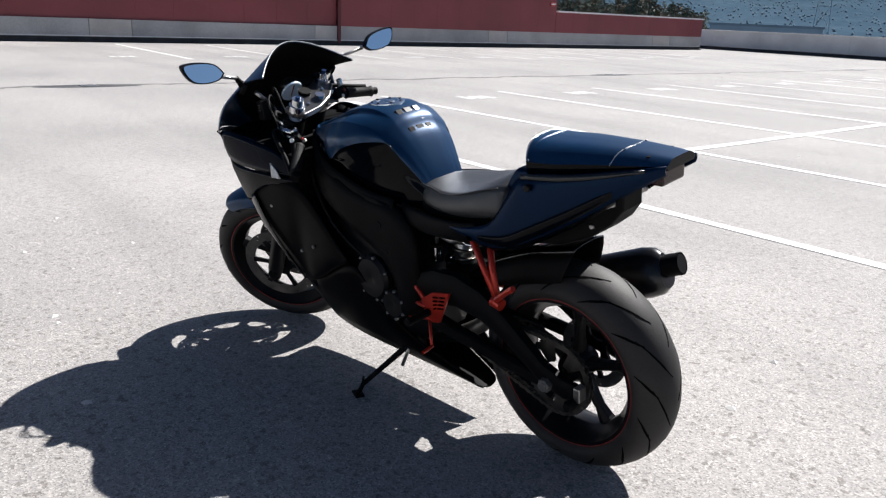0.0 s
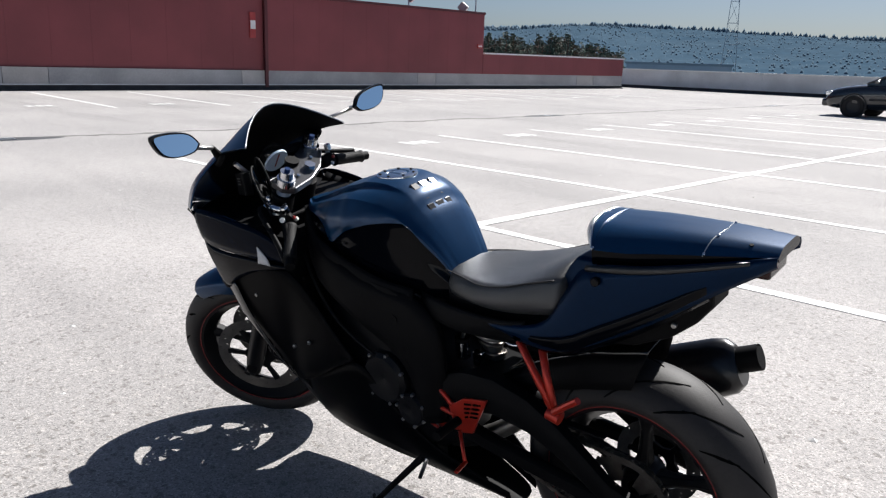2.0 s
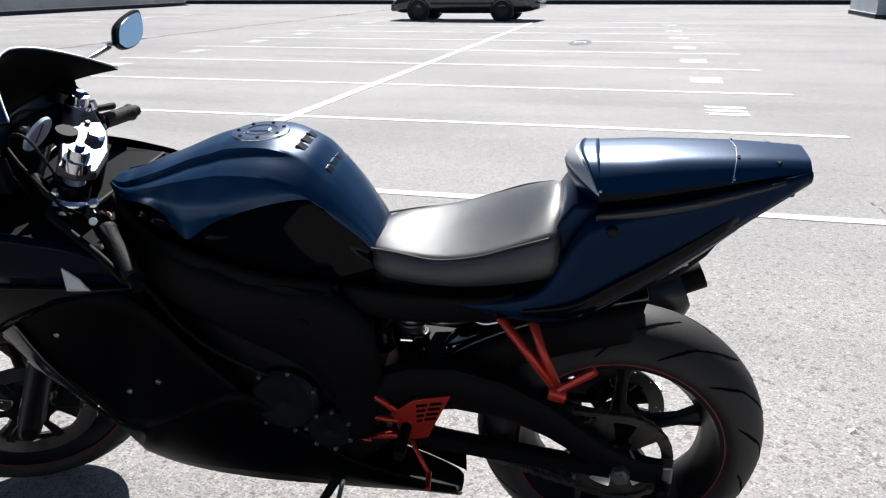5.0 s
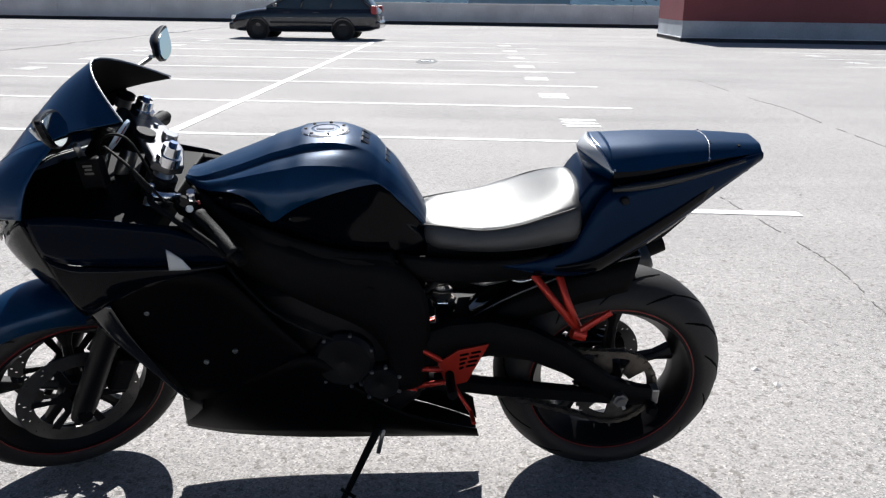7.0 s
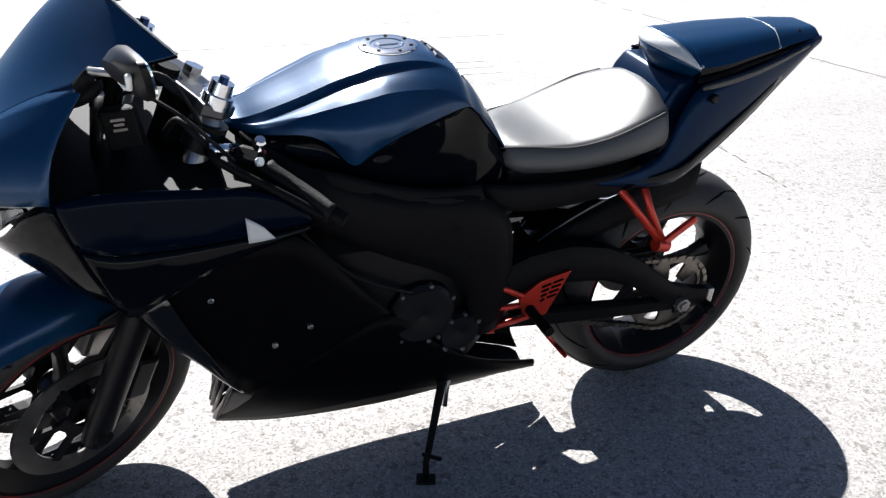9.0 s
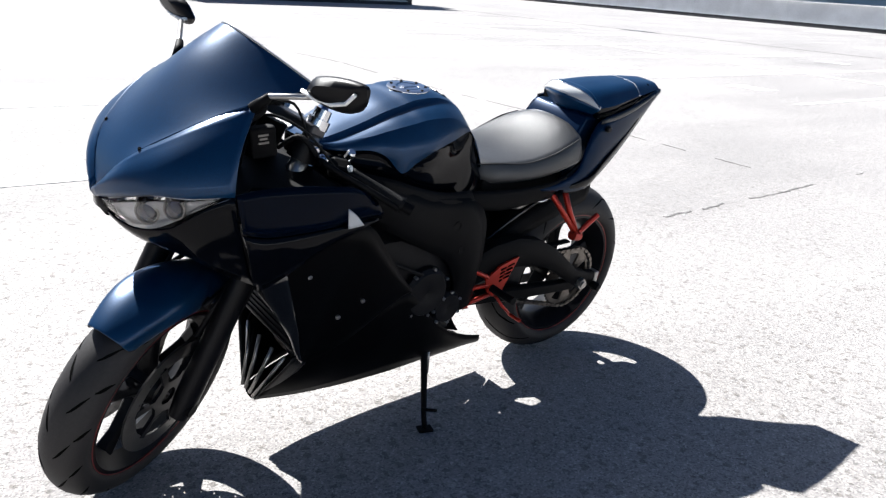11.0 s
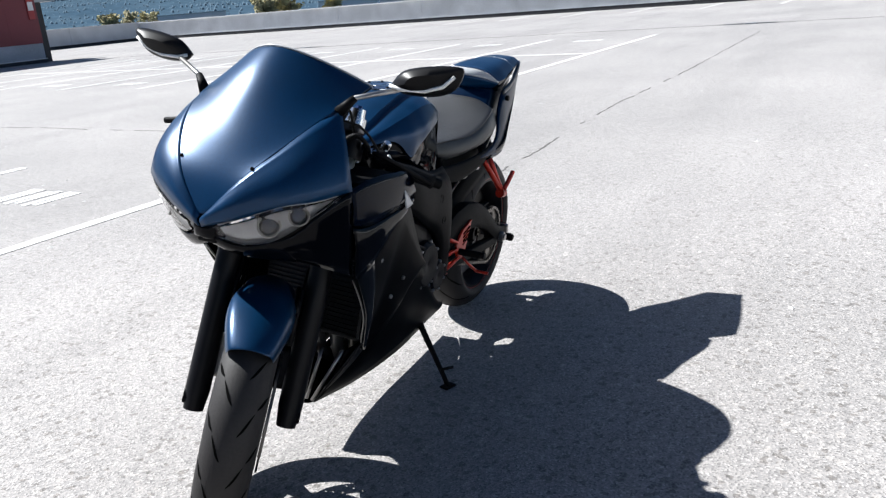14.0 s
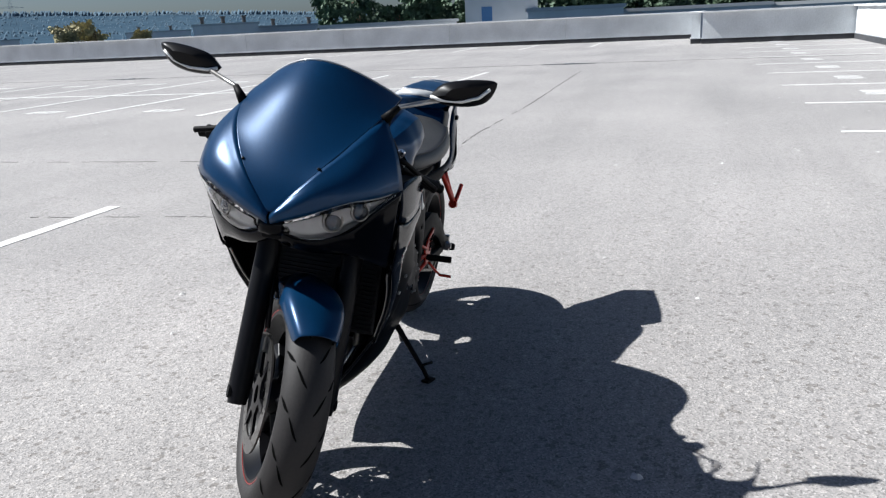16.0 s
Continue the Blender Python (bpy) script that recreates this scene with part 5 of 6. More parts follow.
for x, zt, ry, rz, sy, sz, fy, fz, vy, vz, ky, kz, hy, hz in zip(TANK_X, TANK_CREST, RIDGE_Y, RIDGE_Z, SHOULDER_Y, SHOULDER_Z, FLANK_Y, FLANK_Z, VEE_Y, VEE_Z, KNEE_Y, KNEE_Z, HEM_Y, HEM_Z):
    dip = min(0.013, 0.3 * (zt - hz)) if x > 0.72 else (0.009 if x > 0.65 else 0.004)
    tank_sections.append((x, [
        [(0, zt), (ry * 0.55, zt - 0.0015), (ry, rz)],
        [(ry, rz), (ry + 0.009, rz - dip), ((ry + sy) / 2 + 0.006, (rz + sz) / 2 - dip * 0.35), (sy, sz)],
        [(sy, sz), (fy, fz), (vy, vz)],
        [(vy, vz), (vy - 0.006, vz - min(0.0065, 0.2 * (vz - hz))), ((vy + ky) / 2 - 0.005, (vz + kz) / 2 - 0.003), (ky, kz), (hy, hz)]]))
tank = body("fuel_tank", tank_sections, [M_SATIN, M_SATIN, M_SATIN, M_PAINT], bike, "dark blue fuel tank with gloss black knee panels")
bm = bmesh.new()
capc = Matrix.Translation((0.735, 0, 0.977)) @ pose(0, 0, 0, 0, 1.5, 0)
lathe(bm, [(0.0, 0.0), (0.0035, 0.0), (0.0035, 0.026), (0.001, 0.028), (0.001, 0.031), (0.004, 0.033), (0.004, 0.051), (0.002, 0.056), (-0.006, 0.057)], (0, 0, 0), "z", 36)
bmesh.ops.transform(bm, matrix=capc, verts=bm.verts)
cap = part("filler_cap", bm, M_CHROME, tank, "round bright metal filler cap", True, sharp=30)
for k in range(7):
    a = 2 * math.pi * k / 7
    bm = bmesh.new()
    tube(bm, [capc @ Vector((0.046 * math.cos(a), 0.046 * math.sin(a), 0.002)), capc @ Vector((0.046 * math.cos(a), 0.046 * math.sin(a), 0.006))], 0.0038, 8)
    part("cap_bolt", bm, M_PLASTIC, cap)
bm = bmesh.new()
box(bm, -0.02, 0.02, -0.008, 0.008, 0.002, 0.0055, m=capc)
part("key_flap", bm, M_CHROME, cap, bevel=0.002)
part("airbox", boxes((0.6, 0.99, -0.085, 0.085, 0.62, 0.84)), M_PLASTIC, bike, bevel=0.02)
part("inner_shroud", boxes((1.0, 1.27, -0.2, 0.2, 0.64, 0.8)), M_PLASTIC, bike, bevel=0.02)
# pads down the back of the tank: a middle strip and three toes a side
for i, (x, z, sl) in enumerate(((0.641, 0.9625, 36), (0.613, 0.9405, 45), (0.588, 0.9145, 50), (0.566, 0.8875, 54))):
    for y, wd in ((0, 0.015), (0.034, 0.012), (-0.034, 0.012)):
        bm = bmesh.new()
        box(bm, -0.012, 0.012, -wd, wd, -0.004, 0.0018, m=Matrix.Translation((x, y, z - abs(y) * 0.03)) @ pose(0, 0, 0, -5 * (1 if y > 0 else -1 if y < 0 else 0), -sl, 0))
        part("tank_pad", bm, M_CAN, tank, "black glossy tank pad piece", bevel=0.004)
for s in (1, -1):
    panel("tank_side_cover", [(1.03, 0.08, 0.845), (0.95, 0.135, 0.82), (0.87, 0.16, 0.8), (0.78, 0.158, 0.765), (0.68, 0.148, 0.735), (0.58, 0.138, 0.725)],
          [(1.0, 0.095, 0.80), (0.94, 0.145, 0.765), (0.86, 0.165, 0.735), (0.77, 0.165, 0.705), (0.67, 0.158, 0.69), (0.57, 0.15, 0.685)], M_PLASTIC, bike, "black plastic trim below the tank", s, 0.006, 0.005)

seat = skin("seat", [
    (0.525, [(0, .782), (.045, .782), (.078, .772), (.092, .745), (.092, .70)]),
    (0.45, [(0, .778), (.06, .78), (.104, .777), (.124, .75), (.126, .70)]),
    (0.37, [(0, .779), (.075, .782), (.13, .78), (.15, .755), (.15, .705)]),
    (0.29, [(0, .802), (.085, .803), (.146, .798), (.165, .77), (.162, .71)]),
    (0.22, [(0, .834), (.085, .834), (.146, .822), (.166, .788), (.162, .72)]),
    (0.165, [(0, .866), (.08, .864), (.136, .838), (.156, .795), (.153, .73)]),
    (0.128, [(0, .874), (.076, .87), (.128, .834), (.146, .79), (.145, .735)])], M_VINYL, bike, "black vinyl rider's seat", crease=(2,))
for s in (1, -1):
    bm = bar(*spline([(0.515, s * 0.081, 0.772), (0.45, s * 0.105, 0.776), (0.37, s * 0.131, 0.778), (0.29, s * 0.146, 0.797), (0.22, s * 0.147, 0.821), (0.16, s * 0.136, 0.836)], 5), r=0.0022, n=6)
    part("seam", bm, M_THREAD, seat, "dark piped seam", True)
    panel("side_cover", [(0.57, 0.115, 0.712), (0.47, 0.135, 0.708), (0.37, 0.153, 0.712), (0.28, 0.165, 0.722), (0.22, 0.165, 0.735)],
          [(0.56, 0.128, 0.665), (0.47, 0.14, 0.648), (0.38, 0.148, 0.652), (0.3, 0.15, 0.66), (0.24, 0.15, 0.665)], M_PLASTIC, bike, "black plastic side cover", s, 0.006, 0.005)

# tail
for s in (1, -1):
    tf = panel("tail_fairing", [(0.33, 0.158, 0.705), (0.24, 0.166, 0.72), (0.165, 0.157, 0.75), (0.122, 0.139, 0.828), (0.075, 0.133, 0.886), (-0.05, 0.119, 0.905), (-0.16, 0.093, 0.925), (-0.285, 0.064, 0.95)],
               [(0.31, 0.156, 0.695), (0.25, 0.165, 0.688), (0.19, 0.17, 0.682), (0.125, 0.168, 0.688), (0.04, 0.15, 0.724), (-0.072, 0.122, 0.788), (-0.172, 0.094, 0.856), (-0.284, 0.062, 0.93)], M_SATIN_SHADED, bike, "dark blue tail fairing with shade painted in", s, 0.006, 0.006)
    bolt("seat_lock", (0.051, s * 0.143, 0.861), (0, s, 0), 0.01, 0.012, M_RIM, tf)
    panel("tail_trim", [(0.25, 0.17, 0.702), (0.125, 0.1735, 0.722), (0.045, 0.156, 0.762), (-0.066, 0.128, 0.824), (-0.166, 0.1, 0.885)],
          [(0.25, 0.158, 0.676), (0.125, 0.16, 0.674), (0.04, 0.142, 0.71), (-0.072, 0.114, 0.776), (-0.168, 0.088, 0.846)], M_PAINT, tf, "gloss black lower edge of the tail", s, 0.005, 0.004)
    panel("tail_insert", [(0.08, 0.1365, 0.888), (-0.02, 0.1255, 0.9), (-0.12, 0.1075, 0.915), (-0.24, 0.0815, 0.938)], [(0.08, 0.1385, 0.876), (-0.02, 0.1285, 0.884), (-0.12, 0.1105, 0.902), (-0.24, 0.0825, 0.932)], M_CAN, tf, "", s, 0.002, 0.003)
bm = bmesh.new()
rings = []
for x, y, z0, z1 in ((0.172, 0.112, 0.675, 0.8), (0.138, 0.112, 0.675, 0.865), (0.118, 0.108, 0.68, 0.893), (0.05, 0.1, 0.72, 0.89), (-0.1, 0.085, 0.815, 0.9), (-0.25, 0.05, 0.92, 0.94)):
    rings.append([Vector((x, a * y, z)) for a, z in ((-1, z0), (-1, z1), (1, z1), (1, z0))])
loft(bm, rings)
part("tail_core", bm, M_SATIN_SHADED, bike, "dark blue panel behind the seat with shade painted in", True, bevel=0.02)
cowl = body("seat_cowl", [
    (0.076, [[(0, .9625), (.055, .959), (.09, .943), (.1185, .918)], [(.1185, .918), (.119, .903), (.114, .884)]]),
    (0.0, [[(0, .967), (.055, .963), (.088, .949), (.115, .922)], [(.115, .922), (.114, .909), (.108, .892)]]),
    (-0.06, [[(0, .969), (.05, .966), (.08, .953), (.105, .929)], [(.105, .929), (.104, .917), (.1, .903)]]),
    (-0.18, [[(0, .969), (.043, .967), (.067, .957), (.084, .94)], [(.084, .94), (.083, .932), (.08, .922)]]),
    (-0.285, [[(0, .964), (.035, .963), (.05, .957), (.063, .948)], [(.063, .948), (.062, .944), (.056, .938)]])], [M_SATIN, M_PAINT], bike, "dark blue seat cowl with a sharp crease", 3, 4)
# the cowl's front: a lip of paint, a pale lens-shaped face below it and a dark wall that falls back to the seat
half = spline([(0.076, 0, .9625), (0.076, .055, .959), (0.076, .09, .943), (0.076, .1185, .918)], 5)
rim = [Vector((p.x, -p.y, p.z)) for p in half[:0:-1]] + half
ARCH, CREASE, FOOT = [], [], []
for p in rim:
    u = p.y / 0.1185
    ARCH.append(p + Vector((0.036 * (1 - u * u), 0, -0.0015)))
    c = Vector((0.077 + 0.062 * (1 - abs(u) ** 1.7), p.y * 0.99, 0.915 + 0.024 * (1 - u * u)))
    CREASE.append(c)
    FOOT.append(Vector((c.x - 0.022, p.y * 0.9, 0.88 + 0.008 * (1 - u * u))))
for nm, a, b, mt, lb, out in (("cowl_lip", rim, ARCH, M_SATIN, "", 0.0), ("cowl_pad", ARCH, CREASE, M_PAD, "pale grey glossy front of the cowl", 0.004), ("cowl_wall", CREASE, FOOT, M_SATIN, "dark front wall of the cowl", 0.004)):
    bm = bmesh.new()
    loft(bm, [[p.lerp(q, f) + Vector((1, 0, 0.5)) * out * math.sin(math.pi * f) * (1 - (p.y / 0.12) ** 2) for p, q in zip(a, b)] for f in (0, 0.25, 0.5, 0.75, 1)], closed=False)
    part(nm, bm, mt, cowl, lb, True, solid=0.002)
part("pad_trim", bar(*[p + Vector((0.001, 0, 0.001)) for p in ARCH], r=0.0013, n=5), M_CHROME, cowl, "thin bright trim line", True)
for s in (1, -1):
    for x, y, z in ((0.074, 0.116, 0.9225), (-0.163, 0.045, 0.9675), (-0.152, 0.086, 0.941)):
        bolt("cowl_stud", (x, s * y, z - 0.002), (0, s * 0.5, 1), 0.0032, 0.004, M_CHROME, cowl, "bright stud")
for x, y in ((-0.23, 0.05), (-0.23, -0.05)):
    bolt("cowl_bolt", (x, y, 0.956), (0, 0.3 * (1 if y > 0 else -1), 1), 0.005, 0.007, M_PLASTIC, cowl)
# Joint line in a pale colour that paints the reflection along it.
for s in (1, -1):
    part("cowl_joint_glint", bar(*spline([(-0.165, 0.0, 0.9695), (-0.16, s * 0.045, 0.967), (-0.155, s * 0.07, 0.956), (-0.15, s * 0.0895, 0.936)], 4), r=0.0011, n=5), M_PAD, cowl, "", True)
part("tail_lamp", boxes((-0.268, -0.2, -0.05, 0.05, 0.893, 0.937)), M_TAILRED, bike, "dark smoked tail lamp", bevel=0.006)
bm = bmesh.new()
rings = []
for x, y, z0, z1 in ((0.12, 0.085, 0.675, 0.71), (0.0, 0.08, 0.695, 0.76), (-0.08, 0.07, 0.73, 0.81), (-0.13, 0.055, 0.77, 0.84), (-0.16, 0.045, 0.81, 0.86)):
    rings.append([Vector((x, a * y, z)) for a, z in ((-1, z0), (-1, z1), (1, z1), (1, z0))])
loft(bm, rings)
ut = part("undertail", bm, M_PLASTIC, bike, "black plastic undertail", bevel=0.008)
for x, z in ((-0.09, 0.765), (-0.02, 0.73)):
    for s in (1, -1):
        bolt("undertail_screw", (x, s * 0.066, z), (0, s, 0), 0.006, 0.01, M_STEEL, ut)

# nose fairing
SCREEN_EDGE = [(1.517, 0.004, 0.806), (1.484, 0.076, 0.887), (1.41, 0.133, 0.95), (1.34, 0.166, 0.992), (1.26, 0.184, 1.021)]
LAMP_TOP = [(1.522, 0.004, 0.784), (1.505, 0.085, 0.812), (1.468, 0.17, 0.845), (1.42, 0.222, 0.852), (1.342, 0.264, 0.862)]
CHIN_TOP = [(1.521, 0.0, 0.783), (1.5, 0.042, 0.752), (1.478, 0.085, 0.742), (1.455, 0.13, 0.752), (1.43, 0.175, 0.772), (1.39, 0.225, 0.825), (1.343, 0.262, 0.86)]
CHIN_LOW = [(1.495, 0.0, 0.742), (1.48, 0.04, 0.722), (1.455, 0.085, 0.708), (1.42, 0.13, 0.7), (1.385, 0.17, 0.69), (1.34, 0.2, 0.665), (1.27, 0.225, 0.63)]


def both_sides(upper, lower, bulge, steps=4, rows=8):
    """A skin between two edges on both sides of the middle, swelling outwards by bulge at its start and end."""
    bm = bmesh.new()
    T, B = spline(upper, steps), spline(lower, steps)
    grid = []
    for i in range(rows + 1):
        f = i / rows
        row = []
        for j, (a, b) in enumerate(zip(T, B)):
            g = j / (len(T) - 1)
            k = (bulge[0] + (bulge[1] - bulge[0]) * g) * math.sin(math.pi * f ** 1.2)
            row.append(a.lerp(b, f) + Vector((0.7, 0.45 * min(1, g * 3), 0.5)) * k)
        grid.append(row)
    for s in (1, -1):
        loft(bm, [[Vector((p.x, p.y * s, p.z)) for p in r] for r in grid], closed=False)
    bmesh.ops.remove_doubles(bm, verts=bm.verts, dist=0.001)
    return bm


nose = part("nose_fairing", both_sides(SCREEN_EDGE, LAMP_TOP, (0.012, 0.02)), M_SATIN, bike, "dark blue pointed nose fairing", True, solid=0.004)
part("nose_chin", both_sides(CHIN_TOP, CHIN_LOW, (0.006, 0.008)), M_PAINT, bike, "gloss black chin of the nose", True, solid=0.004)
bm = bmesh.new()
box(bm, 1.44, 1.508, -0.04, 0.04, 0.742, 0.764)
for v in bm.verts:
    v.co.y *= 1.0 if v.co.x < 1.45 else 0.6
part("air_intake", bm, M_PLASTIC, nose, "black air intake", bevel=0.005)
for s in (1, -1):
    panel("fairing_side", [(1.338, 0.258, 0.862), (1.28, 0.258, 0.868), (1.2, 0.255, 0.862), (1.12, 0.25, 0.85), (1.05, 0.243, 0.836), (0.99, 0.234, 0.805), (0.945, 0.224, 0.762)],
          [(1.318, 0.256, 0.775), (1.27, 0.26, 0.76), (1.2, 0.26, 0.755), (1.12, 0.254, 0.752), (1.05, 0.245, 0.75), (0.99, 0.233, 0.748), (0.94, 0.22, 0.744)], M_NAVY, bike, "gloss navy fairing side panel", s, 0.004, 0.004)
    lip = panel("fairing_lip", [(1.315, 0.252, 0.768), (1.265, 0.257, 0.754), (1.2, 0.2575, 0.75), (1.12, 0.2515, 0.747), (1.04, 0.243, 0.744), (0.945, 0.222, 0.74)],
          [(1.29, 0.246, 0.69), (1.264, 0.236, 0.618), (1.19, 0.25, 0.66), (1.11, 0.25, 0.7), (1.03, 0.243, 0.722), (0.945, 0.223, 0.734)], M_PAINT, bike, "gloss black lower edge of the nose", s, 0.004, 0.004)
    for x, y, z in ((1.27, 0.248, 0.715), (1.14, 0.25, 0.728)):
        bolt("fairing_screw", (x, s * y, z), (0.2, s, 0), 0.007, 0.006, M_PLASTIC, lip)
    sf = panel("side_fairing", [(1.262, 0.226, 0.624), (1.215, 0.24, 0.72), (1.14, 0.243, 0.738), (1.04, 0.236, 0.737), (0.965, 0.22, 0.715), (0.905, 0.206, 0.645), (0.855, 0.198, 0.575), (0.815, 0.192, 0.525), (0.785, 0.186, 0.49)],
               [(1.258, 0.222, 0.612), (1.2, 0.212, 0.53), (1.145, 0.192, 0.452), (1.112, 0.168, 0.378), (1.085, 0.152, 0.325), (1.02, 0.168, 0.345), (0.94, 0.178, 0.388), (0.87, 0.182, 0.435), (0.785, 0.182, 0.482)], M_LOWER, bike, "black side fairing", s, 0.008, 0.005, 8, 4)
    bp_ = panel("belly_side", [(1.098, 0.105, 0.31), (1.03, 0.152, 0.35), (0.94, 0.168, 0.4), (0.85, 0.174, 0.45), (0.77, 0.17, 0.462), (0.67, 0.158, 0.36), (0.56, 0.132, 0.265), (0.45, 0.1, 0.2), (0.355, 0.07, 0.155)],
                [(1.142, 0.034, 0.15), (1.04, 0.075, 0.161), (0.94, 0.1, 0.169), (0.84, 0.112, 0.172), (0.74, 0.112, 0.169), (0.64, 0.1, 0.16), (0.54, 0.084, 0.146), (0.44, 0.062, 0.128), (0.345, 0.038, 0.107)], M_LOWER, bike, "black belly fairing", s, 0.012, 0.005, 8, 4)
    panel("leading_strip", [(1.268, 0.232, 0.64), (1.212, 0.226, 0.54), (1.158, 0.204, 0.455), (1.12, 0.178, 0.38), (1.09, 0.158, 0.33)], [(1.205, 0.248, 0.662), (1.172, 0.234, 0.56), (1.135, 0.21, 0.465), (1.108, 0.182, 0.384), (1.085, 0.16, 0.332)], M_HUGGER, sf, "gloss black leading strip of the fairing", s, 0.003, 0.004)
    part("front_edge", bar(*spline([(1.256, s * 0.221, 0.61), (1.2, s * 0.211, 0.53), (1.145, s * 0.191, 0.452), (1.112, s * 0.167, 0.378), (1.086, s * 0.151, 0.326)], 5), r=0.0032, n=6), M_STEEL, sf, "pale edge of the fairing opening", True)
    for x, y, z in ((1.02, 0.2, 0.47), (0.95, 0.2, 0.5), (1.13, 0.226, 0.62)):
        bolt("fairing_screw", (x, s * y, z), (0, s, -0.15), 0.006, 0.007, M_STEEL, sf)
    panel("lower_intake", [(1.1, 0.163, 0.36), (1.075, 0.15, 0.33), (1.06, 0.14, 0.31)], [(1.14, 0.036, 0.156), (1.115, 0.05, 0.17), (1.09, 0.06, 0.19)], M_ENGINE, bp_, "", s, 0.004, 0.006)
bm = bmesh.new()
rings = []
for x, w_, z in ((1.142, 0.034, 0.151), (1.04, 0.075, 0.162), (0.94, 0.1, 0.17), (0.84, 0.112, 0.173), (0.74, 0.112, 0.17), (0.64, 0.1, 0.161), (0.54, 0.084, 0.147), (0.44, 0.062, 0.129), (0.345, 0.038, 0.108)):
    rings.append([Vector((x, a * w_, z - 0.018 * (1 - a * a))) for a in (-1, -0.5, 0, 0.5, 1)])
loft(bm, rings, closed=False)
part("belly_pan", bm, M_PLASTIC, bike, "black belly pan", True, 1, solid=0.004)
for y0, y1, z1 in ((0.03, 0.1, 0.31), (0.012, 0.035, 0.3), (-0.012, -0.035, 0.3), (-0.03, -0.1, 0.31)):
    part("intake_rib", bar((1.143, y0, 0.156), (1.115, (y0 + y1) * 0.5, 0.235), (1.098, y1, z1), r=0.0055), M_STEEL, bike, "pale rib in the lower intake", True)

bm = bmesh.new()
loft(bm, [[Vector((x, a * y, z)) for a, z in ((-1, z0), (-1, z1), (0, z1 + 0.004), (1, z1), (1, z0), (0, z0 - 0.004))] for x, y, z0, z1 in ((1.45, 0.06, 0.75, 0.815), (1.495, 0.04, 0.75, 0.8), (1.513, 0.026, 0.757, 0.792), (1.5205, 0.014, 0.764, 0.784))])
part("nose_tip", bm, M_PAINT, nose, "gloss black tip between the lamps", True, sharp=50)

# windscreen
bm = bmesh.new()
CEN = spline([(1.518, 0, 0.808), (1.492, 0, 0.874), (1.446, 0, 0.935), (1.387, 0, 1.003), (1.316, 0, 1.078), (1.241, 0, 1.134)], 3)
EDG = spline([(1.517, 0.006, 0.808), (1.484, 0.077, 0.888), (1.41, 0.134, 0.951), (1.33, 0.17, 0.997), (1.228, 0.19, 1.03), (1.131, 0.19, 1.05)], 3)
rings = []
for j, (c, e) in enumerate(zip(CEN, EDG)):
    g = j / (len(CEN) - 1)
    row = []
    for k in range(-10, 11):
        u = math.sin(k / 10 * math.pi / 2)
        wt = max(0.0, 1 - abs(u) ** (2 - 0.2 * g)) ** 1.05
        row.append(Vector((e.x + (c.x - e.x) * wt, e.y * u, e.z + (c.z - e.z) * wt + 0.0008)))
    rings.append(row)
loft(bm, rings, closed=False)
screen = part("windscreen", bm, M_SATIN, bike, "dark blue painted double-bubble windscreen", True, 1, solid=0.003)
bm = bmesh.new()
loft(bm, [[p + Vector((-0.004, 0, -0.004)) for p in r] for r in rings], closed=False)
part("screen_liner", bm, M_PLASTIC, screen, "black inner face of the screen", True, 1)
row = rings[-1]
part("screen_edge", bar(*[p + Vector((-0.001, 0, 0.001)) for p in row], r=0.0022, n=6), M_PAD, screen, "pale polished screen edge", True)
for s in (1, -1):
    for f in (4, 11):
        p = Vector((EDG[f].x, s * EDG[f].y, EDG[f].z))
        bolt("screen_bolt", p + Vector((-0.001, s * -0.006, -0.001)), (0.5, s * 0.5, 0.7), 0.004, 0.006, M_PLASTIC, screen)

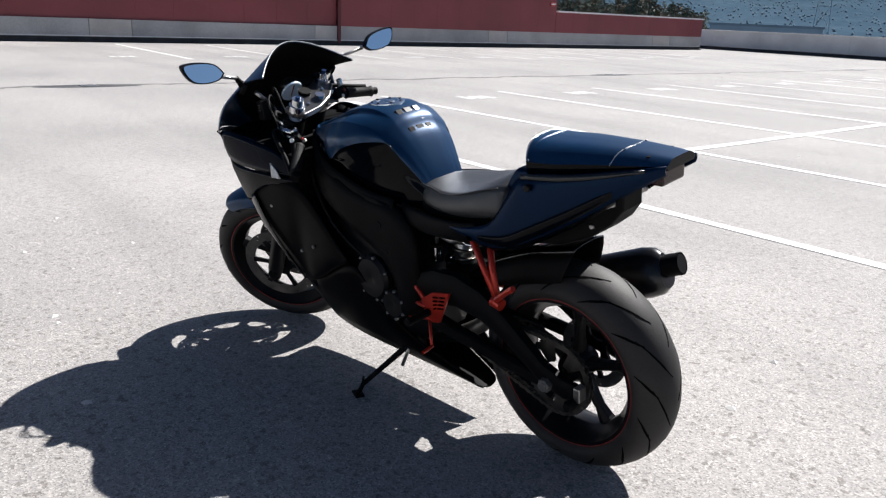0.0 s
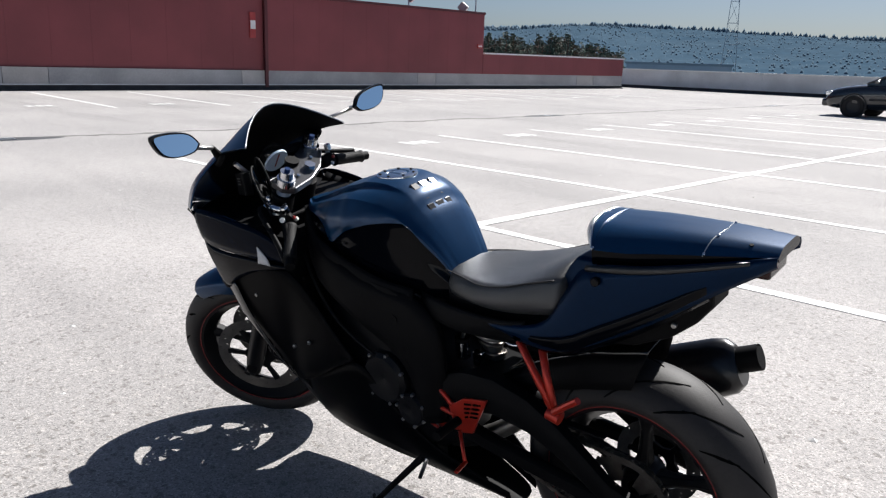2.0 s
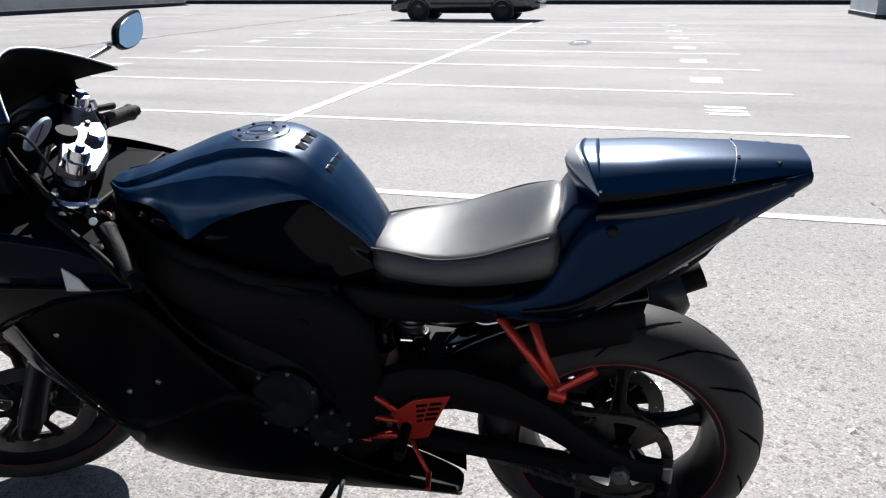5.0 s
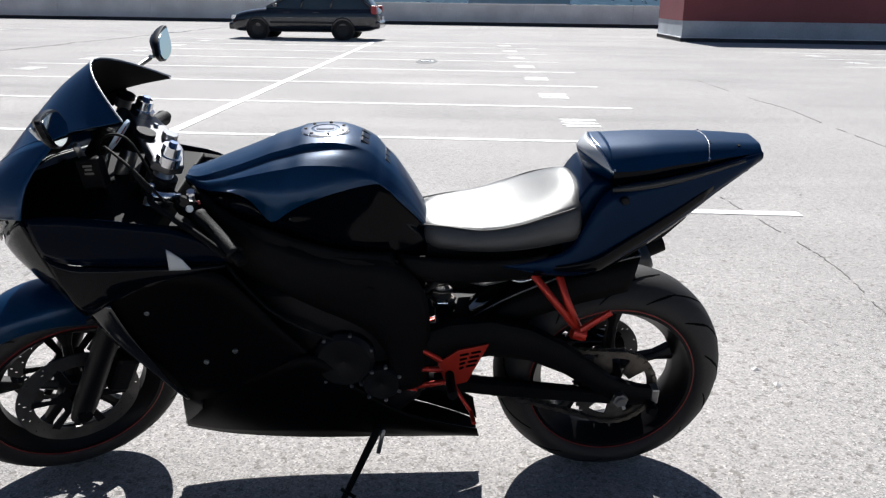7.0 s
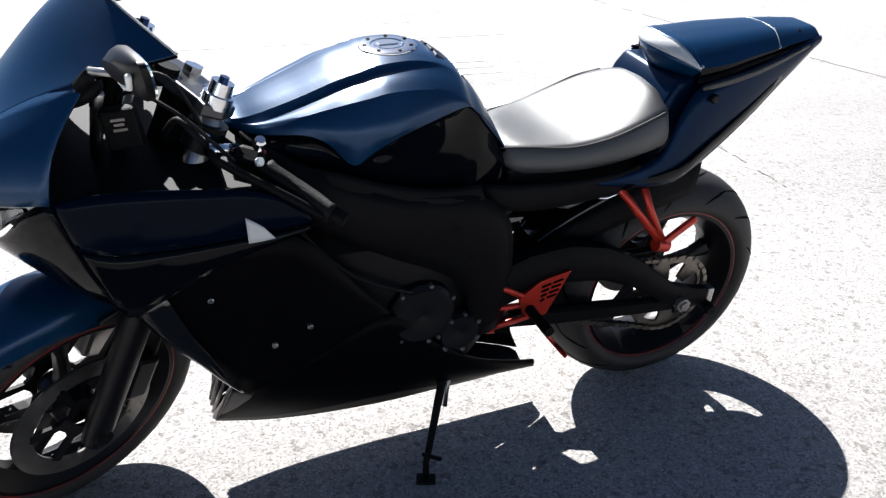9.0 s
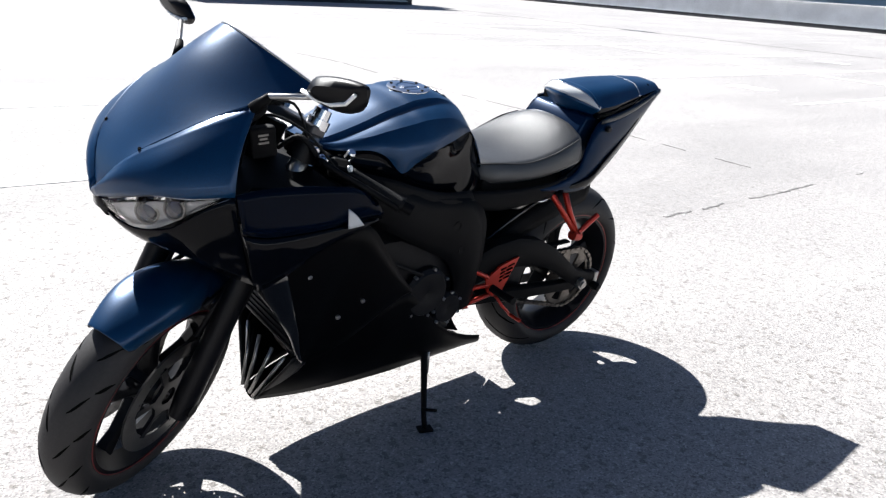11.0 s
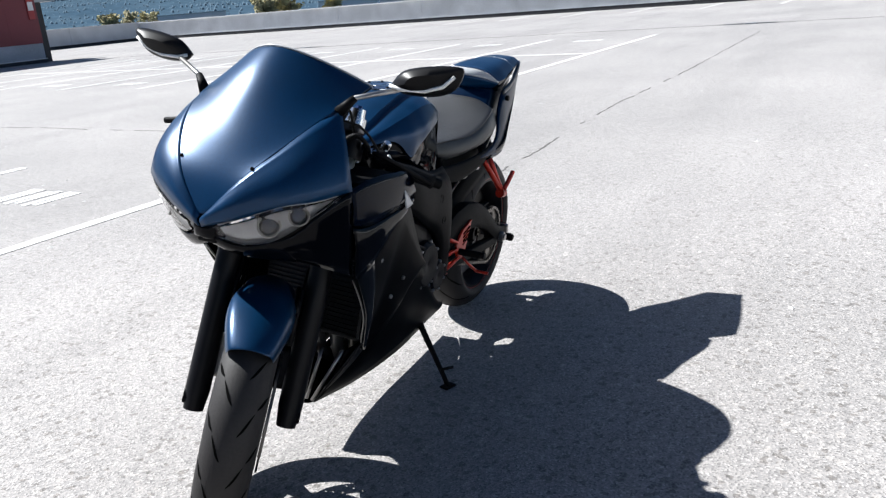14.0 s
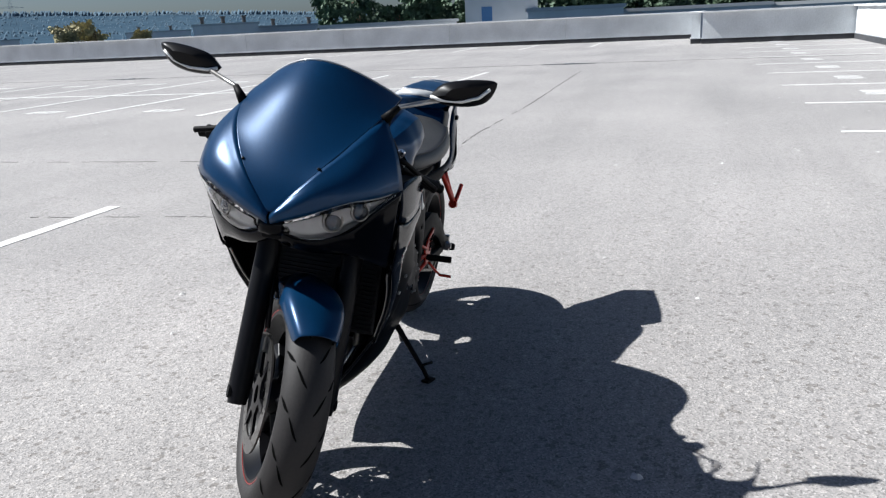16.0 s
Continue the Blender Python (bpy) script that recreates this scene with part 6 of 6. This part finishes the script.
# headlights
for s in (1, -1):
    top = [(1.516, 0.03, 0.787), (1.503, 0.085, 0.809), (1.467, 0.168, 0.842), (1.42, 0.219, 0.849), (1.372, 0.25, 0.857)]
    bot = [(1.508, 0.024, 0.767), (1.482, 0.082, 0.747), (1.452, 0.145, 0.761), (1.412, 0.207, 0.81), (1.371, 0.25, 0.853)]
    grow = lambda pts, o: [(x + o * 0.7, y + o * 0.7, z) for x, y, z in pts]
    house = part("headlight", sheet(grow(top, -0.012), grow(bot, -0.012), s, 0.0, 5, 4), M_LAMPBOWL, bike, "dark headlight with twin round lamps", True, solid=0.002)
    for f, r in ((0.45, 0.026), (0.66, 0.023)):
        T, B = spline(top, 12), spline(bot, 12)
        i = int(f * (len(T) - 1))
        p = T[i].lerp(B[i], 0.52)
        p = Vector((p.x - 0.005, s * (p.y - 0.005), p.z))
        d = Vector((0.72, s * 0.62, 0.1)).normalized()
        bm = bmesh.new()
        u = d.orthogonal().normalized()
        w = d.cross(u)
        ring = [[p + d * h + (u * math.cos(a) + w * math.sin(a)) * rr for a in (2 * math.pi * k / 24 for k in range(24))] for h, rr in ((-0.002, r), (0.004, r), (0.004, r * 0.86), (0.001, r * 0.8))]
        loft(bm, ring, caps=False)
        part("lamp_ring", bm, M_DISC, house, "grey lamp ring", True, sharp=30)
        bm = bmesh.new()
        ring = [[p + d * h + (u * math.cos(a) + w * math.sin(a)) * rr for a in (2 * math.pi * k / 20 for k in range(20))] for h, rr in ((0.0, r * 0.8), (0.005, r * 0.55), (0.0065, r * 0.1))]
        loft(bm, ring)
        part("projector_lens", bm, M_SCREEN, house, "", True)
    lens = part("lens", sheet(grow(top, 0.002), grow(bot, 0.002), s, 0.005, 5, 4), M_LENS, house, "clear headlight lens", True, solid=0.002)

# cockpit
# Added pale plates stand in for a bright patch at the fairing's edge.
for s in (1, -1):
    panel("bright_patch_plate", [(1.06, 0.252, 0.79), (1.045, 0.25, 0.778), (1.03, 0.248, 0.764)], [(1.058, 0.256, 0.742), (1.035, 0.255, 0.742), (1.012, 0.252, 0.742)], M_PAD, bike, "pale plate added for the bright patch behind the fairing's edge", s, 0.0, 0.003)
bm = bmesh.new()
loft(bm, [[Vector((x, y, z)) for x, y in ((1.08, -0.235), (1.31, -0.25), (1.4, -0.2), (1.47, -0.08), (1.47, 0.08), (1.4, 0.2), (1.31, 0.25), (1.08, 0.235))] for z in (0.79, 0.84)])
part("cockpit_tray", bm, M_PLASTIC, bike, bevel=0.006)
for s in (1, -1):
    panel("inner_cowl", [(1.29, 0.235, 0.862), (1.2, 0.236, 0.848), (1.1, 0.235, 0.838), (1.02, 0.225, 0.83)], [(1.28, 0.15, 0.8), (1.2, 0.15, 0.76), (1.1, 0.15, 0.74), (1.0, 0.14, 0.73)], M_PLASTIC, bike, "", s, 0.0, 0.005)
dash = part("instrument_panel", boxes((-0.028, 0.01, -0.09, 0.075, -0.06, 0.035), m=pose(1.235, 0, 0.975, 0, -35, 0)), M_PLASTIC, bike, "black instrument panel", bevel=0.012)
bm = bmesh.new()
lathe(bm, [(-0.031, 0.0), (-0.033, 0.034), (-0.036, 0.039), (-0.03, 0.041)], (0, 0, 0), "x", 28)
bmesh.ops.transform(bm, matrix=pose(1.235, 0.0, 0.975, 0, -35, 0) @ Matrix.Translation((0, 0.04, 0.022)), verts=bm.verts)
dial = part("rev_counter", bm, M_DIAL, dash, "round pale rev counter", True, sharp=30)
part("needle", boxes((-0.0365, -0.0345, 0.038, 0.041, 0.0, 0.05), m=pose(1.235, 0.0, 0.975, 0, -35, 0)), M_REDTAPE, dial)
part("display", boxes((-0.034, -0.03, -0.085, -0.03, -0.02, 0.03), m=pose(1.235, 0.0, 0.975, 0, -35, 0)), M_SCREEN, dash, "dark digital display", bevel=0.003)
for s in (1, -1):
    part("fairing_bracket", bar((1.28, s * 0.02, 0.83), (1.26, s * 0.1, 0.94), (1.25, s * 0.15, 0.985), r=0.008), M_STEEL, bike, "", True)
relay = part("relay_box", boxes((-0.028, 0.028, -0.014, 0.014, -0.034, 0.034), m=pose(1.225, 0.145, 0.925, 0, 8, -12)), M_PLASTIC, bike, "black relay box with a pale printed mark", bevel=0.005)
for dz, w_ in ((0.018, 0.011), (0.01, 0.008), (0.001, 0.011)):
    part("label_bar", boxes((-w_, w_, 0.014, 0.0152, dz - 0.0022, dz + 0.0022), m=pose(1.225, 0.145, 0.925, 0, 8, -12)), M_DISC, relay, "pale printed bar")
part("wiring_loom", bar(*spline([(1.16, 0.1, 0.89), (1.14, 0.15, 0.93), (1.11, 0.17, 0.9), (1.08, 0.15, 0.86)], 5), r=0.006), M_GRIP, bike, "", True)

# mirrors
for s in (1, -1):
    stalk = part("mirror", bar((1.265, s * 0.19, 1.025), (1.254, s * 0.214, 1.045), (1.211, s * 0.306, 1.07), r=0.006, n=10), M_STEEL, bike, "black mirror on a thin metal stalk", True)
    bm = bmesh.new()
    u, d = Vector((-0.86, s * 0.26, 0.44)).normalized(), Vector((0.42, s * 0.8, 0.43)).normalized()
    w = u.cross(d)
    foot = Vector((1.277, s * 0.179, 1.0))
    loft(bm, [[foot + d * h + (u * math.cos(a) * 0.04 + w * math.sin(a) * 0.018) * k for a in (2 * math.pi * i / 20 for i in range(20))] for h, k in ((-0.006, 1.0), (0.005, 1.0), (0.009, 0.93), (0.011, 0.7))])
    part("mirror_foot", bm, M_PLASTIC, stalk, "black oval rubber foot", True, sharp=50)
    part("stalk_boot", bar((1.27, s * 0.185, 1.012), (1.252, s * 0.216, 1.046), r=0.014, n=10, r_end=0.008), M_PLASTIC, stalk, "", True)
    out = [(0.0, 0.0), (0.03, 0.034), (0.085, 0.05), (0.15, 0.056), (0.172, 0.046), (0.15, 0.0), (0.1, -0.02), (0.03, -0.02)]
    out = [(p.x, p.y) for p in spline([(a, b, 0) for a, b in [(a * 0.92, b * 0.92) for a, b in out + out[:1]]], 4)[:-1]]
    tilt = 0.2 if s > 0 else -0.05
    base = Vector((1.196, s * (0.283 if s > 0 else 0.29), 1.078))
    bm = bmesh.new()
    rings = []
    for dx, k in ((-0.007, 1.0), (0.002, 1.02), (0.012, 0.86), (0.022, 0.5)):
        rings.append([base + Vector((dx - (y - 0.08) * tilt + (z - 0.014) * 0.2, s * (0.08 + (y - 0.08) * k), 0.014 + (z - 0.014) * k)) for y, z in out])
    loft(bm, rings)
    part("housing", bm, M_RIM, stalk, "black mirror housing", True, sharp=50)
    bm = bmesh.new()
    bm.faces.new([bm.verts.new(base + Vector((-0.0105 - (y - 0.08) * tilt + (z - 0.014) * 0.2, s * (0.08 + (y - 0.08) * 0.9), 0.014 + (z - 0.014) * 0.88))) for y, z in out])
    g = bmesh.ops.extrude_face_region(bm, geom=bm.faces[:])
    for v in g["geom"]:
        if isinstance(v, bmesh.types.BMVert):
            v.co.x += 0.003
    part("mirror_glass", bm, M_MIRROR, stalk, "clear mirror glass")
    part("indicator_strip", bar(*[base + Vector((0.0165 - (y - 0.08) * tilt + (z - 0.014) * 0.2, s * y, z)) for y, z in ((0.002, 0.0), (0.03, -0.007), (0.08, -0.006), (0.12, 0.008), (0.145, 0.032))], r=0.0042), M_STICKER, stalk, "pale strip under the mirror", True)

# ---- front end, turned to the left ----
GRIP_END, GRIP_AT = {1: 0.352, -1: 0.312}, {1: -0.11, -1: -0.134}
for s in (1, -1):
    leg = steered(part("fork_leg", bar(along_fork(-0.03, s * 0.113), along_fork(0.02, s * 0.113), along_fork(0.36, s * 0.113), along_fork(0.4, s * 0.113), r=[0.024, 0.03, 0.029, 0.031], n=16), M_RIM, bike, "black fork leg", True, sharp=40))
    part("stanchion", bar(along_fork(0.38, s * 0.113), along_fork(0.735, s * 0.113), r=0.0215, n=16), M_STEEL, leg, "steel stanchion", True)
    part("fork_cap", bar(along_fork(0.73, s * 0.113), along_fork(0.752, s * 0.113), along_fork(0.753, s * 0.113), along_fork(0.775, s * 0.113), r=[0.027, 0.027, 0.021, 0.02], n=16), M_CHROME, leg, "bright fork cap", sharp=30)
    part("adjuster_knob", bar(along_fork(0.774, s * 0.113), along_fork(0.784, s * 0.113), r=0.009, n=6), M_BLUEANO, leg, "blue anodised adjuster")
    part("axle_slider", bar(F_AXLE + Vector((0, s * 0.1, 0)), F_AXLE + Vector((0, s * 0.13, 0)), F_AXLE + Vector((0, s * 0.142, 0)), r=[0.016, 0.02, 0.018], n=14), M_PLASTIC, leg, "black axle slider", True, sharp=40)
    bm = bmesh.new()
    m = Matrix.Translation(along_fork(0.1, s * 0.075, -0.08)) @ Matrix.Rotation(-RAKE, 4, "Y")
    box(bm, -0.03, 0.03, -0.03, 0.03, -0.055, 0.055, m=m)
    part("brake_caliper", bm, M_STEEL if s < 0 else M_RIM, leg, "black brake caliper", bevel=0.012)
    part("brake_hose", bar(*spline([along_fork(0.14, s * 0.09, -0.1), along_fork(0.28, s * 0.12, -0.06), along_fork(0.45, s * 0.12, -0.02), along_fork(0.58, s * 0.05, 0.04)], 5), r=0.0045), M_GRIP, leg, "", True)
    cl = steered(part("clip_on_bar", bar(along_fork(0.68, s * 0.1), along_fork(0.675, s * 0.16, -0.02), along_fork(0.655, s * GRIP_END[s], GRIP_AT[s]), r=0.011, n=12), M_PLASTIC, bike, "black clip-on handlebar", True))
    part("bar_clamp", bar(along_fork(0.65, s * 0.113), along_fork(0.7, s * 0.113), r=0.034, n=18), M_RIM, cl, "", True, sharp=40)
    g0, g1 = along_fork(0.664, s * 0.215, -0.062), along_fork(0.655, s * (GRIP_END[s] - 0.005), GRIP_AT[s] + 0.003)
    part("grip", bar(g0, g0.lerp(g1, 0.05), g0.lerp(g1, 0.93), g1, r=[0.021, 0.0185, 0.018, 0.021], n=14), M_GRIP, cl, "black rubber grip", True)
    part("bar_end", bar(g1, g1 + (g1 - g0).normalized() * 0.025, r=0.014, n=12), M_PLASTIC, cl, "black bar end weight", True, sharp=40)
    sw0 = along_fork(0.669, s * 0.19, -0.043)
    bm = bmesh.new()
    box(bm, -0.019, 0.019, -0.024, 0.024, -0.02, 0.02, m=Matrix.Translation(sw0) @ pose(0, 0, 0, 0, 24, s * 30))
    part("switch_block", bm, M_PLASTIC, cl, "black switch block", bevel=0.009)
    part("lever", bar(*spline([along_fork(0.675, s * 0.17, 0.03), along_fork(0.67, s * 0.2, 0.035), along_fork(0.655, s * 0.29, -0.05), along_fork(0.645, s * 0.345, -0.095)], 5), r=0.0065, r_end=0.0085), M_FRAME, cl, "dark metal lever", True)
    part("perch", bar(along_fork(0.675, s * 0.165, -0.03), along_fork(0.675, s * 0.168, 0.035), r=0.012), M_CHROME, cl, "", True)
    bolt("horn_button", sw0 + Vector((0.002, s * 0.024, 0.012)), (-0.1, s * 0.8, 0.5), 0.008, 0.008, M_STICKER, cl, "pale round button")
    bolt("pinch_bolt", along_fork(0.686, s * 0.142, 0.03), (0.3, s, 0.2), 0.01, 0.014, M_CHROME, cl, "bright clamp bolt")
    bolt("lever_pivot", along_fork(0.7, s * 0.2, -0.04), (0.1, s * 0.3, 1.0), 0.011, 0.022, M_CHROME, cl, "bright pivot bolt")
    for o in (-0.018, 0.018):
        bolt("clamp_bolt", along_fork(0.665 + o, s * 0.132, -0.012), (-0.4, s, 0.1), 0.0055, 0.012, M_CHROME, cl)
    bolt("switch_button", sw0 + Vector((-0.02, s * 0.005, 0.008)), (-1, 0, 0.3), 0.005, 0.008, M_REDTAPE, cl)
    bolt("switch_button", sw0 + Vector((-0.02, -s * 0.012, -0.006)), (-1, 0, 0.3), 0.006, 0.007, M_STICKER, cl)
res = steered(part("brake_reservoir", bar(along_fork(0.715, -0.19, 0.02), along_fork(0.74, -0.19, 0.02), r=0.02, n=16), M_STEEL, bike, "metal fluid reservoir", True, sharp=40))
part("reservoir_cap", bar(along_fork(0.74, -0.19, 0.02), along_fork(0.75, -0.19, 0.02), r=0.022, n=16), M_PLASTIC, res, "", True, sharp=40)
part("reservoir_bracket", bar(along_fork(0.715, -0.19, 0.02), along_fork(0.68, -0.175, 0.0), r=0.006), M_STEEL, res, "", True)
for d, th in ((0.725, 0.022), (0.5, 0.03)):
    bm = bmesh.new()
    m = Matrix.Translation(along_fork(d)) @ Matrix.Rotation(-RAKE, 4, "Y")
    pts = [(0.03, 0.1), (0.036, 0.125), (0.0, 0.14), (-0.036, 0.125), (-0.06, 0.04), (-0.06, -0.04), (-0.036, -0.125), (0.0, -0.14), (0.036, -0.125), (0.03, -0.1)]
    loft(bm, [[m @ Vector((x, y, z)) for x, y in pts] for z in (-th / 2, th / 2)])
    yoke = steered(part("yoke", bm, M_YOKE if d > 0.6 else M_PLASTIC, bike, "dark alloy fork yoke" if d > 0.6 else "dark fork yoke", bevel=0.004))
    if d > 0.6:
        part("steering_nut", bar(along_fork(d + 0.01, 0, -0.035), along_fork(d + 0.028, 0, -0.035), r=0.018, n=6), M_CHROME, yoke, "bright steering nut")
        for y_ in (0.06, -0.06):
            bolt("yoke_bolt", along_fork(d + 0.008, y_, -0.02), STEER_AXIS, 0.006, 0.01, M_CHROME, yoke)
        part("key_barrel", bar(along_fork(d + 0.01, 0, 0.02), along_fork(d + 0.022, 0, 0.02), r=0.022, n=18), M_PLASTIC, yoke, "", True, sharp=30)
part("head_tube", bar(STEER_AT + STEER_AXIS * 0.5, STEER_AT + STEER_AXIS * 0.7, r=0.035, n=16), M_FRAME, bike, "", True, sharp=40)
for k, (y, f) in enumerate(((0.06, 0.05), (-0.05, 0.06), (0.09, 0.03), (-0.1, 0.02))):
    steered(part("control_cable", bar(*spline([along_fork(0.67, y * 2.2, 0.0), along_fork(0.76 - 0.02 * k, y * 1.4, 0.09), along_fork(0.7, y * 0.4, 0.12), along_fork(0.55, y * 0.2, 0.05)], 6), r=0.0032, n=6), M_GRIP, bike, "", True))

# front mudguard
bm = bmesh.new()
rings = []
for k in range(15):
    a = radians(57 + 89 * k / 14)
    er = Vector((math.cos(a), 0, math.sin(a)))
    r = 0.324
    wid = 0.05 + 0.026 * math.sin(math.pi * min(1, k / 9)) if k < 10 else 0.066
    drop = 0.035 + 0.035 * math.exp(-((k - 8) / 3.0) ** 2)
    rings.append([F_AXLE + er * (r - d) + Vector((0, y, 0)) for y, d in ((-wid, drop + 0.02), (-wid * 0.98, drop * 0.5), (-wid * 0.7, 0.008), (0, -0.006), (wid * 0.7, 0.008), (wid * 0.98, drop * 0.5), (wid, drop + 0.02))])
loft(bm, rings, closed=False)
guard = steered(part("front_mudguard", bm, M_SATIN, bike, "dark blue front mudguard", True, 2, solid=0.004))
for s in (1, -1):
    part("mudguard_stay", bar(along_fork(0.17, s * 0.078, 0.02), along_fork(0.3, s * 0.082, -0.01), along_fork(0.36, s * 0.085, -0.02), r=0.007), M_RIM, guard, "", True)
    part("tab", bar(F_AXLE + Vector((-0.17, s * 0.07, 0.26)), F_AXLE + Vector((-0.06, s * 0.075, 0.25)), r=0.006), M_RIM, guard, "", True)


# ---- the parked estate car ----
M_CARPAINT = material("dark_blue_grey_car_paint", (0.014, 0.017, 0.024), 0.2, metal=0.3, vary=0.1, scale=3, coat=0.9)
M_CARGLASS = material("dark_car_glass", (0.05, 0.075, 0.085), 0.05, coat=0.5, spec=0.8)
M_CARTRIM = material("black_car_trim", (0.02, 0.02, 0.021), 0.6)


def estate_car(x, y, turn):
    top = tagged(empty("car", pose(x, y, 0, 0, 0, turn)), "dark blue-grey estate car parked on the roof deck", "car")
    # stations along x: half width, sill, belt line, roof, half roof width
    prof = [(2.36, 0.55, 0.32, 0.56, 0.60), (2.28, 0.74, 0.25, 0.70, 0.74), (2.0, 0.84, 0.22, 0.82, 0.86), (1.5, 0.87, 0.22, 0.9, 0.94), (1.1, 0.875, 0.22, 0.95, 0.99)]
    bm = bmesh.new()
    rings = []
    for px, w, z0, z1, z2 in prof + [(0.4, 0.88, 0.22, 0.96, 1.0), (-0.6, 0.885, 0.22, 0.97, 1.01), (-1.5, 0.88, 0.23, 0.99, 1.03), (-2.0, 0.86, 0.26, 1.0, 1.04), (-2.3, 0.8, 0.32, 0.98, 1.02), (-2.4, 0.7, 0.4, 0.9, 0.94)]:
        rings.append([Vector((px, a * w, z)) for a, z in ((0, z2), (0.7, z2 - 0.01), (0.96, z1 - 0.03), (1.0, z1 - 0.18), (1.0, (z0 + z1) / 2 - 0.05), (0.96, z0 + 0.05), (0.8, z0), (0, z0 - 0.02), (-0.8, z0), (-0.96, z0 + 0.05), (-1.0, (z0 + z1) / 2 - 0.05), (-1.0, z1 - 0.18), (-0.96, z1 - 0.03), (-0.7, z2 - 0.01))])
    loft(bm, rings)
    body = part("body", bm, M_CARPAINT, top, "dark blue-grey car body", True, 1)
    roofs = [(1.15, 0.72, 0.98), (0.75, 0.66, 1.2), (0.3, 0.6, 1.4), (-0.2, 0.59, 1.46), (-1.0, 0.585, 1.45), (-1.7, 0.57, 1.41), (-2.0, 0.56, 1.35), (-2.25, 0.62, 1.0)]
    bm = bmesh.new()
    loft(bm, [[Vector((px, a * w, z)) for a, w, z in ((1, 0.78, 0.94), (1, w + 0.02, max(0.96, z - 0.06)), (0.8, w, z), (0, w, z + 0.015), (-0.8, w, z), (-1, w + 0.02, max(0.96, z - 0.06)), (-1, 0.78, 0.94))] for px, w, z in roofs])
    part("cabin", bm, M_CARGLASS, top, "dark glazed cabin", True, 0, sharp=50)
    bm = bmesh.new()
    loft(bm, [[Vector((px, a * (w + 0.012), z + dz)) for a, dz in ((1, -0.045), (0.82, 0.006), (0, 0.022), (-0.82, 0.006), (-1, -0.045))] for px, w, z in roofs[2:7]], closed=False)
    part("roof", bm, M_CARPAINT, top, "", True, 1, solid=0.012)
    for s in (1, -1):
        for a, b in (((1.15, 0.745, 0.97), (0.28, 0.625, 1.39)), ((0.02, 0.8, 0.96), (-0.06, 0.625, 1.42)), ((-0.92, 0.8, 0.97), (-0.98, 0.62, 1.42)), ((-2.22, 0.74, 0.98), (-1.72, 0.6, 1.38))):
            part("pillar", bar((a[0], s * a[1], a[2]), (b[0], s * b[1], b[2]), r=0.035), M_CARPAINT, body, "", True)
        part("roof_rail", bar((0.25, s * 0.57, 1.43), (0.15, s * 0.57, 1.49), (-1.55, s * 0.55, 1.485), (-1.65, s * 0.55, 1.43), r=0.02), M_FLASH, top, "bright roof rail", True)
        part("door_mirror", boxes((0.72, 0.86, s * 0.98 - 0.09, s * 0.98 + 0.09, 0.98, 1.1)), M_CARPAINT, body, bevel=0.03)
        part("headlamp", boxes((2.1, 2.3, s * 0.62 - 0.13, s * 0.62 + 0.13, 0.6, 0.74)), M_REFLECTOR, body, "clear headlamp", bevel=0.03)
        part("tail_lamp", boxes((-2.36, -2.18, s * 0.74 - 0.08, s * 0.74 + 0.08, 0.8, 1.06)), M_SIGN_RED, body, "red tail lamp", bevel=0.03)
        for dx in (0.45, -0.45):
            part("door_handle", boxes((dx - 0.1, dx + 0.1, s * 0.885 - 0.012, s * 0.885 + 0.018, 0.82, 0.85)), M_CARPAINT, body, bevel=0.01)
        part("side_moulding", boxes((-1.0, 1.0, s * 0.888 - 0.01, s * 0.888 + 0.014, 0.5, 0.56)), M_CARTRIM, body, bevel=0.01)
        for wx in (1.42, -1.3):
            bm = bmesh.new()
            lathe(bm, [(-0.1, 0.2), (-0.1, 0.29), (-0.07, 0.318), (0.07, 0.318), (0.1, 0.29), (0.1, 0.2)], (wx, s * 0.79, 0.318), "y", 32, loop=True)
            wh = part("wheel", bm, M_RUBBER, top, "black car tyre", True, sharp=40)
            bm = bmesh.new()
            lathe(bm, [(s * 0.06, 0.205), (s * 0.09, 0.2), (s * 0.07, 0.18), (s * 0.05, 0.05), (s * 0.06, 0.0)], (wx, s * 0.79, 0.318), "y", 24)
            part("hub_cap", bm, M_CARTRIM, wh, "dark hub cap", True, sharp=30)
            bm = bmesh.new()
            lathe(bm, [(s * 0.8, 0.37), (s * 0.885, 0.37), (s * 0.885, 0.33), (s * 0.8, 0.33)], (wx, 0, 0.33), "y", 32, loop=True)
            part("wheel_arch", bm, M_CARTRIM, body, "", True, sharp=30)
    part("front_bumper", boxes((2.2, 2.4, -0.7, 0.7, 0.28, 0.5)), M_CARPAINT, body, bevel=0.06)
    part("rear_bumper", boxes((-2.46, -2.25, -0.74, 0.74, 0.36, 0.6)), M_CARPAINT, body, bevel=0.06)
    part("tailgate_strip", boxes((-2.475, -2.462, -0.26, 0.26, 0.62, 0.73)), M_STICKER, body, "pale blank strip on the tailgate")
    return top


estate_car(6.18, -24.6, 0)
